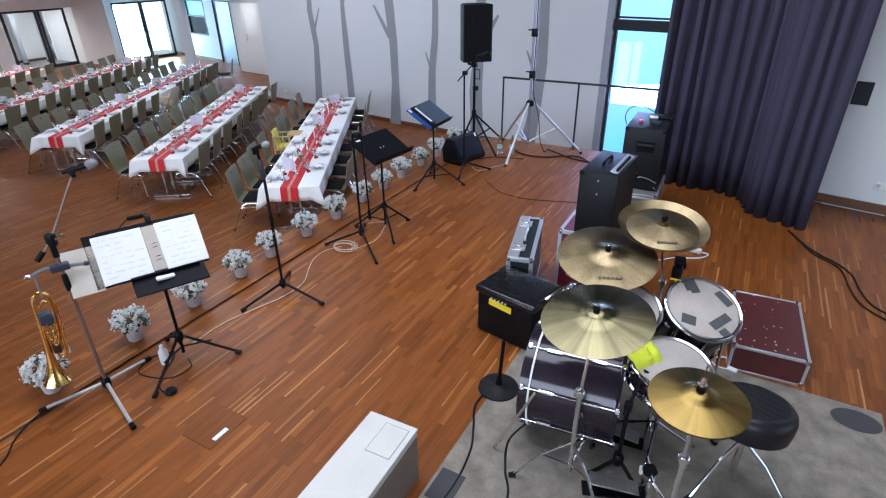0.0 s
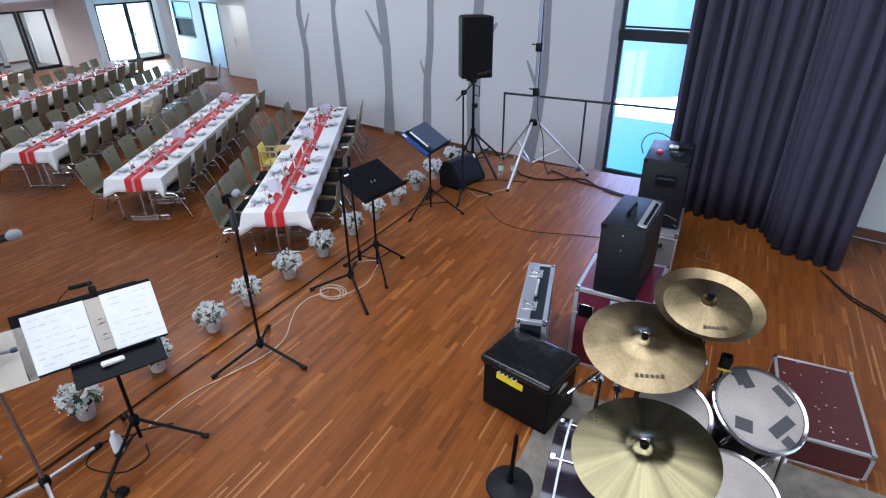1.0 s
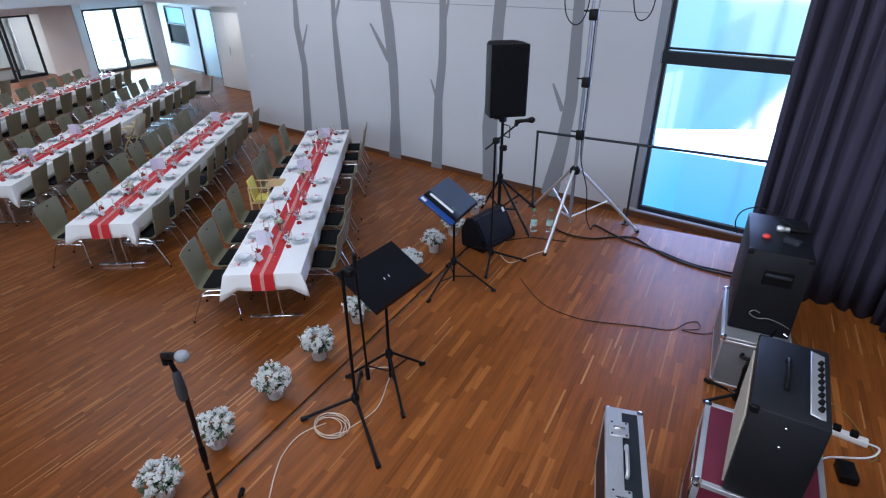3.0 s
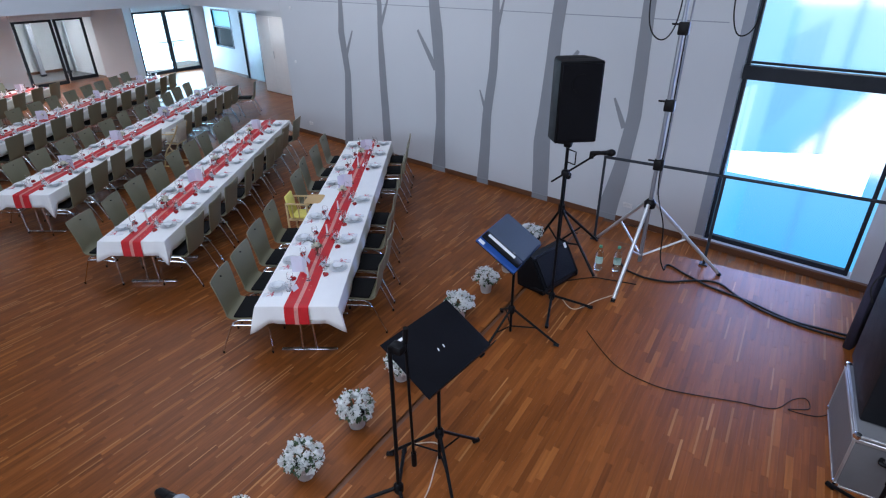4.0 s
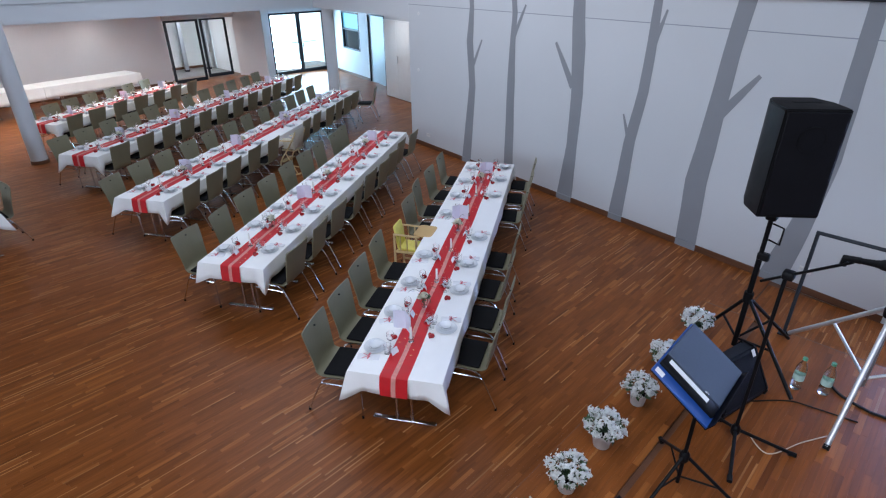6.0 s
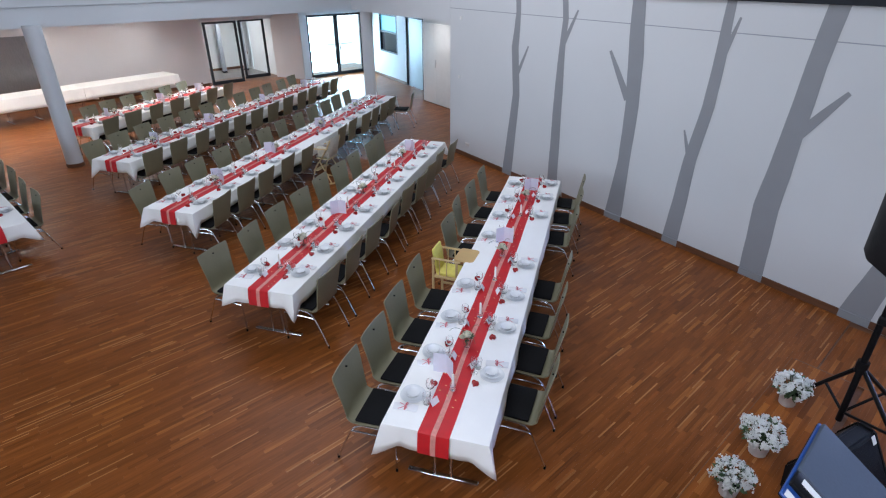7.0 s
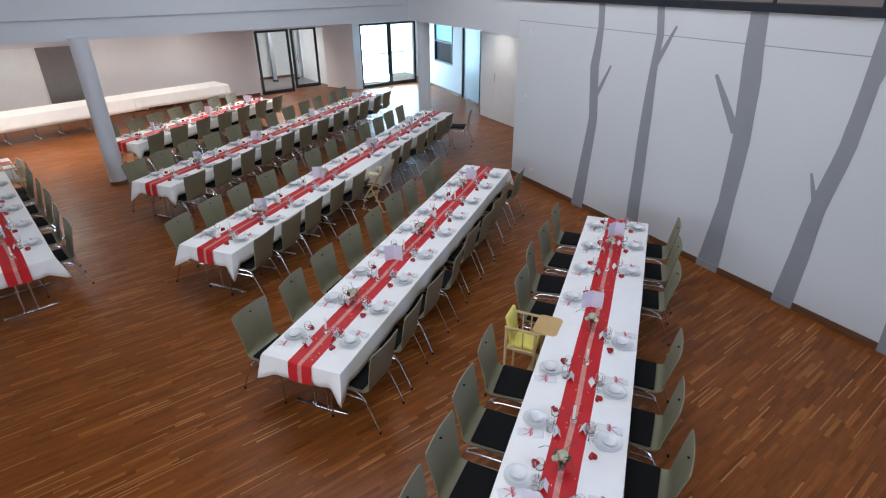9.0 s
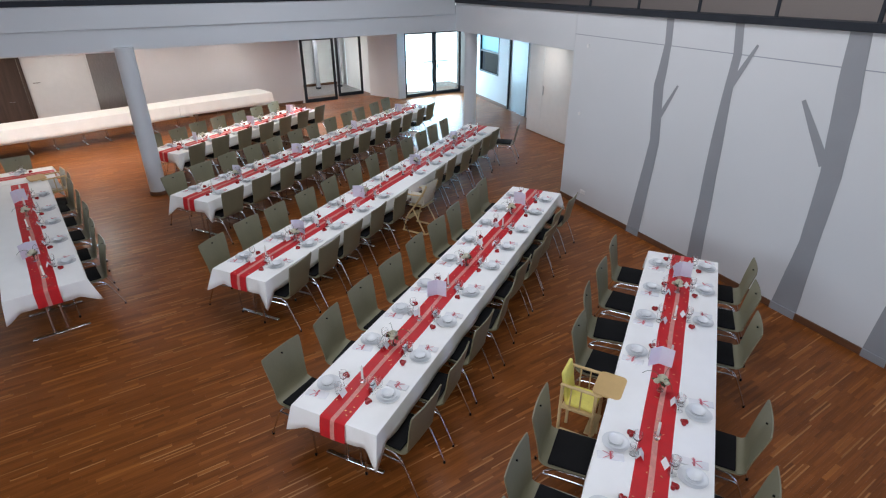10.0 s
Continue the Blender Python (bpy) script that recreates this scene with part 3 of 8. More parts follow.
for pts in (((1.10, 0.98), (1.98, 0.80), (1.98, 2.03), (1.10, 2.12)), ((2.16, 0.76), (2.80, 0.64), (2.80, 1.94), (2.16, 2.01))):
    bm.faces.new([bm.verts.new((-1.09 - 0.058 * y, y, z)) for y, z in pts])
outside("backdrop_sun_patch", bm, OUT_PALE, "two patches of light painted as glow on the passage wall")

# stage side wall and the closing walls
side = structure("wall_stage_side", wall_bm((0.35, 7.43), (7.0, 6.14), 0, 7.0, 0.2), WHITE_WALL, "white wall beside the stage", "wall")
structure("wall_stage_return", wall_bm((0.55, 10.6), (0.55, 7.6), 0, 7.0, 0.2), WHITE_WALL, "white wall behind the curtain", "wall")
bm = bmesh.new()
tw2 = Matrix.Translation((1.06, 7.29, 0)) @ Matrix.Rotation(math.atan2(-0.19, 0.98), 4, "Z")
box(bm, (2.6, -0.012, STAGE + 0.05), (6.2, 0.024, 0.10), tw2, 0.004)
structure("baseboard_stage", bm, BASEBOARD, "dark wooden baseboard", "baseboard")
# unseen closing walls, darkened to deepen the shade in the hall
structure("wall_south", wall_bm((7.0, -9.0), (-25.0, -9.0), -0.02, 7.0, 0.25, [(3.5, 17.5, 2.6, 6.3)]), OUTER_WALL, "unseen wall with a window band, darkened to cut bounce", "wall")
structure("wall_east", wall_bm((7.0, 6.4), (7.0, -9.0), -0.02, 7.0, 0.25, [(1.4, 7.0, 1.35, 4.65)]), OUTER_WALL, "unseen wall with a window, darkened to cut bounce", "wall")
bm = bmesh.new()
# RL, RH: unseen ceiling openings made for the added overhead lamps
RL = (-5.6, 1.2, 0.5, 4.7)
RH = (-16.1, -6.9, 6.1, 10.3)
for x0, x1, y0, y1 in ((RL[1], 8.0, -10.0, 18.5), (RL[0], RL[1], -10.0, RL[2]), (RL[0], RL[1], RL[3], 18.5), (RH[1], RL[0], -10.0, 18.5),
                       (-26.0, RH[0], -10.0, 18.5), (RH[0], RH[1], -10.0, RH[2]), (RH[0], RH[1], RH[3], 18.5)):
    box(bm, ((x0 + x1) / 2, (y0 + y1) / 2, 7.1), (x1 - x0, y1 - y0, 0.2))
structure("ceiling", bm, HALL_CEILING, "unseen ceiling, darkened to cut bounce, with two added openings", "ceiling")

# west gallery: soffit, stepped fascia, capping
GX, GZ = -17.2, 2.84
gy = TW(9.87).y
bm = bmesh.new()
box(bm, (-21.0, 2.0, GZ + 0.19), (7.6, 22.2, 0.38))
structure("gallery_floor_west", bm, WHITE_WALL, "white gallery slab over the buffet", "gallery")
structure("trim_fascia_west", B((GX - 0.03, 2.0, 3.42), (0.12, 22.1, 0.40), None, 0.006), WHITE_WALL, "white upper fascia of the gallery", "trim")
structure("trim_cap_west", B((GX - 0.06, 2.0, 3.665), (0.22, 22.1, 0.09), None, 0.006), ANTHRACITE, "dark capping of the gallery parapet", "trim")
# the soffit over the north-west bay
bm = bmesh.new()
vs = [(-17.2, gy), (-12.33, 12.36), (-11.9, 15.6), (-17.4, 18.2), (-24.8, 18.2), (-24.8, 13.1), (-17.2, 13.1)]
lo = [bm.verts.new((x, y, GZ)) for x, y in vs]
hi = [bm.verts.new((x, y, 3.11)) for x, y in vs]
bm.faces.new(lo), bm.faces.new(hi[::-1])
for i in range(len(vs)):
    j = (i + 1) % len(vs)
    bm.faces.new((lo[i], lo[j], hi[j], hi[i]))
structure("gallery_floor_bay", bm, WHITE_WALL, "white gallery slab over the terrace bay", "gallery")
bm = wall_bm((-17.2, gy), (-12.33, 12.36), 3.105, 3.5, 0.2)
structure("trim_fascia_bay", bm, WHITE_WALL, "white upper fascia of the gallery", "trim")
bm = bmesh.new()
box(bm, (7.4, -0.1, 3.545), (4.95, 0.30, 0.09), mW, 0.006)
structure("trim_cap_bay", bm, ANTHRACITE, "dark capping of the gallery parapet", "trim")
structure("gallery_wall_west", wall_bm((-24.6, -9.0), (-24.6, 18.0), 3.2, 7.0, 0.2), ROSE_WALL, "rosy wall behind the gallery", "wall")


# columns
def column(x, y):
    c = thing("column", pose(x, y, 0), "round white column below the gallery", "column", "columns")
    part("shaft", L([(0.0, 0), (0.165, 0), (0.165, 2.9), (0, 2.9)], 40), WHITE_WALL, c)
    part("base_ring", L([(0.166, 0), (0.18, 0.002), (0.18, 0.075), (0.172, 0.08), (0.166, 0.08)], 40), BASEBOARD, c, "dark wooden base ring")


column(-17.13, 5.46)
column(-16.75, 13.25)

# west wall with its doors
WX = -24.4
west = structure("wall_west", wall_bm((WX, -9.0), (WX, 11.42), -0.02, 2.9, 0.25, [(11.05, 12.36, 0, 2.14)]), ROSE_WALL, "rosy white wall behind the buffet", "wall")
d = tagged(new("door_1"), "dark walnut door in the west wall", "door", "", "structure")
part("leaf", B((WX - 0.10, 2.7, 1.06), (0.05, 1.29, 2.12), None, 0.004), DOOR_WOOD, d)
part("door_handle", T(arc([(WX - 0.07, 3.02, 0.97), (WX - 0.02, 3.02, 0.97), (WX - 0.015, 2.9, 0.97)], 4), 0.010), CHROME, d, "chrome lever handle")
part("door_frame", B((WX + 0.012, 3.40, 1.07), (0.02, 0.08, 2.14), None, 0.004), DOOR_WOOD, d)
d = tagged(new("door_2"), "white panel door with a lever handle", "door", "", "structure")
part("leaf", B((WX + 0.016, 4.22, 1.06), (0.03, 1.50, 2.12), None, 0.004), WHITE_PLASTIC, d)
part("door_handle", T(arc([(WX + 0.03, 3.74, 1.45), (WX + 0.075, 3.74, 1.45), (WX + 0.08, 3.58, 1.45)], 4), 0.010), CHROME, d, "chrome lever handle")
p = tagged(new("lift_door"), "brushed grey steel lift door", "door", "", "structure")
part("leaf", B((WX + 0.012, 5.58, 1.06), (0.02, 1.12, 2.12), None, 0.003), STEEL_PANEL, p)
part("door_frame", B((WX + 0.02, 6.19, 1.07), (0.035, 0.08, 2.15), None, 0.004), WHITE_PLASTIC, p)
part("door_frame", B((WX + 0.02, 5.00, 1.07), (0.035, 0.05, 2.15), None, 0.004), WHITE_PLASTIC, p)
structure("baseboard_west", B((WX + 0.01, 8.8, 0.05), (0.02, 5.1, 0.10), None, 0.003), BASEBOARD, "dark wooden baseboard", "baseboard")

# glazed hinged doors of the foyer
DOORGLASS = glass_mat("door_glass", (0.93, 0.96, 0.97), 0.02, 1.3)


def glazed_leaf(parent, y0, y1, x, z1=2.2, fw=0.085):
    yc = (y0 + y1) / 2
    for yy in (y0 + fw / 2, y1 - fw / 2):
        part("stile", B((x, yy, z1 / 2), (0.06, fw, z1), None, 0.004), ANTHRACITE, parent)
    part("rail", B((x, yc, 0.06), (0.06, y1 - y0 - 2 * fw, 0.12), None, 0.004), ANTHRACITE, parent)
    part("rail", B((x, yc, z1 - 0.04), (0.06, y1 - y0 - 2 * fw, 0.08), None, 0.004), ANTHRACITE, parent)
    g = part("pane", B((x, yc, z1 / 2), (0.01, y1 - y0 - 2 * fw, z1 - 0.2)), DOORGLASS, parent, "clear glass pane")
    g.visible_shadow = False


d = tagged(new("door_3"), "black-framed glazed door to the foyer", "door", "", "structure")
glazed_leaf(d, 11.45, 12.70, WX)
d = tagged(new("door_4"), "black-framed glazed door, standing open", "door", "", "structure")
glazed_leaf(d, 12.98, 14.02, WX - 0.5, 2.18)
part("door_handle", B((WX - 0.44, 13.16, 1.1), (0.05, 0.03, 0.35), None, 0.01), CHROME, d, "steel pull handle")
structure("wall_foyer_lintel", B((WX, 12.75, 2.53), (0.2, 2.7, 0.66)), ROSE_WALL, "white wall over the glazed doors", "wall")
structure("wall_foyer_back", wall_bm((-27.6, 10.0), (-27.6, 16.0), -0.02, 2.9, 0.2), WHITE_WALL, "white foyer wall", "wall")
structure("wall_foyer_south", wall_bm((-24.65, 11.2), (-27.7, 11.2), -0.02, 2.9, 0.2), WHITE_WALL, "white foyer wall", "wall")
structure("wall_foyer_north", wall_bm((-27.7, 14.3), (-24.5, 14.3), -0.02, 2.9, 0.2), WHITE_WALL, "white foyer wall", "wall")
structure("foyer_ceiling", B((-26.2, 13.0, GZ + 0.05), (3.6, 6.0, 0.1)), CEILING, "white foyer ceiling", "ceiling")
FOYER_STONE = mat("grey_foyer_stone", (0.12, 0.12, 0.125), 0.35, vary=0.15, scale=3)
structure("foyer_floor", B((-26.9, 13.5, -0.06), (3.0, 8.0, 0.1)), FOYER_STONE, "dark grey foyer floor", "floor")
for fx, fy in ((-26.9, 12.15), (-26.9, 12.95), (-26.9, 13.9)):
    fp = thing("foyer_pillar", pose(fx, fy, -0.01), "slim grey pillar in the foyer", "pillar", "foyer pillars")
    part("shaft", B((0, 0, 1.43), (0.13, 0.15, 2.85), None, 0.006), FRAME_GREY, fp)
    part("foot", B((0, 0, 0.04), (0.15, 0.17, 0.08), None, 0.004), ANTHRACITE, fp)
structure("baseboard_foyer", B((-27.58, 13.0, 0.05), (0.02, 6.0, 0.10)), BASEBOARD, "dark wooden baseboard", "baseboard")
structure("wall_bay_stub", wall_bm((WX - 0.05, 14.1), (-23.15, 14.62), -0.02, 2.9, 0.2), ROSE_WALL, "rosy white wall", "wall")
structure("wall_bay_pier", B((-23.2, 14.76, 1.44), (0.24, 0.30, 2.92), None, 0.005), WHITE_WALL, "white wall pier", "wall")

# double terrace door
td = tagged(new("door_5"), "dark-framed double terrace door with glaring daylight", "door", "", "structure")
TX = -23.15
for y0, y1 in ((14.93, 16.22), (16.24, 17.46)):
    glazed_leaf(td, y0, y1, TX, 2.32, 0.07)
for yy in (16.12, 16.34):
    part("door_handle", B((TX + 0.06, yy, 1.05), (0.05, 0.02, 0.18), None, 0.006), CHROME, td, "steel door handle")
structure("wall_bay_lintel", B((TX, 16.2, 2.63), (0.2, 2.6, 0.62)), WHITE_WALL, "white wall over the terrace door", "wall")
GLARE = glow_mat("glaring_daylight", (0.72, 0.94, 1.0), (0.86, 0.98, 1.0), 1.9, 0.0, 3.0)
tagged(new("backdrop_terrace", mesh_of("backdrop_terrace", B((-27.0, 17.5, 1.0), (0.02, 6.4, 6.4)), GLARE)), "glaring white daylight outside", "backdrop", "", "structure")
part("terrace_rail", T([(-25.6, 14.6, 0.86), (-25.6, 18.6, 0.86)], 0.02), WHITE_PLASTIC, td, "pale terrace railing outside")

# north wall of the bay with hatch and glazed door
NB0, NBD = Vector((-22.0, 17.4, 0)), Vector((0.9745, -0.2244, 0))
mN = Matrix.Translation(NB0) @ Matrix.Rotation(math.atan2(NBD.y, NBD.x), 4, "Z")
q0, q1 = NB0 - NBD * 1.15, NB0 + NBD * 4.35
structure("wall_bay_north", wall_bm(xy(q0), xy(q1), -0.02, 2.9, 0.2, [(1.45, 3.02, 0.98, 2.36), (3.78, 5.15, 0.0, 2.38)]), WHITE_WALL, "white wall with a serving hatch", "wall")
hw = tagged(new("window_2"), "dark-framed serving hatch with blue light behind", "window", "", "structure")
hw.matrix_basis = mN
for c, s in (((0.32, 0.04, 1.67), (0.06, 0.1, 1.38)), ((1.85, 0.04, 1.67), (0.06, 0.1, 1.38)), ((1.085, 0.04, 2.33), (1.5, 0.1, 0.06)), ((1.085, 0.04, 1.01), (1.5, 0.1, 0.06)), ((1.085, 0.04, 1.72), (1.5, 0.08, 0.06))):
    part("window_frame", B(c, s, None, 0.004), ANTHRACITE, hw)
# pane and back panel emit by themselves; the blue light is painted in
part("pane", B((1.085, 0.05, 2.02), (1.46, 0.01, 0.56)), glow_mat("hatch_pane_glow", (0.04, 0.30, 0.46), (0.12, 0.48, 0.66), 0.8, 1.7, 2.4), hw, "blue pane with its brightness painted as glow")
part("back_panel", B((1.085, 1.2, 1.5), (2.6, 0.02, 1.8)), glow_mat("hatch_panel_glow", (0.02, 0.10, 0.18), (0.05, 0.25, 0.40), 0.8, 0.8, 2.0), hw, "dim bluish panel with painted glow behind the hatch")
rng = random.Random(4)
for i in range(7):
    part("kitchen_item", B((0.5 + i * 0.19, 0.8 + rng.random() * 0.3, 1.12 + 0.1 * rng.random()), (0.12, 0.1, 0.2 + 0.2 * rng.random()), None, 0.01), (WHITE_PLASTIC, ANTHRACITE, ALU)[i % 3], hw)
gd = tagged(new("door_6"), "pale glazed door with a dark frame", "door", "", "structure")
gd.matrix_basis = mN
FROST = mat("frosted_blue_glass", (0.42, 0.53, 0.60), 0.35, vary=0.05)
part("leaf", B((3.31, 0.06, 1.18), (1.27, 0.03, 2.34), None, 0.004), FROST, gd, "frosted bluish glass leaf")
for xx in (2.66, 3.96):
    part("door_frame", B((xx, 0.05, 1.19), (0.06, 0.12, 2.38), None, 0.004), ANTHRACITE, gd)
part("door_frame", B((3.31, 0.05, 2.36), (1.24, 0.12, 0.05), None, 0.004), ANTHRACITE, gd)
bm = bmesh.new()
box(bm, (0.75, -0.01, 0.05), (3.7, 0.02, 0.10), mN, 0.003)
structure("baseboard_bay", bm, BASEBOARD, "dark wooden baseboard", "baseboard")

# white cupboard wall
CB0, CBD = Vector((-16.95, 15.52, 0)), Vector((0.987, -0.16, 0))
mC = Matrix.Translation(CB0) @ Matrix.Rotation(math.atan2(CBD.y, CBD.x), 4, "Z")
cb = thing("built_in_cupboard", mC, "white built-in cupboard with two flush doors", "cupboard")
part("carcass", B((1.9, 0.55, 1.42), (3.8, 1.08, 2.84)), WHITE_WALL, cb)
part("door", B((0.358, -0.006, 1.21), (0.692, 0.03, 2.38), None, 0.002), WHITE_PLASTIC, cb)
part("door", B((2.055, -0.006, 1.21), (2.692, 0.03, 2.38), None, 0.002), WHITE_PLASTIC, cb)
part("plinth", B((1.9, -0.006, 0.011), (3.8, 0.026, 0.022)), BASEBOARD, cb, "dark recessed plinth")
part("handle", B((0.77, -0.035, 1.25), (0.014, 0.03, 0.24), None, 0.004), ALU, cb, "slim steel bar handle")
structure("wall_bay_east", wall_bm((-11.9, 15.7), (-11.9, 12.6), -0.02, 2.9, 0.2), WHITE_WALL, "white wall", "wall")
structure("wall_bay_back", wall_bm((-24.6, 18.3), (-11.8, 18.3), -0.02, 7.0, 0.2), WHITE_WALL, "plain white wall", "wall")

# recessed downlights in the soffit
for dx, dy in DOWNLIGHTS:
    d = thing("downlight", pose(dx, dy, GZ), "small round recessed ceiling downlight", "ceiling light", "downlights below the gallery")
    part("ring", L([(0.045, 0.002), (0.06, 0.0), (0.06, -0.008), (0.045, -0.01)], 20), WHITE_PLASTIC, d)


# ---- tables, cloths and chairs ----
TANG = 121.6
TW_HALF = 0.42


def cloth_mesh(ln, drop=0.200, seed=0, half=TW_HALF, flap=1.0):
    """A tablecloth: flat top, sides that hang straight with shallow folds, corners that fall in a pointed flap."""
    rng = random.Random(seed)
    bm = bmesh.new()
    per = []
    nx = max(8, int(ln / 0.06))

    def side(ax, ay, bx, by, n):
        ll = math.hypot(bx - ax, by - ay)
        near_ends = [0.0, 0.018, 0.04, 0.065, 0.09, 0.115]
        mids = [0.15 + (ll - 0.30) * i / n for i in range(n + 1)]
        for d in near_ends + mids + [ll - e for e in near_ends[:0:-1]]:
            per.append((ax + (bx - ax) * d / ll, ay + (by - ay) * d / ll))
    side(0, -half, ln, -half, nx)
    side(ln, -half, ln, half, 16)
    side(ln, half, 0, half, nx)
    side(0, half, 0, -half, 16)
    corners = [(0, -half, -1, -1), (ln, -half, 1, -1), (ln, half, 1, 1), (0, half, -1, 1)]
    flaps = [(flap * rng.uniform(0.075, 0.155), flap * rng.uniform(0.035, 0.075), rng.uniform(-0.5, 0.5)) for c in corners]
    rows = []
    ph = rng.random() * 9
    levels = [(-0.012, 0.0), (0.0, 0.0), (0.004, 0.010), (0.007, 0.10), (0.010, 0.35), (0.013, 0.7), (0.015, 1.0)]
    for off, f in levels:
        row = []
        for x, y in per:
            dcs = [math.hypot(x - c[0], y - c[1]) for c in corners]
            dc = min(dcs)
            k = dcs.index(dc)
            low, out, skew = flaps[k]
            t = max(0.0, 1 - dc / 0.105)
            nxn = (-1 if x <= 1e-6 else 1 if x >= ln - 1e-6 else 0)
            nyn = (-1 if y <= -half + 1e-6 else 1 if y >= half - 1e-6 else 0)
            tuck = 0.012 * math.exp(-((dc - 0.15) / 0.04) ** 2)
            fold = 0.005 * math.sin(x * 11 + y * 14 + ph) + 0.014 * noise.noise(Vector((x * 3.1, y * 3.1, seed + 0.5)))
            o = off + (fold * min(1.0, dc / 0.15) - tuck) * f
            px = x + nxn * o + corners[k][2] * out * (1 + skew) * t * f
            py = y + nyn * o + corners[k][3] * out * (1 - skew) * t * f
            dip = drop + low * t ** 0.9 + 0.006 * math.sin(x * 2.6 + ph) * min(1.0, dc / 0.2)
            z = 0.75 - dip * f - (0.0 if off > -0.01 else -0.002) - (0.002 if f == 0 and off >= 0 else 0)
            row.append(bm.verts.new((px, py, z)))
        rows.append(row)
    n = len(per)
    for a, b2 in zip(rows, rows[1:]):
        for i in range(n):
            j = (i + 1) % n
            bm.faces.new((a[i], a[j], b2[j], b2[i]))
    bm.faces.new(rows[0])
    return bm


def cloth(origin, ang, ln, label, seed, half=TW_HALF, drop=0.205, lift=0.0, flap=1.0):
    ob = new("tablecloth", mesh_of("tablecloth", cloth_mesh(ln, drop, seed, half, flap), CLOTH, 32))
    ob.matrix_basis = pose(origin[0], origin[1], lift, 0, 0, ang)
    sol = ob.modifiers.new("thickness", "SOLIDIFY")
    sol.thickness, sol.offset = 0.0015, -1
    return tagged(ob, label, "tablecloth", "white tablecloths")


def runner(origin, ang, ln, seed, width=0.25, drop=0.20, far_drop=0.12):
    t = thing("table_runner", pose(origin[0], origin[1], 0, 0, 0, ang), "red satin table runner with a pale ribbon down its middle", "table runner", "red table runners")

    def band(w, lift, wig):
        bm = bmesh.new()
        prev = None
        n = int(ln / 0.08)
        pts = [(-0.034 - lift, 0.75 - drop), (-0.030 - lift, 0.75 - drop * 0.5), (-0.014 - lift, 0.742), (0.0, 0.7525 + lift)]
        pts += [(ln * i / n, 0.7525 + lift) for i in range(1, n)]
        pts += [(ln, 0.7525 + lift), (ln + 0.006 + lift, 0.745), (ln + 0.024 + lift, 0.75 - far_drop)]
        for i, (x, z) in enumerate(pts):
            o = wig * math.sin(i * 0.35 + seed)
            cur = [bm.verts.new((x, -w / 2 + o, z)), bm.verts.new((x, w / 2 + o, z))]
            if prev:
                bm.faces.new((prev[0], cur[0], cur[1], prev[1]))
            prev = cur
        return bm
    part("band", band(width, 0.0, 0.003), RED, t)
    part("ribbon", band(0.042, 0.002, 0.006), RIBBON, t, "pale pink sheer ribbon")
    rng = random.Random(seed)
    bm = bmesh.new()
    for i in range(int(ln * 16)):
        x, y, a = rng.random() * ln, rng.uniform(-0.11, 0.11), rng.random() * 180
        box(bm, (0, 0, 0), (0.016, 0.007, 0.0012), pose(x, y, 0.7565, 0, 0, a))
    c = part("confetti", bm, GOLD_DOT, t, "scattered gold paper confetti")
    c["kind"] = "stuff"
    return t


def make_table():
    t = thing("folding_table", Matrix.Identity(4), "folding table with chrome T-foot legs under a white cloth", "table", "folding tables")
    part("tabletop", B((0.58, 0, 0.733), (1.15, 0.80, 0.022), None, 0.003), LIGHT_WOOD, t)
    for x in (0.24, 0.93):
        for y in (-0.075, 0.075):
            part("upright", T([(x, y * 0.8, 0.72), (x, y, 0.035)], 0.014, 10), CHROME, t)
        bm = bmesh.new()
        box(bm, (x, 0, 0.022), (0.045, 0.62, 0.028), None, 0.006)
        part("foot", bm, CHROME, t, "chrome foot bar")
    return t


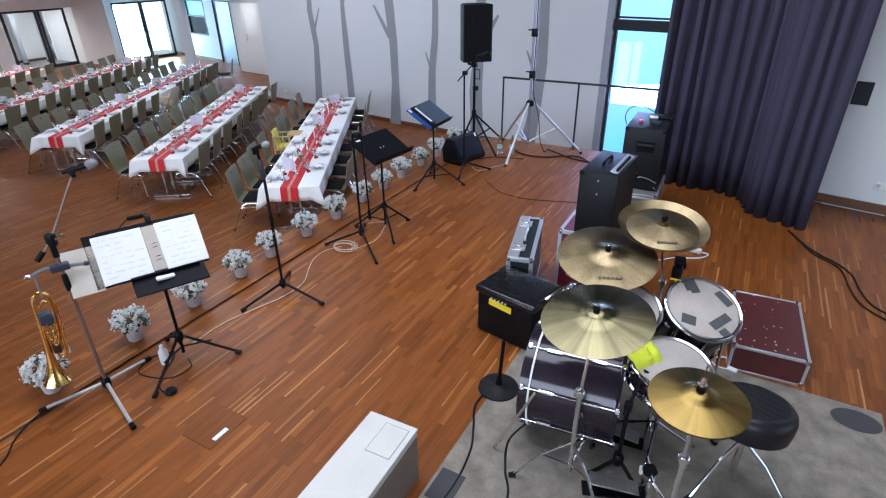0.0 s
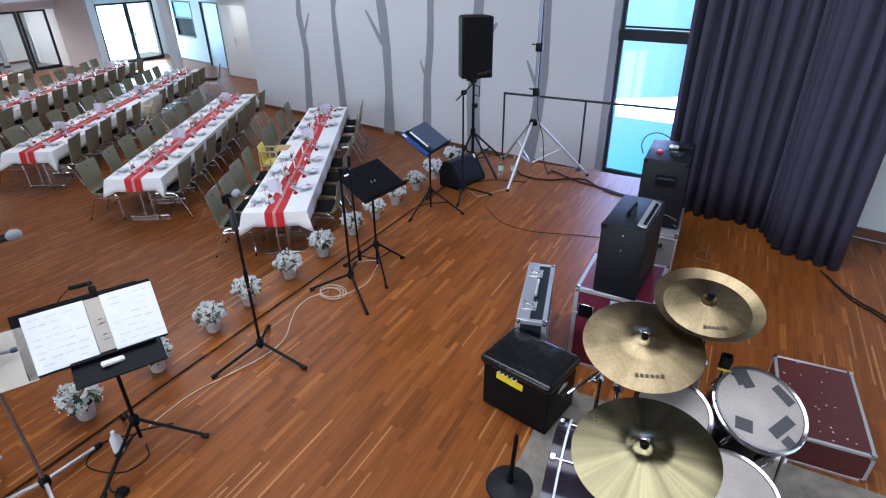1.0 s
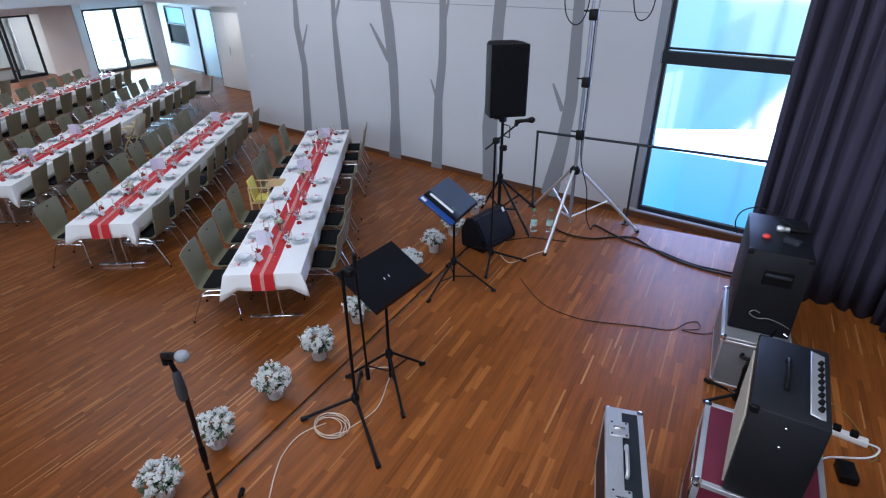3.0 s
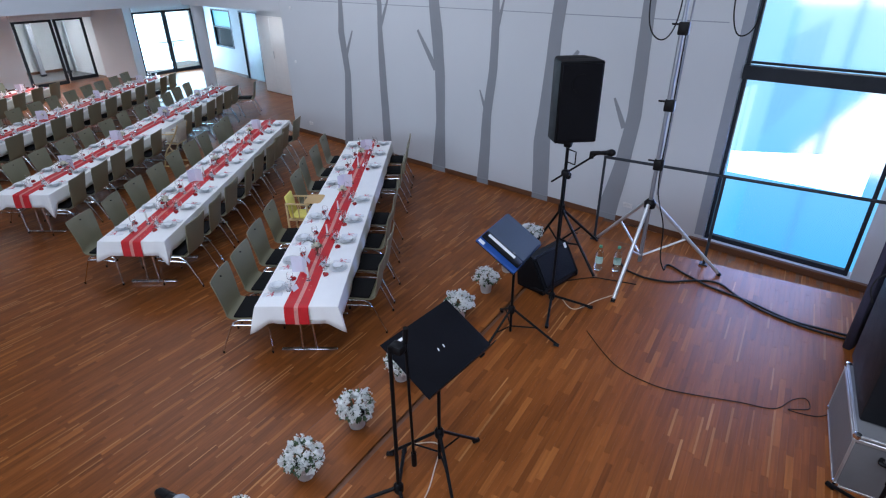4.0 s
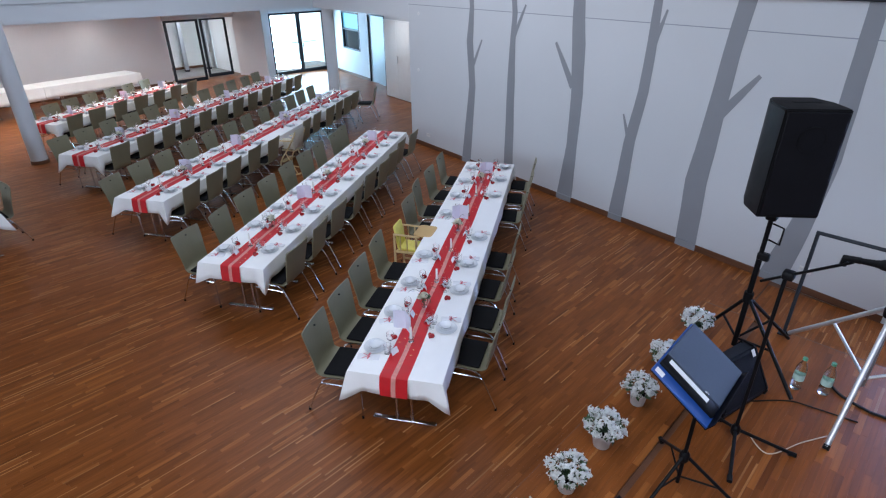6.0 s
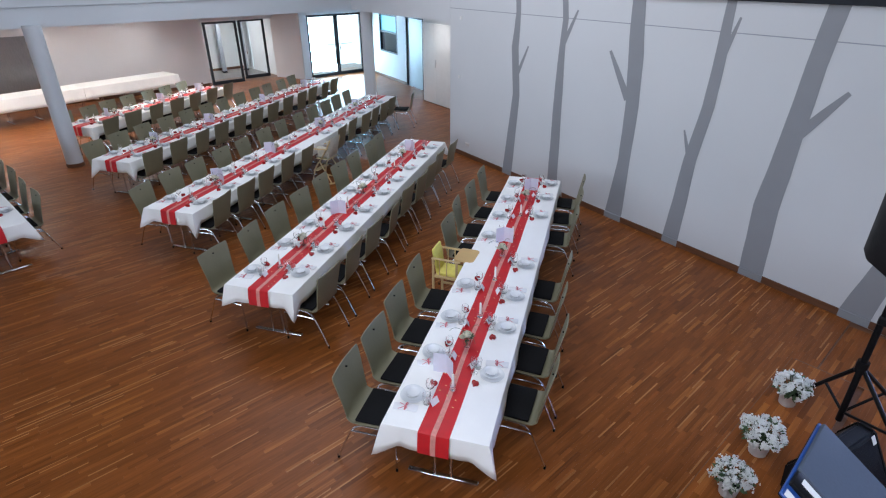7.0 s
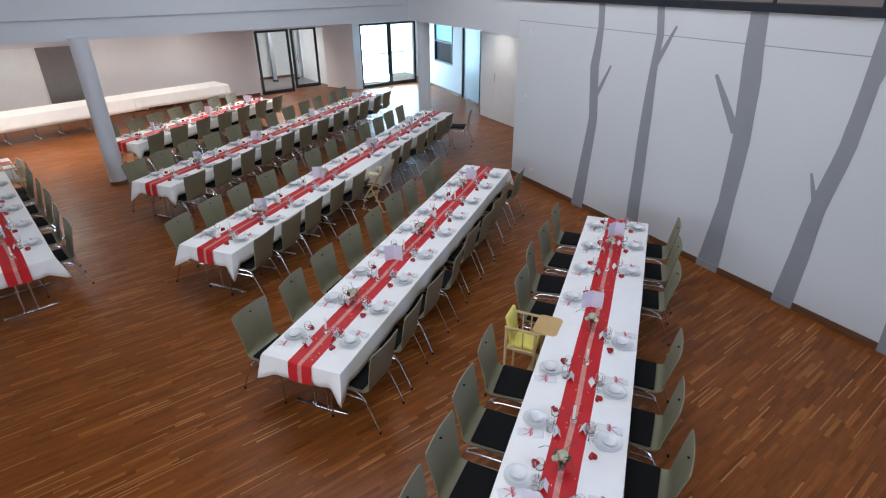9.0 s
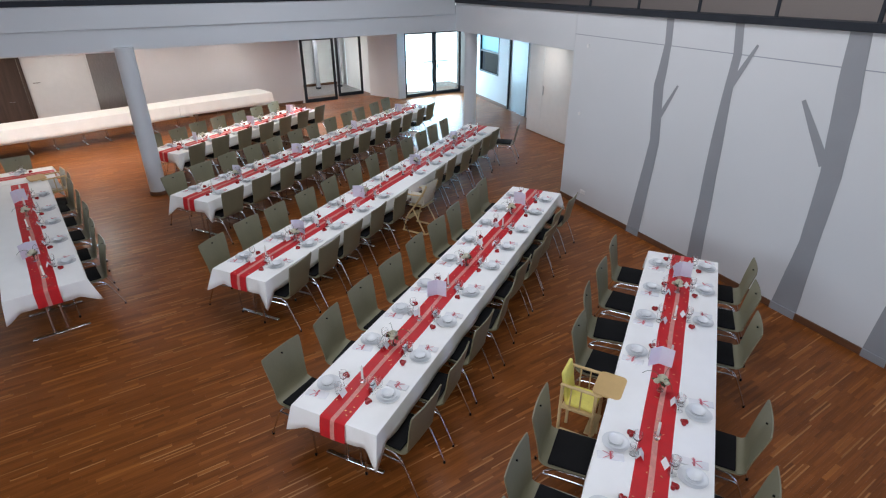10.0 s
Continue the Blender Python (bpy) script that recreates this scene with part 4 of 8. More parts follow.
def make_chair():
    """Stacking chair: one bent plywood shell, black seat pad, chrome tube frame. Faces +y."""
    c = thing("stacking_chair", Matrix.Identity(4), "stacking chair with olive plywood shell, black pad and chrome legs", "chair", "chairs at the tables")
    prof = arc([(0.225, 0.436, 0.20), (0.20, 0.450, 0.215), (0.05, 0.448, 0.222), (-0.14, 0.438, 0.222), (-0.205, 0.452, 0.215), (-0.242, 0.50, 0.208), (-0.258, 0.59, 0.212), (-0.284, 0.735, 0.228), (-0.312, 0.872, 0.240), (-0.321, 0.912, 0.234)], 3)
    bm = bmesh.new()
    rows = []
    m = 8
    th = 0.011
    for k, p in enumerate(prof):
        y, z, w = p
        a = prof[max(k - 1, 0)]
        b2 = prof[min(k + 1, len(prof) - 1)]
        d = Vector((0, b2.x - a.x, b2.y - a.y)).normalized()
        n = Vector((0, d.z, -d.y))
        row = []
        for s in (0, 1):
            for i in range(m + 1):
                u = -1 + 2 * i / m
                dish = -0.012 * (1 - u * u) if z < 0.5 else 0.018 * (u * u - 0.3)
                base = Vector((u * w, y, z)) + (Vector((0, 0, dish)) if z < 0.5 else Vector((0, dish, 0)))
                row.append(bm.verts.new(base + n * (th * s)))
        rows.append(row)
    q = m + 1
    for a, b2 in zip(rows, rows[1:]):
        for i in range(m):
            bm.faces.new((a[i], a[i + 1], b2[i + 1], b2[i]))
            bm.faces.new((a[q + i], b2[q + i], b2[q + i + 1], a[q + i + 1]))
        for i, j in ((0, q), (m, q + m)):
            bm.faces.new((a[i], b2[i], b2[j], a[j]))
    for r in (rows[0], rows[-1]):
        for i in range(m):
            bm.faces.new((r[i], r[i + 1], r[q + i + 1], r[q + i]))
    part("shell", bm, OLIVE, c, "olive laminated plywood shell")
    part("grip_hole", L([(0, 0), (0.008, 0), (0.008, 0.014), (0, 0.014)], 10, pose(0, -0.300, 0.850, -78, 0, 0)), BLACK, c, "small dark screw hole")
    part("seat_pad", B((0, 0.030, 0.463), (0.410, 0.370, 0.026), None, 0.011, 2), PAD, c, "flat black fabric pad")
    for sx in (-1, 1):
        part("leg", T(arc([(sx * 0.216, 0.11, 0.433), (sx * 0.222, 0.18, 0.422), (sx * 0.224, 0.205, 0.37), (sx * 0.226, 0.215, 0.02)], 4), 0.0095, 8), CHROME, c)
        part("leg", T(arc([(sx * 0.216, -0.08, 0.430), (sx * 0.222, -0.145, 0.405), (sx * 0.226, -0.20, 0.33), (sx * 0.230, -0.335, 0.02)], 4), 0.0095, 8), CHROME, c)
        part("seat_rail", T([(sx * 0.216, 0.15, 0.433), (sx * 0.216, -0.11, 0.428)], 0.0090, 8), CHROME, c)
        part("stacking_rail", T(arc([(sx * 0.226, 0.205, 0.36), (sx * 0.238, 0.17, 0.375), (sx * 0.238, -0.13, 0.375), (sx * 0.228, -0.19, 0.345)], 4), 0.0085, 8), CHROME, c)
        for yy in (0.215, -0.335):
            part("foot_cap", L([(0, 0), (0.012, 0), (0.012, 0.03), (0, 0.03)], 8, pose(sx * 0.228, yy, 0)), BLACK, c)
    for yy, zz in ((0.185, 0.405), (0.17, 0.36)):
        part("crossbar", T([(-0.19, yy, zz), (0.19, yy, zz)], 0.0085, 8), CHROME, c)
    return c


base_chair = make_chair()
base_table = make_table()
CHAIR_USED = [False]
TABLE_USED = [False]
crng = random.Random(12)


def put_chair(m, label=""):
    if not CHAIR_USED[0]:
        CHAIR_USED[0] = True
        base_chair.matrix_basis = m
        return base_chair
    return copy_thing(base_chair, m)


def put_table(m):
    if not TABLE_USED[0]:
        TABLE_USED[0] = True
        base_table.matrix_basis = m
        return base_table
    return copy_thing(base_table, m)


def chairs(frame_m, places, sign, dist):
    for s in places:
        a = crng.uniform(-5, 5)
        m = frame_m @ pose(s + crng.uniform(-0.03, 0.03), sign * (dist + crng.uniform(-0.03, 0.04)), 0, 0, 0, (180 if sign > 0 else 0) + a)
        put_chair(m)


def run(a, step, n):
    return [a + i * step for i in range(n)]


# key, middle of the near end, tables, their spacing; laid places on either side; chairs on either side and how far out they stand
ROWS_OF_TABLES = [
    ("A", (-5.325, 5.637), 5, 1.166, [0.35, 0.93, 1.51, 2.17, 3.45, 4.14, 4.79, 5.46], [0.77, 1.46, 2.06, 2.78, 4.26, 4.96, 5.58],
     [0.42, 1.00, 1.57, 2.23, 3.51, 4.20, 4.83, 5.55], [0.80, 1.42, 2.06, 2.78, 4.26, 4.96, 5.58], 0.60, 0.50),
    ("B", (-8.185, 5.60), 5, 1.205, [0.34, 1.07, 1.70, 2.30, 3.01, 3.65, 4.30, 4.94, 5.58], [0.43, 1.03, 1.68, 2.34, 3.03, 3.63, 4.25, 4.97, 5.55],
     [0.40, 1.11, 1.76, 2.42, 3.08, 3.72, 4.38, 5.08, 5.62], [0.40, 1.05, 1.70, 2.36, 3.05, 3.64, 4.27, 4.92, 5.55], 0.545, 0.40),
    ("C", (-11.135, 5.62), 7, 1.2, run(0.40, 0.68, 12), [0.38, 1.05, 1.69, 2.40, 3.05, 4.40, 5.05, 5.70, 6.30, 6.95, 7.55],
     [0.42, 1.08, 1.72, 2.40, 3.06, 3.80, 4.56, 5.28, 5.95, 6.60, 7.30, 7.95], [0.36, 0.95, 1.60, 2.32, 2.92, 4.45, 5.10, 5.75, 6.35, 6.95, 7.55], 0.55, 0.36),
    ("D", (-14.27, 5.64), 7, 1.2, run(0.38, 0.69, 12), run(0.38, 0.69, 12), run(0.45, 0.69, 12), run(0.34, 0.69, 12), 0.60, 0.36),
    ("E", (-17.50, 5.755), 4, 1.2, run(0.40, 0.68, 7), run(0.38, 0.70, 7), run(0.45, 0.67, 7), run(0.34, 0.71, 7), 0.58, 0.36),
]
FRAMES = {}
for key, org, n, step, laid_l, laid_r, left, right, out_l, out_r in ROWS_OF_TABLES:
    fm = pose(org[0], org[1], 0, 0, 0, TANG)
    FRAMES[key] = fm
    ln = n * step
    for i in range(n):
        put_table(fm @ pose(i * step, 0, 0))
    cloth(org, TANG, ln, "white cloth over a long row of tables, corners hanging", len(key) + ord(key))
    runner(org, TANG, ln, ord(key))
    chairs(fm, left, 1, out_l)
    chairs(fm, right, -1, out_r)
# one chair drawn back at the far end of a row
for key, ln in (("C", 8.4),):
    put_chair(FRAMES[key] @ pose(ln - 0.18, -0.66, 0, 0, 0, 12))
# head table
fF = pose(-12.03, 3.63, 0, 0, 0, 184.6)
FRAMES["F"] = fF
for i in range(4):
    put_table(fF @ pose(i * 1.2, 0, 0))
cloth((-12.03, 3.63), 184.6, 4.8, "white cloth over the head row of tables", 71)
runner((-12.03, 3.63), 184.6, 4.72, 71)
chairs(fF, [0.76, 1.50, 2.33, 3.00, 3.78, 4.20], -1, 0.42)
fG = pose(-17.28, 3.78, 0, 0, 0, 273.0)
FRAMES["G"] = fG
for i in range(2):
    put_table(fG @ pose(i * 1.2, 0, 0))
cloth((-17.28, 3.78), 273.0, 2.4, "white cloth over a table set across the head row", 72)
runner((-17.28, 3.78), 273.0, 2.4, 72)
chairs(fG, [0.55, 1.2], -1, 0.62)
# buffet along the west wall
for i in range(7):
    put_table(pose(-21.9, 0.96, 0, 0, 0, 100.2) @ pose(0.05 + i * 1.26, 0, 0))
cloth((-21.9, 0.96), 100.2, 6.30, "long white cloth over the empty buffet tables", 90, 0.46, 0.36, 0.0, 0.15)
cloth((-22.96, 6.86), 100.2, 2.95, "white cloth lapping over the end of the buffet tables", 91, 0.475, 0.33, 0.005, 0.2)


# ---- place settings and table decoration ----
TOP = 0.7535


def lib(ob):
    """Remembers a first piece; the first call of put() moves it, later ones copy it."""
    return [ob, False]


def put(entry, m):
    if not entry[1]:
        entry[1] = True
        entry[0].matrix_basis = m
        return entry[0]
    return copy_thing(entry[0], m)


def heart_bm(r, h):
    bm = bmesh.new()
    n = 22
    rows = []
    for k, (f, z) in enumerate(((0.86, 0.0), (1.0, 0.25), (1.0, 0.6), (0.82, 0.92), (0.4, 1.0))):
        row = []
        for i in range(n):
            t = 2 * math.pi * i / n
            x, y = 16 * math.sin(t) ** 3 / 17, (13 * math.cos(t) - 5 * math.cos(2 * t) - 2 * math.cos(3 * t) - math.cos(4 * t)) / 17
            row.append(bm.verts.new((x * r * f, y * r * f, z * h)))
        rows.append(row)
    for a, b2 in zip(rows, rows[1:]):
        for i in range(n):
            bm.faces.new((a[i], a[(i + 1) % n], b2[(i + 1) % n], b2[i]))
    bm.faces.new(rows[-1])
    bm.faces.new(rows[0][::-1])
    return bm


def make_setting_lib():
    d = {}
    d["plate"] = lib(solo("dinner_plate", L([(0, 0.004), (0.075, 0.004), (0.08, 0.0), (0.085, 0.004), (0.128, 0.016), (0.130, 0.019), (0.127, 0.019), (0.084, 0.009), (0, 0.008)], 28, Matrix.Diagonal((0.82, 0.82, 0.95, 1))), PORCELAIN, I3(), "white porcelain dinner plate on the tablecloth", "plate", "dinner plates"))
    d["soup"] = lib(solo("soup_plate", L([(0, 0.002), (0.06, 0.002), (0.078, 0.018), (0.108, 0.026), (0.110, 0.029), (0.106, 0.029), (0.076, 0.022), (0.058, 0.007), (0, 0.006)], 28, Matrix.Diagonal((0.82, 0.82, 0.95, 1))), PORCELAIN, I3(), "white porcelain soup plate stacked on a dinner plate", "plate", "soup plates"))
    d["cup"] = lib(solo("dessert_bowl", L([(0, 0.004), (0.034, 0.004), (0.036, 0.0), (0.040, 0.004), (0.062, 0.020), (0.072, 0.034), (0.0695, 0.035), (0.058, 0.022), (0.034, 0.009), (0, 0.008)], 26, Matrix.Diagonal((0.86, 0.86, 0.95, 1))), PORCELAIN, I3(), "low white porcelain dessert bowl on stacked plates", "bowl", "dessert bowls"))
    n = thing("napkin", I3(), "folded white napkin tied with a red ribbon", "napkin", "tied napkins")
    bm = bmesh.new()
    box(bm, (0, 0, 0.006), (0.075, 0.20, 0.012), None, 0.005, 2)
    part("fold", bm, PAPER, n)
    bm = bmesh.new()
    box(bm, (0, 0, 0.013), (0.078, 0.014, 0.004), None, 0.001)
    for sx, a in ((-1, 35), (1, -35)):
        tube(bm, arc([(0, 0, 0.015), (sx * 0.02, 0.018, 0.026), (sx * 0.034, 0.004, 0.022), (0, 0, 0.015)], 4), 0.0026, 5)
        tube(bm, arc([(0, 0, 0.015), (sx * 0.02, -0.03, 0.016), (sx * 0.034, -0.055, 0.012)], 4), 0.0024, 5)
    part("bow", bm, BOW, n, "small pink-red ribbon bow")
    d["napkin"] = lib(n)
    d["wine"] = lib(solo("wine_glass", L([(0, 0.0), (0.032, 0.0), (0.033, 0.002), (0.006, 0.006), (0.0035, 0.012), (0.0035, 0.075), (0.012, 0.082), (0.032, 0.105), (0.036, 0.13), (0.032, 0.165), (0.0305, 0.165), (0.034, 0.13), (0.030, 0.107), (0.010, 0.087), (0, 0.085)], 18), GLASS, I3(), "clear stemmed wine glass", "glass", "wine glasses"))
    d["tumbler"] = lib(solo("tumbler", L([(0, 0.0), (0.026, 0.0), (0.028, 0.004), (0.033, 0.095), (0.0315, 0.095), (0.026, 0.010), (0, 0.008)], 18), GLASS, I3(), "clear glass water tumbler beside a plate", "glass", "water tumblers"))
    d["heart"] = lib(solo("heart_candle", heart_bm(0.036, 0.036), HEART, I3(), "small red heart-shaped candle", "candle", "red heart candles"))
    c = thing("name_card", I3(), "white folded name card with a small dark mark", "place card", "name cards")
    bm = bmesh.new()
    v = [bm.verts.new(p) for p in ((-0.042, -0.028, 0), (0.042, -0.028, 0), (0.042, 0.0, 0.05), (-0.042, 0.0, 0.05), (0.042, 0.028, 0), (-0.042, 0.028, 0),
                                   (-0.042, -0.0268, 0), (0.042, -0.0268, 0), (0.042, 0.0, 0.0482), (-0.042, 0.0, 0.0482), (0.042, 0.0268, 0), (-0.042, 0.0268, 0))]
    for q in ((0, 1, 2, 3), (3, 2, 4, 5), (6, 9, 8, 7), (9, 11, 10, 8), (0, 6, 7, 1), (5, 4, 10, 11), (1, 7, 8, 2), (2, 8, 10, 4), (0, 3, 9, 6), (3, 5, 11, 9)):
        bm.faces.new([v[i] for i in q])
    part("card", bm, PAPER, c)
    part("lettering_bar", B((0, 0, 0), (0.042, 0.001, 0.007), pose(0, -0.0155, 0.0235, -29.3, 0, 0)), INK, c)
    d["card"] = lib(c)
    c = thing("table_candle", I3(), "white candle in a clear glass holder", "candle", "table candles")
    part("holder", L([(0, 0), (0.026, 0), (0.03, 0.006), (0.018, 0.014), (0.02, 0.03), (0.026, 0.045), (0.022, 0.046), (0.011, 0.032), (0, 0.03)], 18), GLASS, c, "clear faceted glass holder")
    part("wax", L([(0, 0.03), (0.011, 0.03), (0.0105, 0.16), (0.006, 0.166), (0, 0.166)], 14), WAX, c)
    part("wick", T([(0, 0, 0.164), (0.002, 0, 0.178)], 0.0012, 5), BLACK, c)
    d["candle"] = lib(c)
    c = thing("menu_card", I3(), "pale folded menu card standing upright", "menu card", "menu cards")
    bm = bmesh.new()
    box(bm, (0, 0, 0), (0.12, 0.0015, 0.20), pose(-0.054, 0.024, 0.1005, 0, 0, 26))
    box(bm, (0, 0, 0), (0.12, 0.0015, 0.20), pose(0.054, 0.024, 0.1005, 0, 0, -26))
    part("card", bm, LILAC, c)
    d["menu"] = lib(c)
    return d


def rose(bm_list, centre, r, rng):
    """A half-open rose: cupped petals in three rings round a bud."""
    bm = bm_list
    for ringi, (n, rr, h, tilt) in enumerate(((3, 0.35, 0.9, 10), (5, 0.62, 0.8, 28), (6, 0.9, 0.62, 50))):
        for i in range(n):
            a = 360 * i / n + ringi * 25 + rng.uniform(-8, 8)
            m = Matrix.Translation(centre) @ pose(0, 0, 0, 0, 0, a) @ pose(0, rr * r * 0.45, 0, -tilt, 0, 0)
            w = r * (0.55 + 0.12 * ringi)
            pts = [(-w, 0, -r * 0.5), (0, r * 0.22, -r * 0.55), (w, 0, -r * 0.5), (-w * 1.05, 0, r * 0.2), (0, r * 0.28, r * 0.25), (w * 1.05, 0, r * 0.2), (-w * 0.6, 0, r * h * 0.7), (0, r * 0.12, r * h * 0.85), (w * 0.6, 0, r * h * 0.7)]
            v = [bm.verts.new(m @ Vector(p)) for p in pts]
            for q in ((0, 1, 4, 3), (1, 2, 5, 4), (3, 4, 7, 6), (4, 5, 8, 7)):
                bm.faces.new([v[k] for k in q])


def leaf(bm, m, ln, w):
    pts = [(0, 0, 0), (-w / 2, ln * 0.45, 0.004), (0, ln * 0.5, -0.003), (w / 2, ln * 0.45, 0.004), (0, ln, -0.008)]
    v = [bm.verts.new(m @ Vector(p)) for p in pts]
    for q in ((0, 2, 1), (0, 3, 2), (1, 2, 4), (2, 3, 4)):
        bm.faces.new([v[k] for k in q])


def make_vase():
    rng = random.Random(3)
    c = thing("flower_vase", I3(), "glass vase with cream roses and curved green stems", "vase", "flower vases")
    part("vessel", L([(0, 0), (0.028, 0), (0.03, 0.005), (0.034, 0.05), (0.044, 0.095), (0.041, 0.095), (0.031, 0.05), (0.026, 0.01), (0, 0.008)], 20), GLASS, c, "clear glass vessel")
    bm = bmesh.new()
    for p, r in (((0.0, 0.0, 0.130), 0.048), ((0.046, 0.018, 0.108), 0.030), ((-0.036, 0.030, 0.112), 0.030)):
        rose(bm, Vector(p), r, rng)
    part("blossom", bm, ROSE_WHITE, c, "cream white roses")
    bm = bmesh.new()
    for i in range(16):
        a = rng.random() * 360
        leaf(bm, pose(0, 0, 0.085, 0, 0, a) @ pose(0, 0.012, 0.0, rng.uniform(5, 50), 0, 0), rng.uniform(0.05, 0.085), 0.026)
    for a in (20, 150, 260):
        q = pose(0, 0, 0.08, 0, 0, a)
        tube(bm, [q @ Vector(p) for p in arc([(0, 0, 0), (0, 0.05, 0.09), (0, 0.12, 0.10), (0, 0.17, 0.06)], 4)], 0.0022, 5)
    for k in (-1, 0, 1):
        tube(bm, [(k * 0.008, 0, 0.012), (k * 0.014, 0.006, 0.1)], 0.0025, 5)
    part("greenery", bm, LEAF, c, "dark green leaves and stems")
    return c


LIB = make_setting_lib()
LIB["vase"] = lib(make_vase())
srng = random.Random(21)


def setting(fm, s, sign, v=0.285):
    """One laid place; local +y looks to the table's middle, +x is the guest's right hand."""
    j = lambda a: srng.uniform(-a, a)
    m = fm @ pose(s, sign * v, TOP, 0, 0, (180 if sign > 0 else 0) + j(4))
    put(LIB["plate"], m @ pose(j(0.008), j(0.008), 0))
    put(LIB["soup"], m @ pose(j(0.006), j(0.006), 0.0085))
    put(LIB["cup"], m @ pose(j(0.008), j(0.008), 0.0135))
    put(LIB["napkin"], m @ pose(0.15, -0.005 + j(0.01), 0, 0, 0, 8 + j(12)))
    put(LIB["wine"], m @ pose(-0.025 + j(0.012), 0.148 + j(0.008), 0))
    put(LIB["tumbler"], m @ pose(0.055 + j(0.012), 0.138 + j(0.008), 0))
    put(LIB["heart"], m @ pose(-0.155 + j(0.02), 0.105 + j(0.02), 0, 0, 0, srng.random() * 360))
    put(LIB["card"], m @ pose(0.05 + j(0.03), 0.19, 0.004, 0, 0, j(25)))


def decorate(key, ln, first=0.5):
    fm = FRAMES[key]
    s = first
    while s < ln - 0.2:
        put(LIB["candle"], fm @ pose(s, srng.uniform(-0.03, 0.03), TOP + 0.003))
        if s + 0.62 < ln - 0.15:
            put(LIB["vase"], fm @ pose(s + 0.60, srng.uniform(-0.01, 0.05), TOP + 0.003, 0, 0, srng.random() * 360))
        if s + 1.2 < ln:
            put(LIB["candle"], fm @ pose(s + 1.1, srng.uniform(-0.03, 0.03), TOP + 0.003))
        s += 1.86
    for s, v in MENUS[key]:
        put(LIB["menu"], fm @ pose(s, v, TOP + 0.003, 0, 0, 270 + srng.uniform(-25, 25)))


MENUS = {"A": [(0.64, 0.11), (3.30, 0.06), (5.20, -0.02)], "B": [(2.10, 0.04), (5.22, 0.05)], "C": [(1.28, 0.08), (2.86, 0.08), (4.85, 0.06), (6.83, 0.10)],
         "D": [(1.22, 0.08), (2.88, 0.03), (5.1, 0.06), (7.3, 0.05)], "E": [(0.9, 0.05), (2.7, 0.06), (4.2, 0.04)], "F": [(1.12, 0.06), (3.64, 0.03)]}
for key, org, n, step, laid_l, laid_r, *seats in ROWS_OF_TABLES:
    for s in laid_l:
        setting(FRAMES[key], s, 1)
    for s in laid_r:
        setting(FRAMES[key], s, -1)
    decorate(key, n * step)
for s in [0.65, 1.46, 2.28, 2.94, 3.77]:
    setting(FRAMES["F"], s, -1)
decorate("F", 4.6, 0.35)
setting(FRAMES["G"], 0.5, -1)


# high chairs
TRAY_WOOD = mat("tan_beech_board", (0.60, 0.40, 0.17), 0.4, vary=0.10, scale=5, stretch=(1, 1, 8))


def high_chair(m, pad, label):
    c = thing("high_chair", m, label, "high chair", "high chairs")
    for sx in (-1, 1):
        part("leg", B((sx * 0.175, 0.14, 0.375), (0.028, 0.030, 0.75), None, 0.005), LIGHT_WOOD, c)
        part("leg", B((sx * 0.175, -0.19, 0.375), (0.028, 0.030, 0.75), None, 0.005), LIGHT_WOOD, c)
        part("armrest", B((sx * 0.175, -0.01, 0.762), (0.032, 0.40, 0.022), None, 0.006), LIGHT_WOOD, c)
        part("side_rail", B((sx * 0.175, -0.02, 0.50), (0.020, 0.32, 0.032), None, 0.004), LIGHT_WOOD, c)
        part("side_rail", B((sx * 0.175, -0.02, 0.22), (0.020, 0.32, 0.030), None, 0.004), LIGHT_WOOD, c)
        for yy in (-0.1, 0.0):
            part("spindle", B((sx * 0.175, yy, 0.634), (0.014, 0.014, 0.24), None, 0.003), LIGHT_WOOD, c)
    part("seat_board", B((0, -0.02, 0.50), (0.33, 0.32, 0.02), None, 0.005), LIGHT_WOOD, c)
    part("foot_board", B((0, 0.12, 0.26), (0.33, 0.10, 0.018), None, 0.005), LIGHT_WOOD, c)
    part("back_rail", B((0, -0.19, 0.70), (0.33, 0.022, 0.035), None, 0.005), LIGHT_WOOD, c)
    part("seat_cushion", B((0, -0.01, 0.53), (0.30, 0.29, 0.045), None, 0.02, 3), pad, c, "soft cushion")
    part("back_cushion", B((0, 0, 0.17), (0.28, 0.04, 0.35), None, 0.02, 3), pad, c, "soft padded backrest", pose(0, -0.15, 0.53, 10, 0, 0))
    bm = B((0, 0.225, 0.784), (0.36, 0.27, 0.018))
    upright = [e for e in bm.edges if abs(e.verts[0].co.z - e.verts[1].co.z) > 0.01]
    bmesh.ops.bevel(bm, geom=upright, offset=0.055, segments=5, profile=0.5, affect="EDGES")
    part("tray", bm, TRAY_WOOD, c, "tan wooden tray with rounded corners")
    return c


high_chair(FRAMES["A"] @ pose(2.86, 0.645, 0, 0, 0, 176) @ Matrix.Diagonal((0.92, 0.92, 0.955, 1)), YELLOW_PAD, "pale wooden high chair with yellow cushions at the table")
BEIGE_PAD = mat("beige_fabric", (0.55, 0.50, 0.40), 0.85, vary=0.1, scale=12)
QUILT = mat("cream_quilted_fabric", (0.66, 0.61, 0.50), 0.85, vary=0.10, scale=18, bump=0.06)


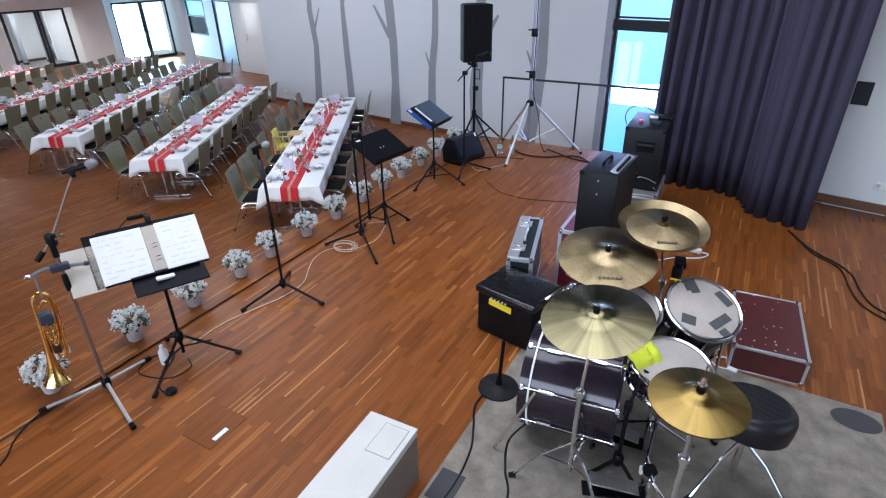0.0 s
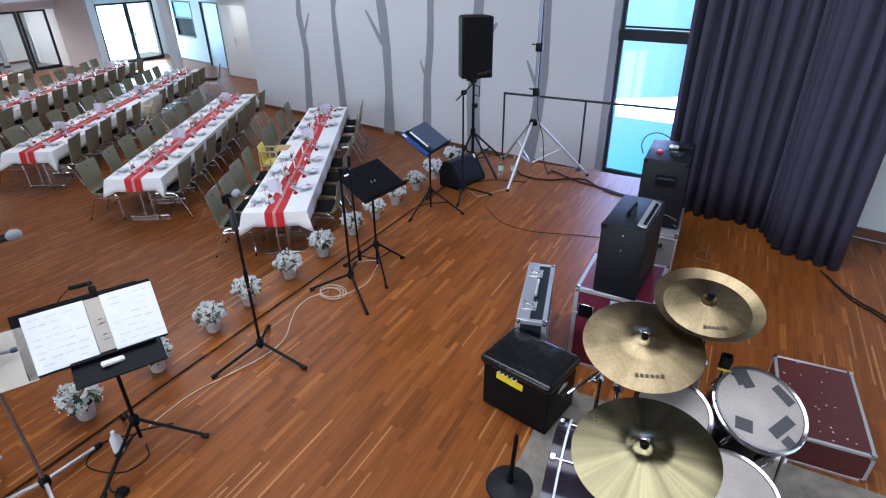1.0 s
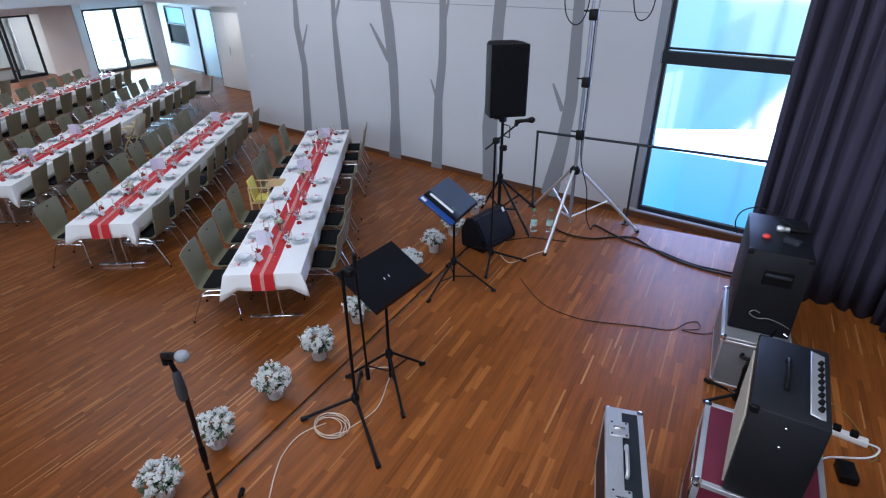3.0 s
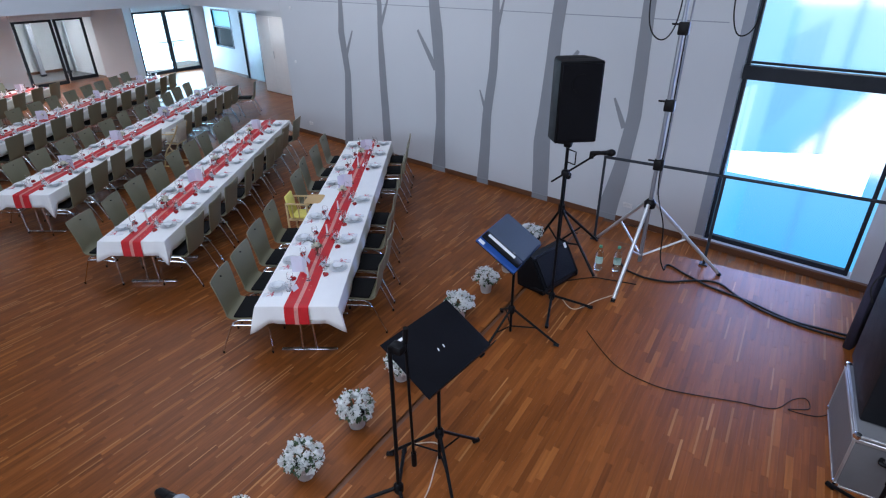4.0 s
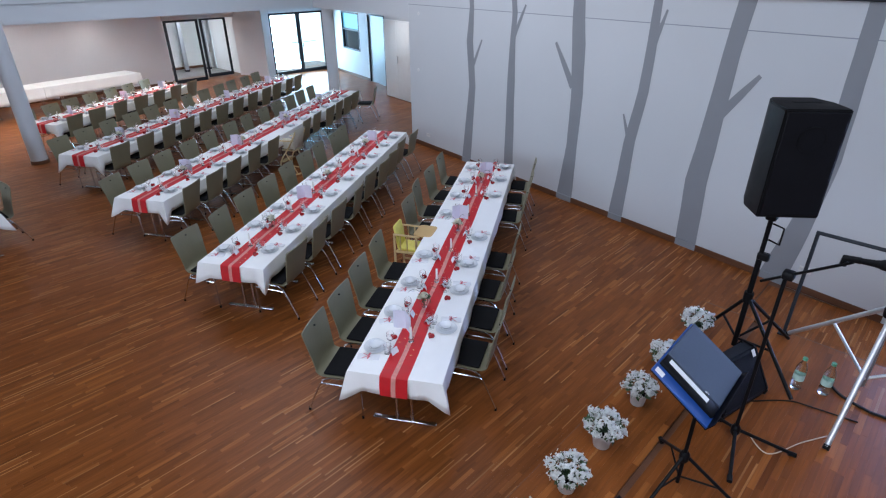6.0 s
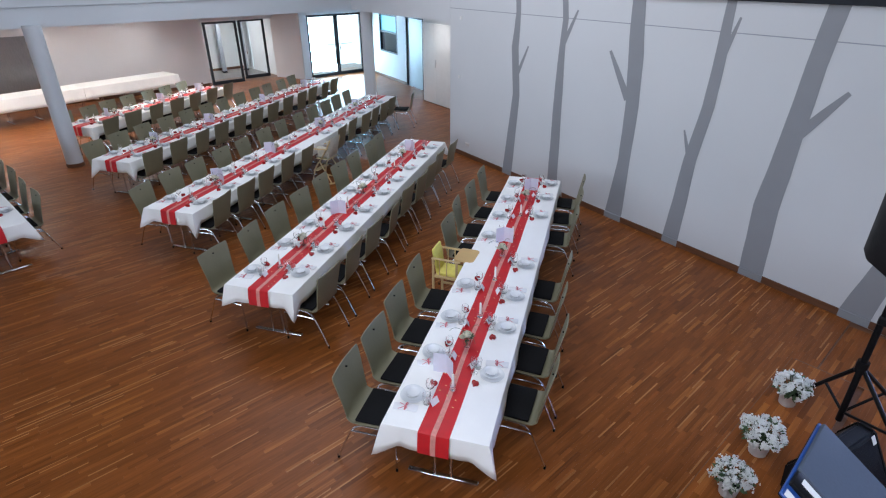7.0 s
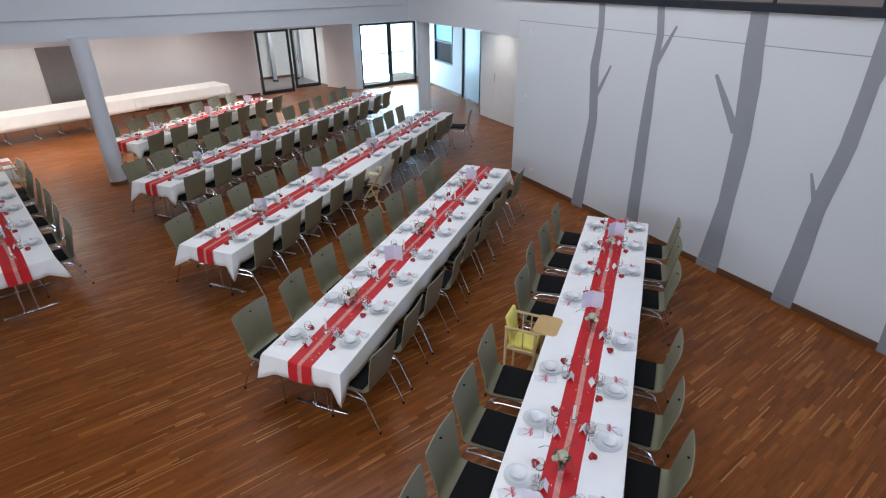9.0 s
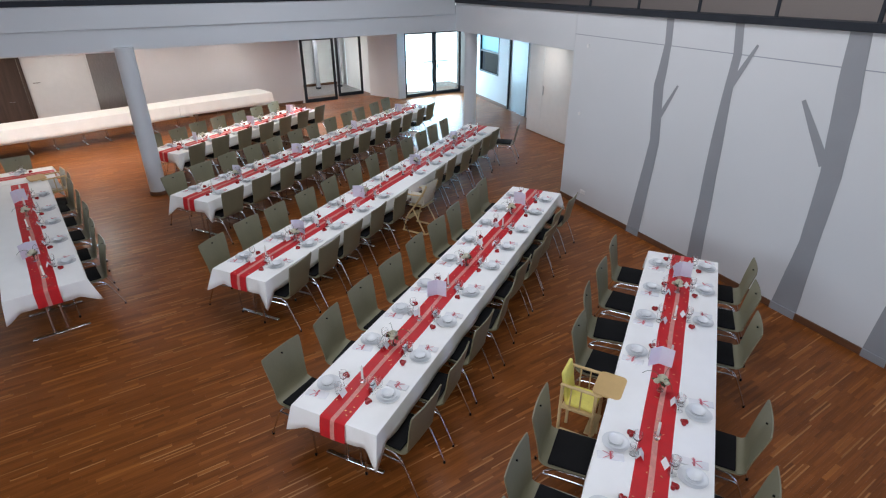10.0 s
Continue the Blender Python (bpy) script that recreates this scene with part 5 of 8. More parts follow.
def quilt(bm, c, s, m, seed):
    """A padded cushion, puffed between its seams."""
    n = 7
    grid = {}
    for face, sgn in ((0, 1), (1, -1)):
        for i in range(n):
            for j in range(n):
                u, v = i / (n - 1) - 0.5, j / (n - 1) - 0.5
                edge = (1 - (2 * u) ** 4) * (1 - (2 * v) ** 4)
                puff = 0.5 * edge * (0.75 + 0.25 * math.cos(u * 6 * math.pi) * math.cos(v * 6 * math.pi)) + 0.12 * noise.noise(Vector((u * 5, v * 5, seed)))* edge
                grid[face, i, j] = bm.verts.new(m @ Vector((c[0] + u * s[0], c[1] + sgn * puff * s[1], c[2] + v * s[2])))
        for i in range(n - 1):
            for j in range(n - 1):
                bm.faces.new([grid[face, a, b] for a, b in ((i, j), (i + 1, j), (i + 1, j + 1), (i, j + 1))])
    bmesh.ops.remove_doubles(bm, verts=bm.verts[:], dist=0.0008)
    return bm


hc = thing("high_chair", FRAMES["C"] @ pose(3.66, -0.66, 0, 0, 0, -6), "bentwood high chair with a cream quilted cushion beside the table", "high chair", "high chairs")
for sx in (-1, 1):
    part("runner", T(arc([(sx * 0.22, 0.24, 0.02), (sx * 0.22, 0.05, 0.018), (sx * 0.22, -0.20, 0.02), (sx * 0.22, -0.31, 0.07)], 5), 0.017, 8), LIGHT_WOOD, hc, "curved beech floor runner")
    part("side_frame", T(arc([(sx * 0.22, 0.22, 0.03), (sx * 0.21, 0.14, 0.30), (sx * 0.20, -0.02, 0.52), (sx * 0.19, -0.20, 0.80), (sx * 0.185, -0.24, 0.90)], 5), 0.016, 8), LIGHT_WOOD, hc)
    part("brace", T([(sx * 0.22, -0.22, 0.03), (sx * 0.205, 0.03, 0.46)], 0.013, 8), LIGHT_WOOD, hc)
    part("armrest", T(arc([(sx * 0.19, -0.18, 0.72), (sx * 0.215, 0.0, 0.71), (sx * 0.19, 0.15, 0.70)], 4), 0.013, 8), LIGHT_WOOD, hc)
    part("wing_cushion", quilt(bmesh.new(), (0, 0, 0.12), (0.26, 0.06, 0.22), pose(sx * 0.17, -0.05, 0.53, 0, 0, 90), 3 + sx), QUILT, hc, "cream side padding")
part("seat_board", B((0, -0.02, 0.50), (0.36, 0.30, 0.018), None, 0.006), LIGHT_WOOD, hc)
part("foot_board", B((0, 0.15, 0.25), (0.40, 0.11, 0.016), None, 0.005), LIGHT_WOOD, hc)
part("seat_cushion", quilt(bmesh.new(), (0, 0, 0), (0.34, 0.09, 0.30), pose(0, -0.02, 0.545, 90, 0, 0), 1), QUILT, hc, "cream quilted seat cushion")
part("back_cushion", quilt(bmesh.new(), (0, 0, 0.20), (0.38, 0.10, 0.44), pose(0, -0.14, 0.53, 14, 0, 0), 2), QUILT, hc, "cream quilted back cushion")
high_chair(FRAMES["F"] @ pose(4.88, -0.50, 0, 0, 0, 8), BEIGE_PAD, "pale wooden high chair at the head table")


# ---- flower pots along the stage edge ----
def make_pot(seed):
    rng = random.Random(seed)
    c = thing("potted_flowers", I3(), "potted white begonias in a pale wrapped pot", "potted plant", "flower pots on the stage edge")
    part("pot", L([(0, 0), (0.052, 0), (0.056, 0.004), (0.070, 0.115), (0.074, 0.120), (0.072, 0.128), (0.066, 0.124), (0.060, 0.105), (0, 0.10)], 22), POT, c, "pale wrapped flower pot")
    part("soil", L([(0, 0.108), (0.062, 0.106), (0.062, 0.100), (0, 0.10)], 16), BLACK, c, "dark potting soil")
    bl, gr = bmesh.new(), bmesh.new()
    for n in range(38):
        # one loose cluster of blossoms on its stalk, with gaps to the next
        z = 1.0 - 1.38 * (n + 0.5) / 38
        a = n * 2.39996 + rng.uniform(-0.25, 0.25)
        rr = math.sqrt(max(0, 1 - z * z))
        d = Vector((rr * math.cos(a), rr * math.sin(a), z))
        k = rng.uniform(0.84, 1.02) + 0.30 * noise.noise(d * 1.7 + Vector((seed, 0.5, 0.2)))
        c0 = Vector((d.x * 0.124 * k, d.y * 0.124 * k, 0.186 + d.z * 0.084 * k))
        tube(gr, [(0, 0, 0.12), c0 * 0.5 + Vector((0, 0, 0.07)), c0], 0.002, 4)
        q = d.to_track_quat("Z", "Y").to_matrix().to_4x4()
        spread = rng.uniform(0.016, 0.025)
        for i in range(rng.randint(26, 40)):
            p = c0 + Vector((rng.gauss(0, 0.55), rng.gauss(0, 0.55), rng.gauss(0, 0.5))) * spread
            m = Matrix.Translation(p) @ q @ pose(0, 0, 0, rng.uniform(-45, 45), rng.uniform(-45, 45), rng.random() * 90)
            s = rng.uniform(0.0065, 0.011)
            for t in range(4):
                mm = m @ pose(0, 0, 0, 0, 0, 90 * t + rng.uniform(-12, 12)) @ pose(0, 0, 0, 22, 0, 0)
                v = [bl.verts.new(mm @ Vector(x)) for x in ((0, 0, 0), (-s * 0.6, s * 0.7, 0.001), (0, s * 1.25, 0.003), (s * 0.6, s * 0.7, 0.001))]
                bl.faces.new(v)
    for i in range(75):
        z = rng.uniform(-0.5, 0.95)
        a = rng.random() * 2 * math.pi
        rr = math.sqrt(max(0, 1 - z * z))
        d = Vector((rr * math.cos(a), rr * math.sin(a), z))
        p = Vector((d.x * 0.100, d.y * 0.100, 0.176 + d.z * 0.062))
        m = Matrix.Translation(p) @ d.to_track_quat("Y", "Z").to_matrix().to_4x4() @ pose(0, 0, 0, 0, rng.uniform(-60, 60), 0)
        leaf(gr, m, rng.uniform(0.035, 0.055), 0.030)
    for i in range(9):
        a = rng.random() * 6.28
        tube(gr, [(0.02 * math.cos(a), 0.02 * math.sin(a), 0.105), (0.06 * math.cos(a), 0.06 * math.sin(a), 0.19)], 0.003, 5)
    part("blossom", bl, PETAL, c, "dense small white blossoms")
    part("foliage", gr, LEAF, c, "dark green leaves")
    return c


POTS = [lib(make_pot(s)) for s in (5, 6, 7)]
prng = random.Random(8)
for i, (px, py) in enumerate([(-3.44, 1.48), (-3.46, 2.08), (-3.45, 2.59), (-3.47, 3.10), (-3.50, 3.50), (-3.49, 3.99), (-3.49, 4.46), (-3.51, 4.98), (-3.52, 5.41), (-3.54, 5.85), (-3.55, 6.36), (-3.55, 6.81), (-3.58, 7.42)]):
    ob = put(POTS[i % 3], pose(px, py, STAGE, 0, 0, prng.random() * 360))
    f = prng.uniform(0.82, 0.93)
    ob.scale = (f, f, f)


# ---- stands and microphones ----
POLE = mat("brownish_black_tube", (0.012, 0.006, 0.006), 0.4, 0.3, vary=0.2, spec=0.3)
def tripod_base(c, feet, hub_z, pole_top, foot_r=0.011, mat_leg=BLACK, pole=(0, 0), mat_pole=BLACK):
    """Three legs from a sliding hub, with rubber feet; feet are given round the pole."""
    hx, hy = pole
    part("hub", L([(0, hub_z - 0.035), (0.022, hub_z - 0.035), (0.028, hub_z - 0.02), (0.028, hub_z + 0.02), (0.018, hub_z + 0.035), (0, hub_z + 0.035)], 14, Matrix.Translation((hx, hy, 0))), BLACK_PLASTIC, c)
    for x, y in feet:
        lg = part("leg", T([(hx + x * 0.06, hy + y * 0.06, hub_z), (x, y, 0.018)], foot_r, 8), mat_leg, c)
        d = Vector((x, y, 0)).normalized()
        part("rubber_foot", T([(x - d.x * 0.03, y - d.y * 0.03, 0.020), (x + d.x * 0.012, y + d.y * 0.012, 0.014)], foot_r * 1.45, 8), BLACK_PLASTIC, lg)
    part("pole", T([(hx, hy, 0.05), (hx, hy, pole_top)], 0.011, 10), mat_pole, c)


def mic_parts(c, clip, ball, ball_mat=ALU, ball_label="silver mesh grille"):
    clip, ball = Vector(clip), Vector(ball)
    d = (ball - clip).normalized()
    q = d.to_track_quat("Z", "Y").to_matrix().to_4x4()
    m = Matrix.Translation(ball - d * 0.17) @ q
    mic = part("microphone", L([(0, 0), (0.011, 0), (0.012, 0.01), (0.017, 0.115), (0.020, 0.135), (0.020, 0.14), (0, 0.14)], 16, m), BLACK_PLASTIC, c)
    part("grille_ball", L([(0, 0.135), (0.020, 0.135), (0.0255, 0.152), (0.0255, 0.168), (0.019, 0.186), (0.008, 0.193), (0, 0.194)], 18, m), ball_mat, mic, ball_label)
    part("clip", T([clip - d * 0.02 + Vector((0, 0, -0.04)), clip - d * 0.02, clip + d * 0.05], 0.017, 10), BLACK_PLASTIC, c)


# microphone stand with its microphone aimed at the stage
c = thing("microphone_stand", pose(-2.925, 3.06, STAGE), "black straight microphone stand with a vocal microphone", "mic stand", "microphone stands")
tripod_base(c, [(-0.10, -0.36), (0.40, 0.006), (-0.18, 0.255)], 0.10, 1.10, mat_pole=POLE)
part("grip", L([(0, 0.62), (0.014, 0.62), (0.015, 0.70), (0.012, 0.71), (0, 0.71)], 12), BLACK_PLASTIC, c)
part("clamp_ring", L([(0.0112, 0.55), (0.0135, 0.55), (0.0135, 0.568), (0.0112, 0.568)], 12), CHROME, c)
part("clip_sleeve", L([(0, 1.015), (0.016, 1.015), (0.021, 1.035), (0.023, 1.06), (0.020, 1.11), (0.017, 1.16), (0.012, 1.17), (0, 1.17)], 14, pose(0.012, -0.018, 0)), mat("grey_rubber_sleeve", (0.030, 0.032, 0.038), 0.5, vary=0.1), c, "dark grey rubber sleeve")
part("swivel", T(arc([(0.010, -0.018, 1.165), (0.006, -0.022, 1.20), (0.015, -0.028, 1.235)], 4), 0.011, 8), BLACK, c)
mic_parts(c, (0.0, -0.028, 1.252), (0.122, -0.035, 1.300), FOAM, "pale grey foam ball")
# stand with a folded boom
c = thing("microphone_stand", pose(-2.92, 4.15, STAGE), "black boom stand with its boom folded down, no microphone", "mic stand", "microphone stands")
tripod_base(c, [(-0.25, -0.25), (0.40, -0.33), (-0.18, 0.30)], 0.10, 1.08)
part("boom", T([(0.05, 0.06, 1.10), (0.04, 0.10, 0.28)], 0.008, 8), BLACK, c)
part("joint", B((0.025, 0.03, 1.06), (0.07, 0.06, 0.05), None, 0.012, 2), BLACK_PLASTIC, c)
part("clip", T([(0.05, 0.06, 1.09), (0.055, 0.06, 1.17)], 0.014, 10), BLACK_PLASTIC, c)
part("counterweight", T([(0.04, 0.10, 0.30), (0.038, 0.105, 0.20)], 0.016, 10), BLACK_PLASTIC, c)
# boom stand beside the loudspeaker
c = thing("microphone_stand", pose(-2.95, 6.46, STAGE), "black boom stand with a microphone reaching over the stage", "mic stand", "microphone stands")
tripod_base(c, [(0.32, 0.13), (0.10, -0.34), (-0.30, 0.16)], 0.10, 1.25)
part("boom", T([(-0.12, 0.06, 1.12), (0.26, -0.12, 1.455)], 0.008, 8), BLACK, c)
part("joint", B((0.01, 0.0, 1.235), (0.06, 0.06, 0.05), None, 0.012, 2), BLACK_PLASTIC, c)
mic_parts(c, (0.24, -0.10, 1.46), (0.39, -0.17, 1.505), BLACK, "black mesh grille")
# boom stand that carries the brass horn
DULL = mat("dull_bronze_tube", (0.24, 0.17, 0.14), 0.38, 0.6)
c = thing("microphone_stand", pose(-3.12, 1.65, STAGE), "chrome-legged boom stand with a side arm for the horn", "mic stand", "microphone stands")
tripod_base(c, [(-0.17, -0.32), (0.46, -0.14), (-0.03, 0.31)], 0.06, 1.06, 0.011, ALU, (0, 0), DULL)
part("grip", L([(0, 0.76), (0.015, 0.76), (0.018, 0.80), (0.016, 0.86), (0.011, 0.87), (0, 0.87)], 14), BLACK_PLASTIC, c)
bo = part("boom", T([(-0.026, -0.065, 1.005), (0.003, 0.005, 1.09), (0.08, 0.198, 1.44)], 0.007, 8), DULL, c)
part("counterweight", T([(-0.034, -0.085, 0.985), (-0.018, -0.045, 1.03)], 0.016, 10), BLACK_PLASTIC, bo)
part("joint", B((0.002, 0.004, 1.085), (0.05, 0.045, 0.08), pose(0, 0, 0, 0, 0, 22), 0.014, 2), BLACK_PLASTIC, c)
part("joint_knob", T([(0.01, 0.0, 1.085), (0.035, 0.06, 1.10)], 0.010, 8), CHROME, c)
part("pole_clamp", T([(0, 0, 0.98), (0, 0, 1.05)], 0.017, 10), BLACK_PLASTIC, c)
part("tilt_joint", T([(0.075, 0.185, 1.42), (0.085, 0.21, 1.46)], 0.014, 8), BLACK_PLASTIC, c)
mic_parts(c, (0.085, 0.205, 1.45), (0.16, 0.27, 1.475), FOAM_DARK, "dark grey foam ball")
arm = part("side_arm", T(arc([(-0.057, -0.141, 0.905), (-0.03, -0.07, 0.925), (0.0, 0.0, 0.915), (0.041, 0.102, 0.895)], 4), 0.011, 8), GREY_LAM, c, "grey side arm")
part("arm_pad", B((0.0, -0.005, 0.915), (0.05, 0.10, 0.045), pose(0, 0, 0, 0, 0, -22), 0.012, 2), BLUE_FOLDER, arm, "dark blue padded clamp")
part("end_cap", L([(0, -0.016), (0.014, -0.014), (0.018, 0), (0.014, 0.014), (0, 0.016)], 12, pose(-0.060, -0.150, 0.905, 90, 0, -22)), CHROME, arm)
part("end_cap", L([(0, -0.016), (0.012, -0.014), (0.015, 0), (0.012, 0.014), (0, 0.016)], 12, pose(0.046, 0.114, 0.893, 90, 0, -22)), BLUE_FOLDER, arm)
part("horn_peg", T([(-0.049, -0.121, 0.905), (-0.050, -0.124, 0.765)], 0.008, 8), GREY_LAM, arm)
# brass horn hanging bell down from the peg; local x runs along the stand's arm
h = thing("flugelhorn", pose(-3.12 - 0.084, 1.65 - 0.207, STAGE + 0.20, 0, 0, 68) @ pose(0, 0, 0, 0, 4, 0), "brass flugelhorn hanging upright with its bell downwards", "horn")
part("bell", L([(0.010, 0.46), (0.013, 0.34), (0.017, 0.24), (0.024, 0.15), (0.038, 0.08), (0.058, 0.03), (0.076, 0.0), (0.073, 0.004), (0.054, 0.034), (0.034, 0.085), (0.020, 0.15), (0.010, 0.34), (0.007, 0.46)], 28), BRASS, h)
part("main_loop", T(arc([(0, 0, 0.45), (-0.004, 0, 0.53), (0.010, 0, 0.585), (0.045, 0, 0.60), (0.078, 0, 0.575), (0.085, 0, 0.50), (0.083, 0, 0.30), (0.075, 0.0, 0.17), (0.058, 0.0, 0.15), (0.045, 0, 0.17), (0.042, 0, 0.24)], 5), 0.009, 8), BRASS, h)
part("lead_tube", T(arc([(0.020, -0.022, 0.52), (0.045, -0.022, 0.555), (0.070, -0.022, 0.52), (0.072, -0.022, 0.36), (0.055, -0.022, 0.26), (0.030, -0.022, 0.28), (0.022, -0.022, 0.36)], 5), 0.006, 8), BRASS, h)
for k in range(3):
    zz = 0.30 + 0.045 * k
    va = part("valve", T([(0.045, -0.045, zz), (0.045, 0.050, zz)], 0.015, 12), BRASS, h)
    part("valve_cap", T([(0.045, 0.050, zz), (0.045, 0.062, zz)], 0.017, 12), CHROME, va)
    part("finger_button", T([(0.045, -0.045, zz), (0.045, -0.075, zz)], 0.006, 8), CHROME, va)
part("mouthpipe", T([(0.078, 0, 0.56), (0.100, 0, 0.50), (0.103, 0, 0.22)], 0.005, 8, 0.004), BRASS, h)
part("mouthpiece", L([(0.005, 0), (0.008, 0.03), (0.014, 0.045), (0.014, 0.05), (0.0, 0.04)], 14, pose(0.103, 0, 0.22, 180, 0, 0)), CHROME, h)
part("hand_guard", B((0.045, 0.0, 0.435), (0.085, 0.055, 0.075), None, 0.014, 2), BLUE_FOLDER, h, "dark blue leather guard")
part("grip_wrap", B((0.045, 0.0, 0.235), (0.045, 0.045, 0.085), None, 0.012, 2), mat("dark_brown_leather", (0.035, 0.012, 0.010), 0.5), h, "dark brown leather wrap")


# ---- music stands ----
def music_stand(m, yaw, pole_h, w, hgt, tilt, feet, desk_at, label, hub=0.26):
    """A folding-base stand with a sheet-metal desk; yaw turns the desk's bottom edge, tilt leans it back."""
    c = thing("music_stand", m, label, "music stand", "music stands")
    tripod_base(c, feet, hub, pole_h, 0.010)
    for x, y in feet:
        part("brace", T([(0, 0, 0.10), (x * 0.55, y * 0.55, 0.135)], 0.006, 6), BLACK, c)
    dm = pose(*desk_at, 0, 0, yaw) @ pose(0, 0, 0, -tilt, 0, 0)
    desk = part("desk", B((0, 0, hgt / 2), (w, 0.004, hgt), None, 0.0015), MUSIC_BLACK, c, "matt black sheet-metal desk", dm)
    part("lip", B((0, -0.032, 0.0), (w, 0.066, 0.004), None, 0.0015), MUSIC_BLACK, desk)
    part("bracket", B((0, 0.022, hgt * 0.42), (0.07, 0.04, 0.10), None, 0.006), BLACK_PLASTIC, desk)
    for k in (-1, 1):
        part("fixing_tab", B((0, 0, 0), (0.007, 0.003, 0.018), pose(k * 0.022, -0.0035, hgt * 0.45, 0, 12, 0), 0.001), PAPER, desk, "small pale fixing tab")
    return c, dm


# the empty black one
c, dm = music_stand(pose(-2.86, 4.48, STAGE), 83.5, 0.80, 0.55, 0.37, 61, [(-0.30, -0.11), (0.26, -0.25), (0.11, 0.27)], (0.145, 0.01, 0.778), "black music stand with an empty sheet-metal desk")
part("sticker", B((-0.17, -0.0035, 0.33), (0.055, 0.001, 0.016)), PAPER, c, "small white label", dm)
# the one with a closed binder
c, dm = music_stand(pose(-3.06, 5.86, STAGE), 91.6, 0.80, 0.52, 0.362, 57.8, [(-0.07, -0.36), (0.38, 0.07), (-0.22, 0.28)], (0.107, -0.009, 0.741), "black music stand with a blue binder lying on it")
bn = thing("ring_binder", pose(-3.06, 5.86, STAGE) @ dm, "blue-edged ring binder with a grey cover on the music stand", "binder")
part("back_cover", B((0, -0.010, 0.183), (0.52, 0.012, 0.36), None, 0.003), BLUE_EDGE, bn, "bright blue board")
part("spine", B((-0.150, -0.026, 0.183), (0.085, 0.022, 0.345), None, 0.006, 2), BLACK_PLASTIC, bn, "black spine")
part("front_cover", B((0.075, -0.026, 0.183), (0.355, 0.022, 0.345), None, 0.005), COVER, bn, "grey plastic cover")
part("spine_label", B((-0.140, -0.0385, 0.20), (0.030, 0.003, 0.25)), PAPER, bn, "long white spine label")
part("corner_tag", B((-0.235, -0.0178, 0.325), (0.034, 0.003, 0.050)), PAPER, bn, "small white tag")
part("clip", B((-0.10, -0.039, 0.10), (0.012, 0.004, 0.022), None, 0.001), CHROME, bn)
# the near one with open music
c, dm = music_stand(pose(-2.947, 2.10, STAGE), 63.5, 0.70, 0.50, 0.34, 35, [(0.167, -0.36), (0.307, 0.21), (-0.29, 0.07)], (0.063, -0.054, 0.722), "black music stand holding an open folder of sheet music", 0.19)
part("shelf", B((0.0, 0, 0), (0.42, 0.20, 0.012), None, 0.003), MUSIC_BLACK, c, "black accessory shelf below the desk", dm @ pose(0.06, -0.06, -0.045, 52, 0, 0))
fo = thing("music_folder", pose(-2.947, 2.10, STAGE) @ dm, "open ring folder with white sheet music and clear sleeves", "folder")
part("cover", B((-0.01, -0.008, 0.165), (0.64, 0.006, 0.335), None, 0.002), BLACK_PLASTIC, fo, "black folder cover")
prn = random.Random(31)
for cx, w, th in ((-0.150, 0.275, 0.008), (0.188, 0.250, 0.020)):
    pg = part("page_block", B((cx, -0.012 - th / 2, 0.160), (w, th, 0.305), None, 0.003), PAPER, fo)
    for i in range(8):
        x = cx - w / 2 + 0.025
        while x < cx + w / 2 - 0.05:
            ll = prn.uniform(0.02, 0.075)
            if prn.random() < 0.75:
                part("print_bar", B((min(x + ll / 2, cx + w / 2 - 0.03), -0.0123 - th, 0.282 - i * 0.034 + prn.uniform(-0.003, 0.003)), (min(ll, 0.05), 0.0005, prn.uniform(0.003, 0.008))), PRINT, pg)
            x += ll + prn.uniform(0.005, 0.02)
part("ring_spine", B((0.026, -0.013, 0.16), (0.075, 0.006, 0.30), None, 0.002), mat("beige_card", (0.50, 0.44, 0.38), 0.7, vary=0.06), fo, "beige card spine")
for k in (-1.3, -0.9, 0.1, 0.5):
    part("ring", T(arc([(0.010, -0.015, 0.16 + k * 0.06), (0.035, -0.040, 0.16 + k * 0.06), (0.060, -0.020, 0.16 + k * 0.06)], 4), 0.0028, 6), CHROME, fo)
ml = thing("music_stand_lamp", pose(-2.947, 2.10, STAGE) @ dm, "small black clip-on lamp on the music desk", "clip lamp")
part("clip", B((0.045, 0.002, 0.345), (0.035, 0.05, 0.06), None, 0.008, 2), BLACK_PLASTIC, ml)
part("arm", T(arc([(0.045, 0.01, 0.37), (0.03, 0.05, 0.40), (0.0, 0.09, 0.41)], 4), 0.006, 6), BLACK, ml)
part("shade", B((-0.005, 0.09, 0.408), (0.115, 0.045, 0.022), None, 0.009, 2), BLACK_PLASTIC, ml)
part("cord", T(arc([(-0.06, 0.09, 0.405), (-0.12, 0.10, 0.36), (-0.17, 0.07, 0.25), (-0.15, 0.03, 0.10), (-0.14, 0.0, -0.05)], 5), 0.003, 6), CABLE, ml)
SLEEVE = mat("clear_plastic_sleeve", (0.56, 0.51, 0.44), 0.3, vary=0.08, scale=8)
part("loose_sleeve", B((-0.37, -0.010, 0.13), (0.17, 0.002, 0.28), None, 0.0008), SLEEVE, fo, "loose clear plastic sleeve")
# white remote lying on the shelf below the desk
solo("shelf_remote", B((0, 0, 0.012), (0.11, 0.03, 0.022), None, 0.008, 2), WHITE_PLASTIC, pose(-2.947, 2.10, STAGE) @ dm @ pose(0.03, -0.075, -0.050, 52, 0, 14), "white rounded remote on the stand's shelf", "remote")


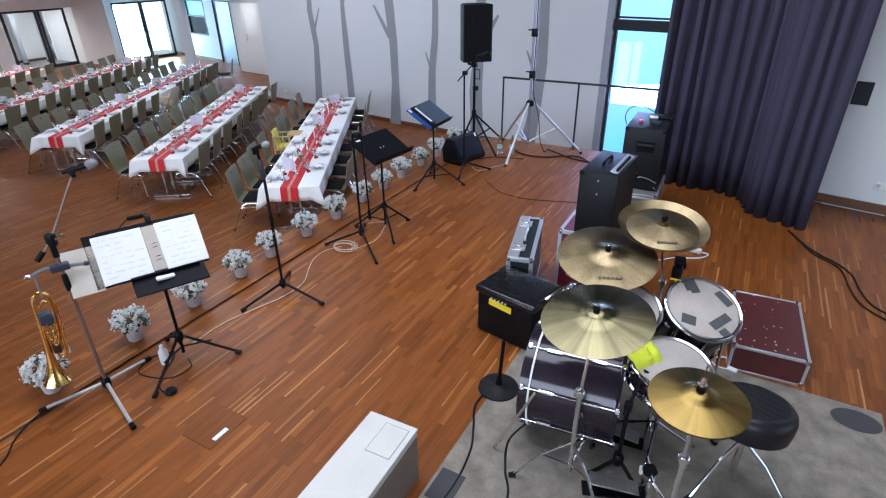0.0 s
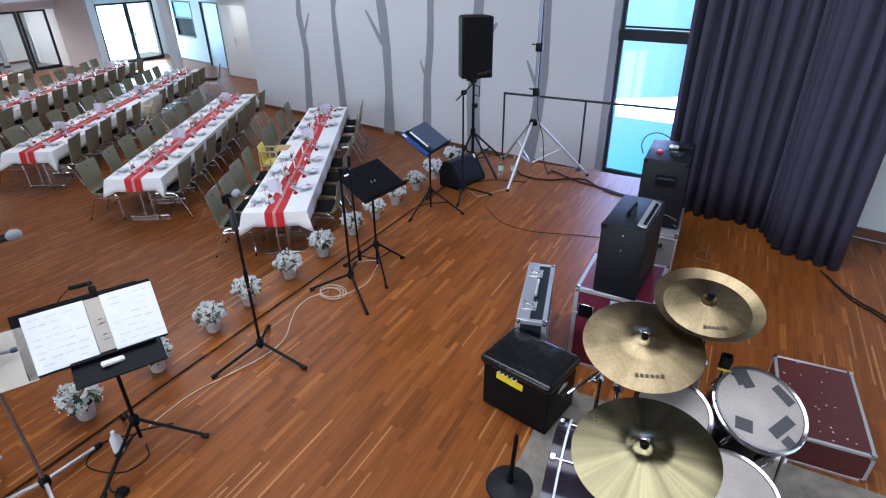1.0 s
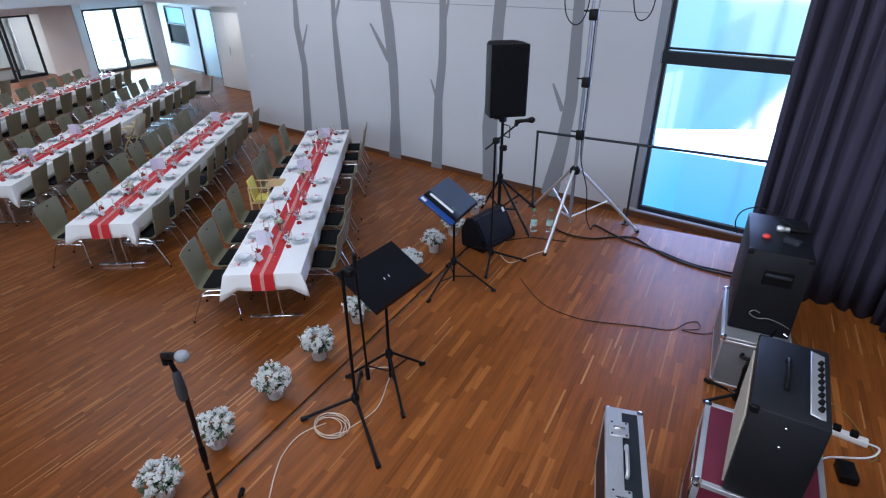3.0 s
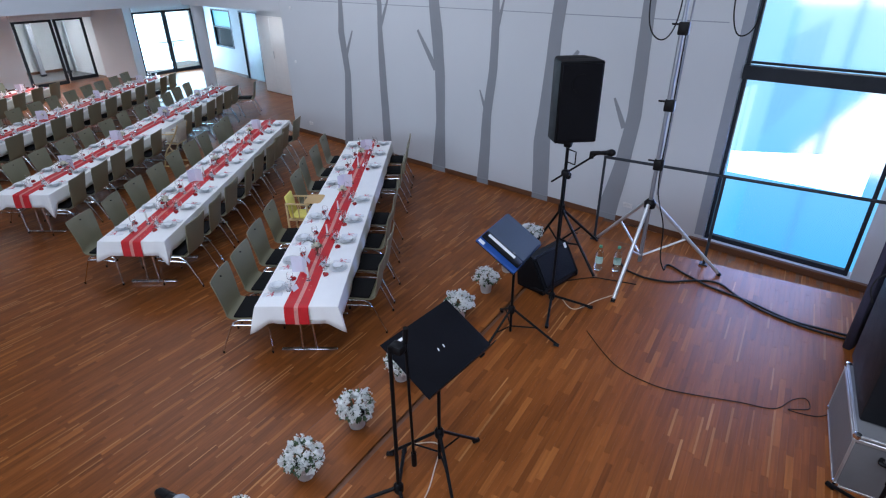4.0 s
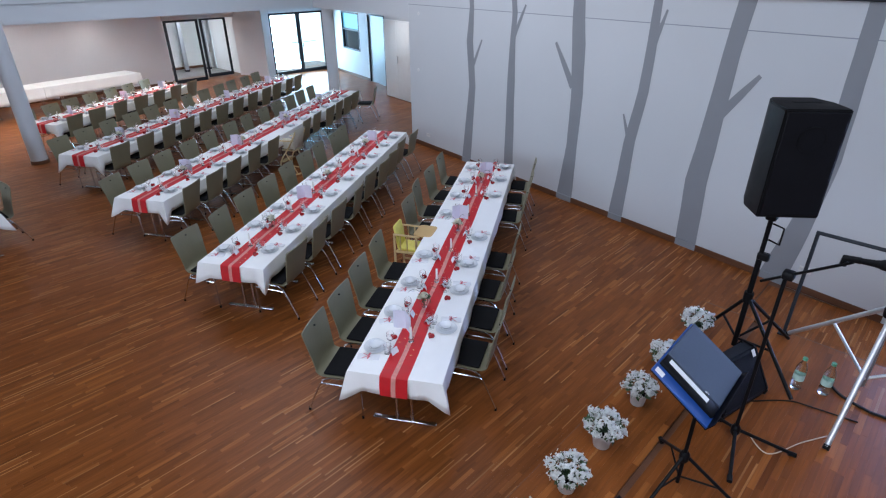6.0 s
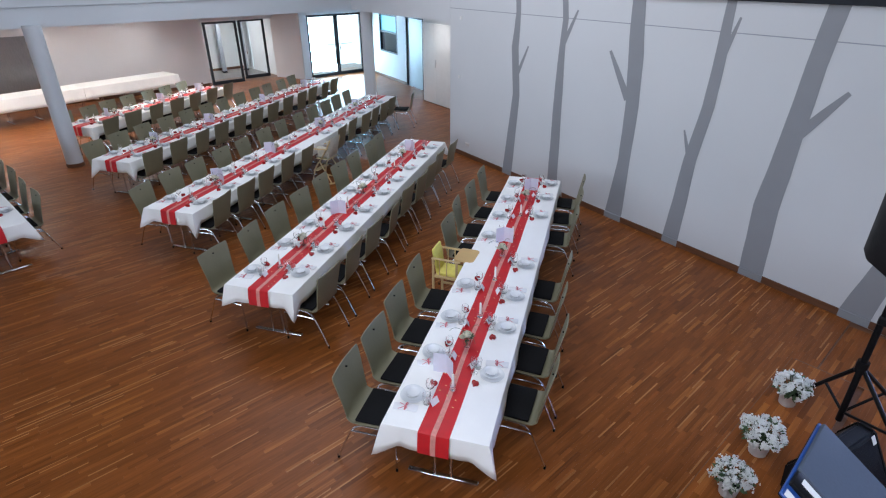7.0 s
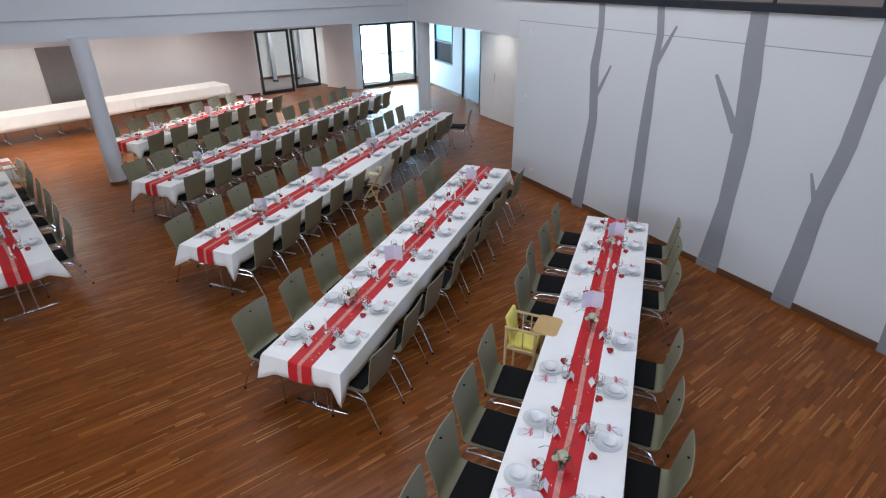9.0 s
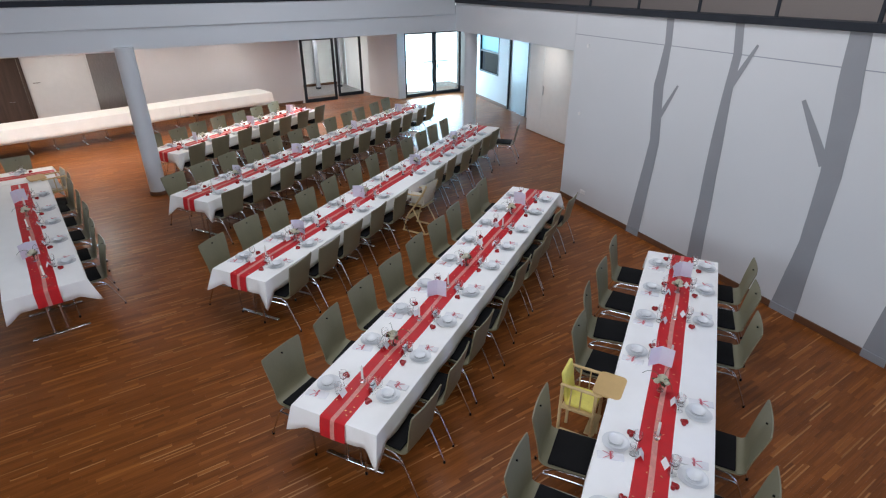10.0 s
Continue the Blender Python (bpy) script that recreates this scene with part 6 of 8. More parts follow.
# ---- loudspeaker on its stand, wedge monitor, lighting tripod ----
c = thing("speaker_stand", pose(-3.28, 7.44, STAGE), "black tripod stand carrying a loudspeaker", "speaker stand")
for x, y in ((0.50, -0.32), (-0.28, 0.15), (0.28, 0.45)):
    part("leg", T([(0, 0, 0.50), (x, y, 0.015)], 0.014, 8), BLACK, c)
    part("strut", T([(0, 0, 0.12), (x * 0.55, y * 0.55, 0.235)], 0.010, 6), BLACK, c)
part("collar", L([(0.018, 0.46), (0.034, 0.46), (0.034, 0.54), (0.018, 0.54)], 12), BLACK_PLASTIC, c)
part("lower_tube", T([(0, 0, 0.05), (0, 0, 0.85)], 0.020, 10), BLACK, c)
part("upper_tube", T([(0, 0, 0.85), (0, 0, 1.24)], 0.016, 10), BLACK, c)
part("top_clamp", B((0.0, 0.0, 1.175), (0.075, 0.075, 0.085), None, 0.018, 2), BLACK_PLASTIC, c)
part("clamp_knob", T([(-0.03, -0.02, 1.175), (-0.085, -0.045, 1.18)], 0.016, 8), BLACK_PLASTIC, c)
part("clamp", B((0.02, 0, 0.85), (0.08, 0.05, 0.06), None, 0.01), BLACK_PLASTIC, c)
part("locking_bracket", T([(0.02, 0, 1.11), (0.10, -0.04, 1.11), (0.10, -0.04, 0.985), (0.02, 0, 0.985)], 0.007, 6), BLACK, c)
SP = pose(-3.286, 7.448, STAGE + 1.224, 0, 0, 39.5)
s = thing("loudspeaker", SP, "black loudspeaker box with a grille, on a tripod stand", "loudspeaker")
bm = bmesh.new()
pts = [(-0.197, -0.18), (0.197, -0.18), (0.195, 0.03), (0.135, 0.18), (-0.135, 0.18), (-0.195, 0.03)]
lo = [bm.verts.new((x, y, 0.0)) for x, y in pts]
hi = [bm.verts.new((x, y, 0.717)) for x, y in pts]
bm.faces.new(lo[::-1]), bm.faces.new(hi)
for i in range(6):
    bm.faces.new((lo[i], lo[(i + 1) % 6], hi[(i + 1) % 6], hi[i]))
bmesh.ops.bevel(bm, geom=bm.edges[:], offset=0.008, segments=2, affect="EDGES")
part("cabinet", bm, BLACK_PLASTIC, s)
part("grille", B((0, -0.183, 0.36), (0.365, 0.012, 0.68), None, 0.005), GRILLE, s, "perforated black grille")
part("top_grip", B((0.02, 0.02, 0.7175), (0.17, 0.035, 0.003), None, 0.001), BLACK, s, "dark recessed carrying grip")
part("horn_ring", L([(0.075, 0), (0.085, 0.003), (0.085, 0.008), (0.075, 0.008)], 24, pose(0, -0.189, 0.53, 90, 0, 0)), BLACK, s)
part("connector_plate", B((0, 0.182, 0.16), (0.16, 0.006, 0.20), None, 0.003), ANTHRACITE, s)
part("pole_socket", L([(0, -0.04), (0.03, -0.04), (0.035, 0.0), (0, 0.0)], 14), BLACK, s)
for k in range(2):
    part("plug_lead", T(arc([(0.165, 0.06, 0.19 - 0.035 * k), (0.235 - 0.02 * k, 0.085, 0.19 - 0.035 * k), (0.265 - 0.03 * k, 0.09, 0.11), (0.225, 0.07, 0.05), (0.15, 0.0, 0.035 - 0.06 * k)], 5), 0.007, 6), CABLE, s)

w = thing("stage_monitor", pose(-3.145, 6.85, STAGE, 0, 0, -104), "black wedge-shaped floor monitor on the stage", "stage monitor")
PROF = [(-0.15, 0.0), (0.15, 0.0), (0.165, 0.06), (0.0, 0.33), (-0.09, 0.33), (-0.165, 0.18)]


def wedge(x0, x1, grow):
    """The monitor's rounded cross-section, drawn out between two planes."""
    bm = bmesh.new()
    l0 = [bm.verts.new((x0, y * grow, z if z < 0.01 else 0.165 + (z - 0.165) * grow)) for y, z in PROF]
    l1 = [bm.verts.new((x1, v.co.y, v.co.z)) for v in l0]
    bm.faces.new(l0), bm.faces.new(l1[::-1])
    for i in range(6):
        bm.faces.new((l0[i], l0[(i + 1) % 6], l1[(i + 1) % 6], l1[i]))
    bmesh.ops.bevel(bm, geom=bm.edges[:], offset=0.012, segments=2, affect="EDGES")
    return bm


part("cabinet", wedge(-0.245, 0.245, 0.97), TOLEX, w)
for a in (-1, 1):
    part("side_cheek", wedge(a * 0.252 - 0.019, a * 0.252 + 0.019, 1.03), BLACK_PLASTIC, w, "rounded black end cheek")
part("grille", B((0, 0, 0), (0.46, 0.285, 0.012), pose(0, 0.083, 0.198, -58.6, 0, 0), 0.004), GRILLE, w, "black steel grille")
part("badge", B((-0.20, 0, 0), (0.035, 0.05, 0.003), pose(0, 0.026, 0.312, -58.6, 0, 0), 0.001), WHITE_PLASTIC, w, "small pale badge")

t = thing("lighting_tripod", pose(-2.46, 7.50, STAGE), "tall silver lighting tripod with clamps and cables", "tripod")
for x, y in ((-0.04, -0.70), (0.69, 0.29), (-0.56, 0.46)):
    lg = part("leg", T([(x * 0.07, y * 0.07, 0.71), (x, y, 0.02)], 0.017, 10), ALU, t)
    part("strut", T([(0, 0, 0.16), (x * 0.52, y * 0.52, 0.37)], 0.011, 8), ALU, t)
    d = Vector((x, y, 0)).normalized()
    part("rubber_foot", T([(x - d.x * 0.01, y - d.y * 0.01, 0.028), (x + d.x * 0.012, y + d.y * 0.012, 0.004)], 0.02, 8), BLACK_PLASTIC, lg)
part("crown", L([(0.02, 0.66), (0.05, 0.67), (0.055, 0.72), (0.03, 0.75), (0.02, 0.75)], 16), BLACK_PLASTIC, t)
part("mast", T([(0, 0, 0.10), (0, 0, 2.3)], 0.019, 12), MAST, t)
part("mast", T([(0, 0, 2.3), (0, 0, 3.6)], 0.016, 12), MAST, t)
part("side_tube", T([(0.045, 0.02, 0.80), (0.05, 0.02, 3.5)], 0.008, 8), MAST, t)
for z in (1.085, 1.61, 2.22):
    cl = part("clamp", B((0.012, 0, z), (0.085, 0.06, 0.10), None, 0.012, 2), BLACK_PLASTIC, t)
    part("wing_screw", B((-0.055, 0, z + 0.03), (0.06, 0.012, 0.016), None, 0.004), BLACK_PLASTIC, cl)
part("cable", T(arc([(-0.02, -0.02, 3.3), (-0.24, -0.04, 2.9), (-0.26, -0.04, 2.3), (-0.14, -0.04, 2.13), (-0.04, -0.03, 2.3), (-0.03, -0.02, 2.9)], 6), 0.006, 6), CABLE, t)
part("cable", T(arc([(0.05, 0, 3.3), (0.30, 0.03, 2.9), (0.34, 0.05, 2.35), (0.42, 0.06, 2.18), (0.52, 0.07, 2.32), (0.50, 0.06, 2.9), (0.2, 0.02, 3.4)], 6), 0.006, 6), CABLE, t)
part("cable", T(arc([(0.04, -0.03, 2.2), (0.045, -0.03, 1.5), (0.05, -0.04, 0.9), (0.16, -0.07, 0.55), (0.18, 0.0, 0.2), (0.22, 0.10, 0.012)], 6), 0.006, 6), CABLE, t)

# stage railing
r = thing("stage_railing", pose(-3.05, 7.955, STAGE, 0, 0, 0), "thin dark steel railing along the stage side", "railing")
for x in (0.0, 1.12, 3.3):
    part("post", T([(x, 0, 0), (x, 0, 0.93)], 0.014, 8), ANTHRACITE, r)
    part("post_foot", B((x, 0, 0.006), (0.08, 0.08, 0.012), None, 0.003), ANTHRACITE, r)
part("handrail", T([(-0.012, 0, 0.93), (3.35, 0, 0.93)], 0.015, 8), ANTHRACITE, r)

# water bottles
PET = glass_mat("clear_bottle_plastic", (0.86, 0.97, 0.93), 0.05, 1.25)
bt = thing("water_bottle", pose(-2.80, 7.30, STAGE), "clear plastic water bottle with a green cap", "bottle", "water bottles")
part("body", L([(0, 0.002), (0.030, 0.0), (0.036, 0.008), (0.036, 0.17), (0.030, 0.20), (0.014, 0.235), (0.014, 0.25), (0, 0.25)], 18), PET, bt)
part("cap", L([(0, 0.25), (0.016, 0.248), (0.016, 0.268), (0, 0.268)], 14), mat("green_cap", (0.10, 0.32, 0.20), 0.4), bt, "green screw cap")
part("paper_label", L([(0.0363, 0.08), (0.0366, 0.08), (0.0366, 0.13), (0.0363, 0.13)], 18), mat("pale_green_label", (0.42, 0.58, 0.52), 0.5), bt)
copy_thing(bt, pose(-2.64, 7.37, STAGE, 0, 0, 70))


# ---- cases and amplifiers ----
def edged_case(name, m, s, body, label, category, lid=0.3, edge=0.011):
    """A flight case: laminated body, aluminium edge profiles, ball corners, butterfly latches and handle."""
    sx, sy, sz = s
    c = thing(name, m, label, category)
    b = part("body", B((0, 0, sz / 2), (sx - 0.008, sy - 0.008, sz - 0.008), None, 0.004), body, c)
    for a in (-1, 1):
        for b2 in (-1, 1):
            part("edge_profile", B((0, a * (sy / 2 - edge / 2), sz / 2 + b2 * (sz / 2 - edge / 2)), (sx, edge, edge), None, 0.002), ALU, b)
            part("edge_profile", B((a * (sx / 2 - edge / 2), 0, sz / 2 + b2 * (sz / 2 - edge / 2)), (edge, sy - 2 * edge, edge), None, 0.002), ALU, b)
            part("edge_profile", B((a * (sx / 2 - edge / 2), b2 * (sy / 2 - edge / 2), sz / 2), (edge, edge, sz - 2 * edge), None, 0.002), ALU, b)
            for z in (0.014, sz - 0.014):
                part("corner_cap", L([(0, -0.02), (0.018, -0.014), (0.022, 0), (0.018, 0.014), (0, 0.02)], 10, pose(a * (sx / 2 - 0.014), b2 * (sy / 2 - 0.014), z)), CHROME, b)
    return c, b


# narrow upright case with chrome latches on its top
c, b = edged_case("accessory_case", pose(-1.205, 4.10, STAGE, 0, 0, 13.5), (0.20, 0.78, 0.455), BLACK_LAM, "narrow black flight case with aluminium edges, standing upright", "flight case", edge=0.03)
part("top_profile", B((-0.055, 0, 0.457), (0.085, 0.77, 0.010), None, 0.003), ALU, b, "broad aluminium lid edge")
for y in (-0.22, 0.22):
    lt = part("latch", B((-0.03, y, 0.465), (0.10, 0.11, 0.010), None, 0.004), ALU, b, "bright metal butterfly latch")
    part("latch_key", B((-0.03, y, 0.474), (0.060, 0.016, 0.010), pose(0, 0, 0), 0.003), CHROME, lt)
    for dx, dy in ((-0.036, -0.042), (0.036, -0.042), (-0.036, 0.042), (0.036, 0.042)):
        part("rivet", L([(0, 0.470), (0.006, 0.470), (0.004, 0.473), (0, 0.4735)], 8, pose(-0.03 + dx, y + dy, 0)), BLACK_PLASTIC, lt)
part("handle", T(arc([(0.0, -0.09, 0.462), (0.0, -0.075, 0.495), (0.0, 0.075, 0.495), (0.0, 0.09, 0.462)], 5), 0.010, 8), ALU, b)
# dark red rack case
c, b = edged_case("rack_case", pose(-0.66, 4.27, STAGE, 0, 0, 0), (0.51, 0.56, 0.625), RED_VINYL, "dark red flight case with aluminium edges", "flight case", edge=0.026)
for x in (-0.17, 0.17):
    part("latch", B((x, -0.283, 0.46), (0.10, 0.008, 0.10), None, 0.003), CHROME, b, "chrome butterfly latch")
part("latch", B((-0.258, -0.2, 0.52), (0.008, 0.10, 0.10), None, 0.003), CHROME, b, "chrome butterfly latch")
part("latch", B((-0.258, -0.2, 0.12), (0.008, 0.10, 0.10), None, 0.003), CHROME, b, "chrome butterfly latch")
part("handle_dish", B((0.02, -0.283, 0.30), (0.20, 0.008, 0.13), None, 0.003), CHROME, b, "recessed chrome handle dish")
part("sticker", B((0.03, -0.284, 0.555), (0.10, 0.004, 0.07)), FROST, b, "pale blue sticker")
part("lid_joint", B((0, 0, 0.43), (0.516, 0.566, 0.018), None, 0.003), ALU, b)
# combo amplifier on the red case
a = thing("guitar_amplifier", pose(-0.655, 4.26, STAGE + 0.625, 0, 0, -3), "black vinyl guitar amplifier with beige grille cloth on a case", "amplifier")
part("cabinet", B((0, 0, 0.245), (0.275, 0.54, 0.485), None, 0.010, 2), TOLEX, a)
part("grille_cloth", B((-0.139, 0, 0.215), (0.012, 0.48, 0.39), None, 0.003), mat("beige_grille_cloth", (0.42, 0.38, 0.30), 0.85, vary=0.1, fine=400, bump=0.1), a, "beige woven grille cloth")
pn = part("control_panel", B((0, 0, 0), (0.075, 0.44, 0.006), pose(0.098, 0.0, 0.489, 0, 14, 0), 0.002), ALU, a, "silver control panel")
for i in range(8):
    part("knob", L([(0, 0), (0.012, 0), (0.009, 0.018), (0, 0.018)], 12, pose(0.098, -0.17 + i * 0.045, 0.491, 0, 14, 0)), BLACK_PLASTIC, pn)
part("strap_handle", T(arc([(-0.02, -0.10, 0.488), (-0.02, -0.08, 0.512), (-0.02, 0.08, 0.512), (-0.02, 0.10, 0.488)], 5), 0.010, 8), BLACK, a)
for y in (-0.26, 0.26):
    part("corner_plate", B((-0.12, y, 0.47), (0.04, 0.022, 0.035), None, 0.005), BLACK_PLASTIC, a)
for y, z in ((-0.271, 0.43), (-0.271, 0.33)):
    part("screw", L([(0, 0), (0.007, 0), (0.005, 0.003), (0, 0.003)], 8, pose(0.0, y, z, 90, 0, 0)), CHROME, a)
# grey case and the bass box on it
c, b = edged_case("utility_case", pose(-0.655, 5.91, STAGE, 0, 0, 2), (0.42, 0.71, 0.40), GREY_LAM, "light grey flight case with aluminium edges", "flight case", edge=0.014)
part("handle", T(arc([(-0.06, -0.358, 0.30), (-0.06, -0.392, 0.29), (0.08, -0.392, 0.29), (0.08, -0.358, 0.30)], 5), 0.012, 8), BLACK_PLASTIC, b)
part("lid_joint", B((0, 0, 0.365), (0.426, 0.716, 0.022), None, 0.003), ALU, b)
RIG = 0.40 + 0.61
a = thing("bass_cabinet", pose(-0.655, 6.02, STAGE + 0.40, 0, 0, 1.5), "black bass speaker cabinet standing on a grey case", "speaker cabinet")
part("cabinet", B((0, 0, 0.305), (0.375, 0.655, 0.61), None, 0.012, 2), TOLEX, a)
gp = part("grip_plate", B((0.02, -0.3285, 0.435), (0.17, 0.008, 0.11), None, 0.006), BLACK_PLASTIC, a, "black moulded grip plate")
part("grip_bar", B((0.02, -0.336, 0.452), (0.15, 0.014, 0.022), None, 0.006, 2), ANTHRACITE, gp)
part("jack_lead", T(arc([(-0.02, -0.328, 0.16), (-0.06, -0.345, 0.18), (-0.08, -0.345, 0.15), (-0.03, -0.345, 0.125), (0.03, -0.34, 0.135), (0.10, -0.335, 0.12), (0.17, -0.333, 0.09)], 5), 0.0035, 6), STEEL_PANEL, a, "thin grey jack lead")
part("jack_plug", T([(0.15, -0.332, 0.045), (0.175, -0.345, 0.035)], 0.006, 8), CHROME, a)
for sx in (-1, 1):
    part("corner_plate", B((sx * 0.168, -0.309, 0.592), (0.042, 0.042, 0.042), None, 0.012, 2), BLACK_PLASTIC, a)
solo("effect_pedal", B((0, 0, 0.016), (0.06, 0.10, 0.032), None, 0.008, 2), ANTHRACITE, pose(-0.588, 5.885, STAGE + RIG, 0, 0, 65), "dark effect pedal on the speaker cabinet", "effect pedal")
m4 = thing("wireless_microphone", pose(-0.575, 6.075, STAGE + RIG + 0.02, 0, 0, -172), "silver and black hand microphone lying on the cabinet", "microphone")
part("body", L([(0, -0.1), (0.015, -0.1), (0.018, 0.03), (0, 0.03)], 12, pose(0, 0, 0, 0, 90, 0)), BLACK_PLASTIC, m4)
part("sleeve", L([(0, 0.028), (0.0185, 0.028), (0.020, 0.058), (0, 0.058)], 12, pose(0, 0, 0, 0, 90, 0)), ALU, m4)
part("grille_ball", L([(0, 0.055), (0.02, 0.06), (0.025, 0.085), (0.018, 0.105), (0, 0.11)], 14, pose(0, 0, 0, 0, 90, 0)), ALU, m4, "silver mesh grille")
solo("red_cap", L([(0, 0), (0.025, 0), (0.027, 0.012), (0.018, 0.022), (0, 0.022)], 16), mat("bright_red_plastic", (0.6, 0.03, 0.02), 0.35), pose(-0.737, 5.92, STAGE + RIG), "small bright red plastic knob on the cabinet", "knob")
# low stand between the grey case and the amplifier
c = thing("microphone_stand", pose(-0.69, 5.36, STAGE), "low black microphone stand beside the grey case", "mic stand", "microphone stands")
tripod_base(c, [(-0.18, 0.17), (-0.17, -0.06), (0.19, -0.11)], 0.10, 0.34, mat_pole=BLACK)
part("upper_tube", T([(0, 0, 0.32), (0.088, -0.06, 0.70)], 0.009, 8), BLACK, c)
part("clutch", T([(0, 0, 0.30), (0.012, -0.008, 0.37)], 0.017, 10), BLACK_PLASTIC, c)
part("clamp_lever", T([(-0.02, -0.02, 0.125), (-0.055, -0.03, 0.145)], 0.008, 8), CHROME, c, "chrome clamp lever")
# black keyboard amplifier with a yellow label
a = thing("keyboard_amplifier", pose(-1.02, 3.47, STAGE, 0, 0, -12), "black ribbed keyboard amplifier with a yellow label", "amplifier")
part("cabinet", B((0, 0, 0.175), (0.465, 0.345, 0.345), None, 0.014, 3), BLACK_PLASTIC, a)
lid = part("lid", B((0, 0, 0.362), (0.50, 0.385, 0.062), None, 0.026, 4), GLOSS_BLACK, a, "glossy ribbed lid")
for i in range(19):
    part("rib", B((-0.198 + i * 0.022, 0.01, 0.3925), (0.007, 0.30, 0.005), None, 0.002), GLOSS_BLACK, lid)
part("grip", B((-0.02, -0.155, 0.394), (0.20, 0.035, 0.012), None, 0.005, 2), BLACK_PLASTIC, lid)
part("label_plate", B((-0.045, -0.182, 0.288), (0.19, 0.010, 0.050), pose(0, 0, 0, 0, 3, 0), 0.004), YELLOW, a, "bright yellow label")
for i in range(5):
    part("knob", L([(0, 0), (0.008, 0), (0.007, 0.014), (0, 0.014)], 10, pose(-0.10 + i * 0.03, -0.180, 0.328, 75, 0, 0)), ALU, a)
for sx in (-1, 1):
    part("rubber_foot", B((sx * 0.19, -0.13, 0.004), (0.04, 0.04, 0.008), None, 0.002), BLACK, a)
    part("rubber_foot", B((sx * 0.19, 0.13, 0.004), (0.04, 0.04, 0.008), None, 0.002), BLACK, a)
part("side_grip", B((0.233, 0.0, 0.27), (0.008, 0.12, 0.035), None, 0.003), CHROME, a)
# cream box at the front of the stage
c = thing("cream_box", pose(-1.115, 1.55, STAGE, 0, 0, 1.5), "cream-painted wooden box with an inset panel in its lid", "wooden box")
part("body", B((0, 0, 0.168), (0.275, 0.92, 0.33), None, 0.004), CREAM, c)
# thin sheet that makes one side browner and darker than the body
part("dark_side", B((0.1395, 0, 0.155), (0.004, 0.90, 0.29)), mat("brown_grey_board", (0.20, 0.15, 0.12), 0.6, vary=0.2, scale=4, stretch=(1, 0.3, 6)), c, "darker brownish grey side")
part("lid", B((0, 0, 0.338), (0.283, 0.928, 0.014), None, 0.003), CREAM, c)
part("inset_panel", B((0.045, 0.33, 0.3462), (0.13, 0.19, 0.004), None, 0.0015), CREAM, c, "small inset cream panel")
part("panel_groove", B((0.045, 0.33, 0.3455), (0.138, 0.198, 0.002)), FRAME_GREY, c, "thin grey groove")


# ---- drum kit on its carpet ----
cp = thing("drum_carpet", pose(0.14, 2.2, STAGE, 0, 0, -1.0), "grey loop-pile drum carpet with dark worn corners", "carpet")
part("loop_fabric", B((0, 0, 0.004), (2.12, 3.0, 0.008), None, 0.003), CARPET, cp)
PATCH = mat("dark_rubber_patch", (0.05, 0.05, 0.055), 0.8, vary=0.2)
part("corner_patch", L([(0, 0.0085), (0.17, 0.0085), (0.17, 0.0105), (0, 0.0105)], 24, pose(0.92, 1.36, 0) @ Matrix.Diagonal((0.75, 0.55, 1, 1))), PATCH, cp, "dark rubbery patch")
part("corner_patch", B((-0.97, -0.20, 0.0095), (0.14, 0.20, 0.003), None, 0.001), PATCH, cp, "dark rubbery patch")


def drum_shell(parent, r, depth, m, lugs, top_skin=SKIN, hoop=CHROME, shell=DRUM, two=True, wide=0.022):
    """A drum: lacquered shell, hoops, skin, lugs and tension rods; axis along local z from 0 to depth."""
    part("shell", L([(r, 0.01), (r + 0.004, 0.012), (r + 0.004, depth - 0.012), (r, depth - 0.01), (r - 0.006, depth - 0.01), (r - 0.006, 0.01), (r, 0.01)], 40, m), shell, parent)
    part("skin", L([(0, depth), (r - 0.008, depth), (r, depth - 0.004), (r, depth - 0.012), (0, depth - 0.004)], 40, m), top_skin, parent, "pale coated skin")
    if two:
        part("skin", L([(0, 0.004), (r, 0.010), (r, 0.003), (0, 0)], 40, m), top_skin, parent, "pale lower skin")
    for z in (0.0, depth - 0.014):
        part("hoop", L([(r + 0.002, z - 0.004), (r + wide - 0.001, z - 0.004), (r + wide, z), (r + wide, z + 0.008), (r + 0.013, z + 0.012), (r + 0.013, z + 0.022), (r + 0.002, z + 0.018), (r + 0.002, z - 0.004)], 40, m), hoop, parent, "hoop")
    for i in range(lugs):
        a = 2 * math.pi * (i + 0.5) / lugs
        ca, sa = math.cos(a), math.sin(a)
        for z0, z1, l0, l1 in ((-0.004, 0.30 * depth, 0.18 * depth, 0.34 * depth), (0.70 * depth, depth + 0.006, 0.66 * depth, 0.82 * depth)):
            rd = part("tension_rod", T([m @ Vector((ca * (r + 0.016), sa * (r + 0.016), z0)), m @ Vector((ca * (r + 0.016), sa * (r + 0.016), z1))], 0.003, 6), CHROME, parent)
            part("lug", T([m @ Vector((ca * (r + 0.012), sa * (r + 0.012), l0)), m @ Vector((ca * (r + 0.012), sa * (r + 0.012), l1))], 0.011, 8), CHROME, rd)


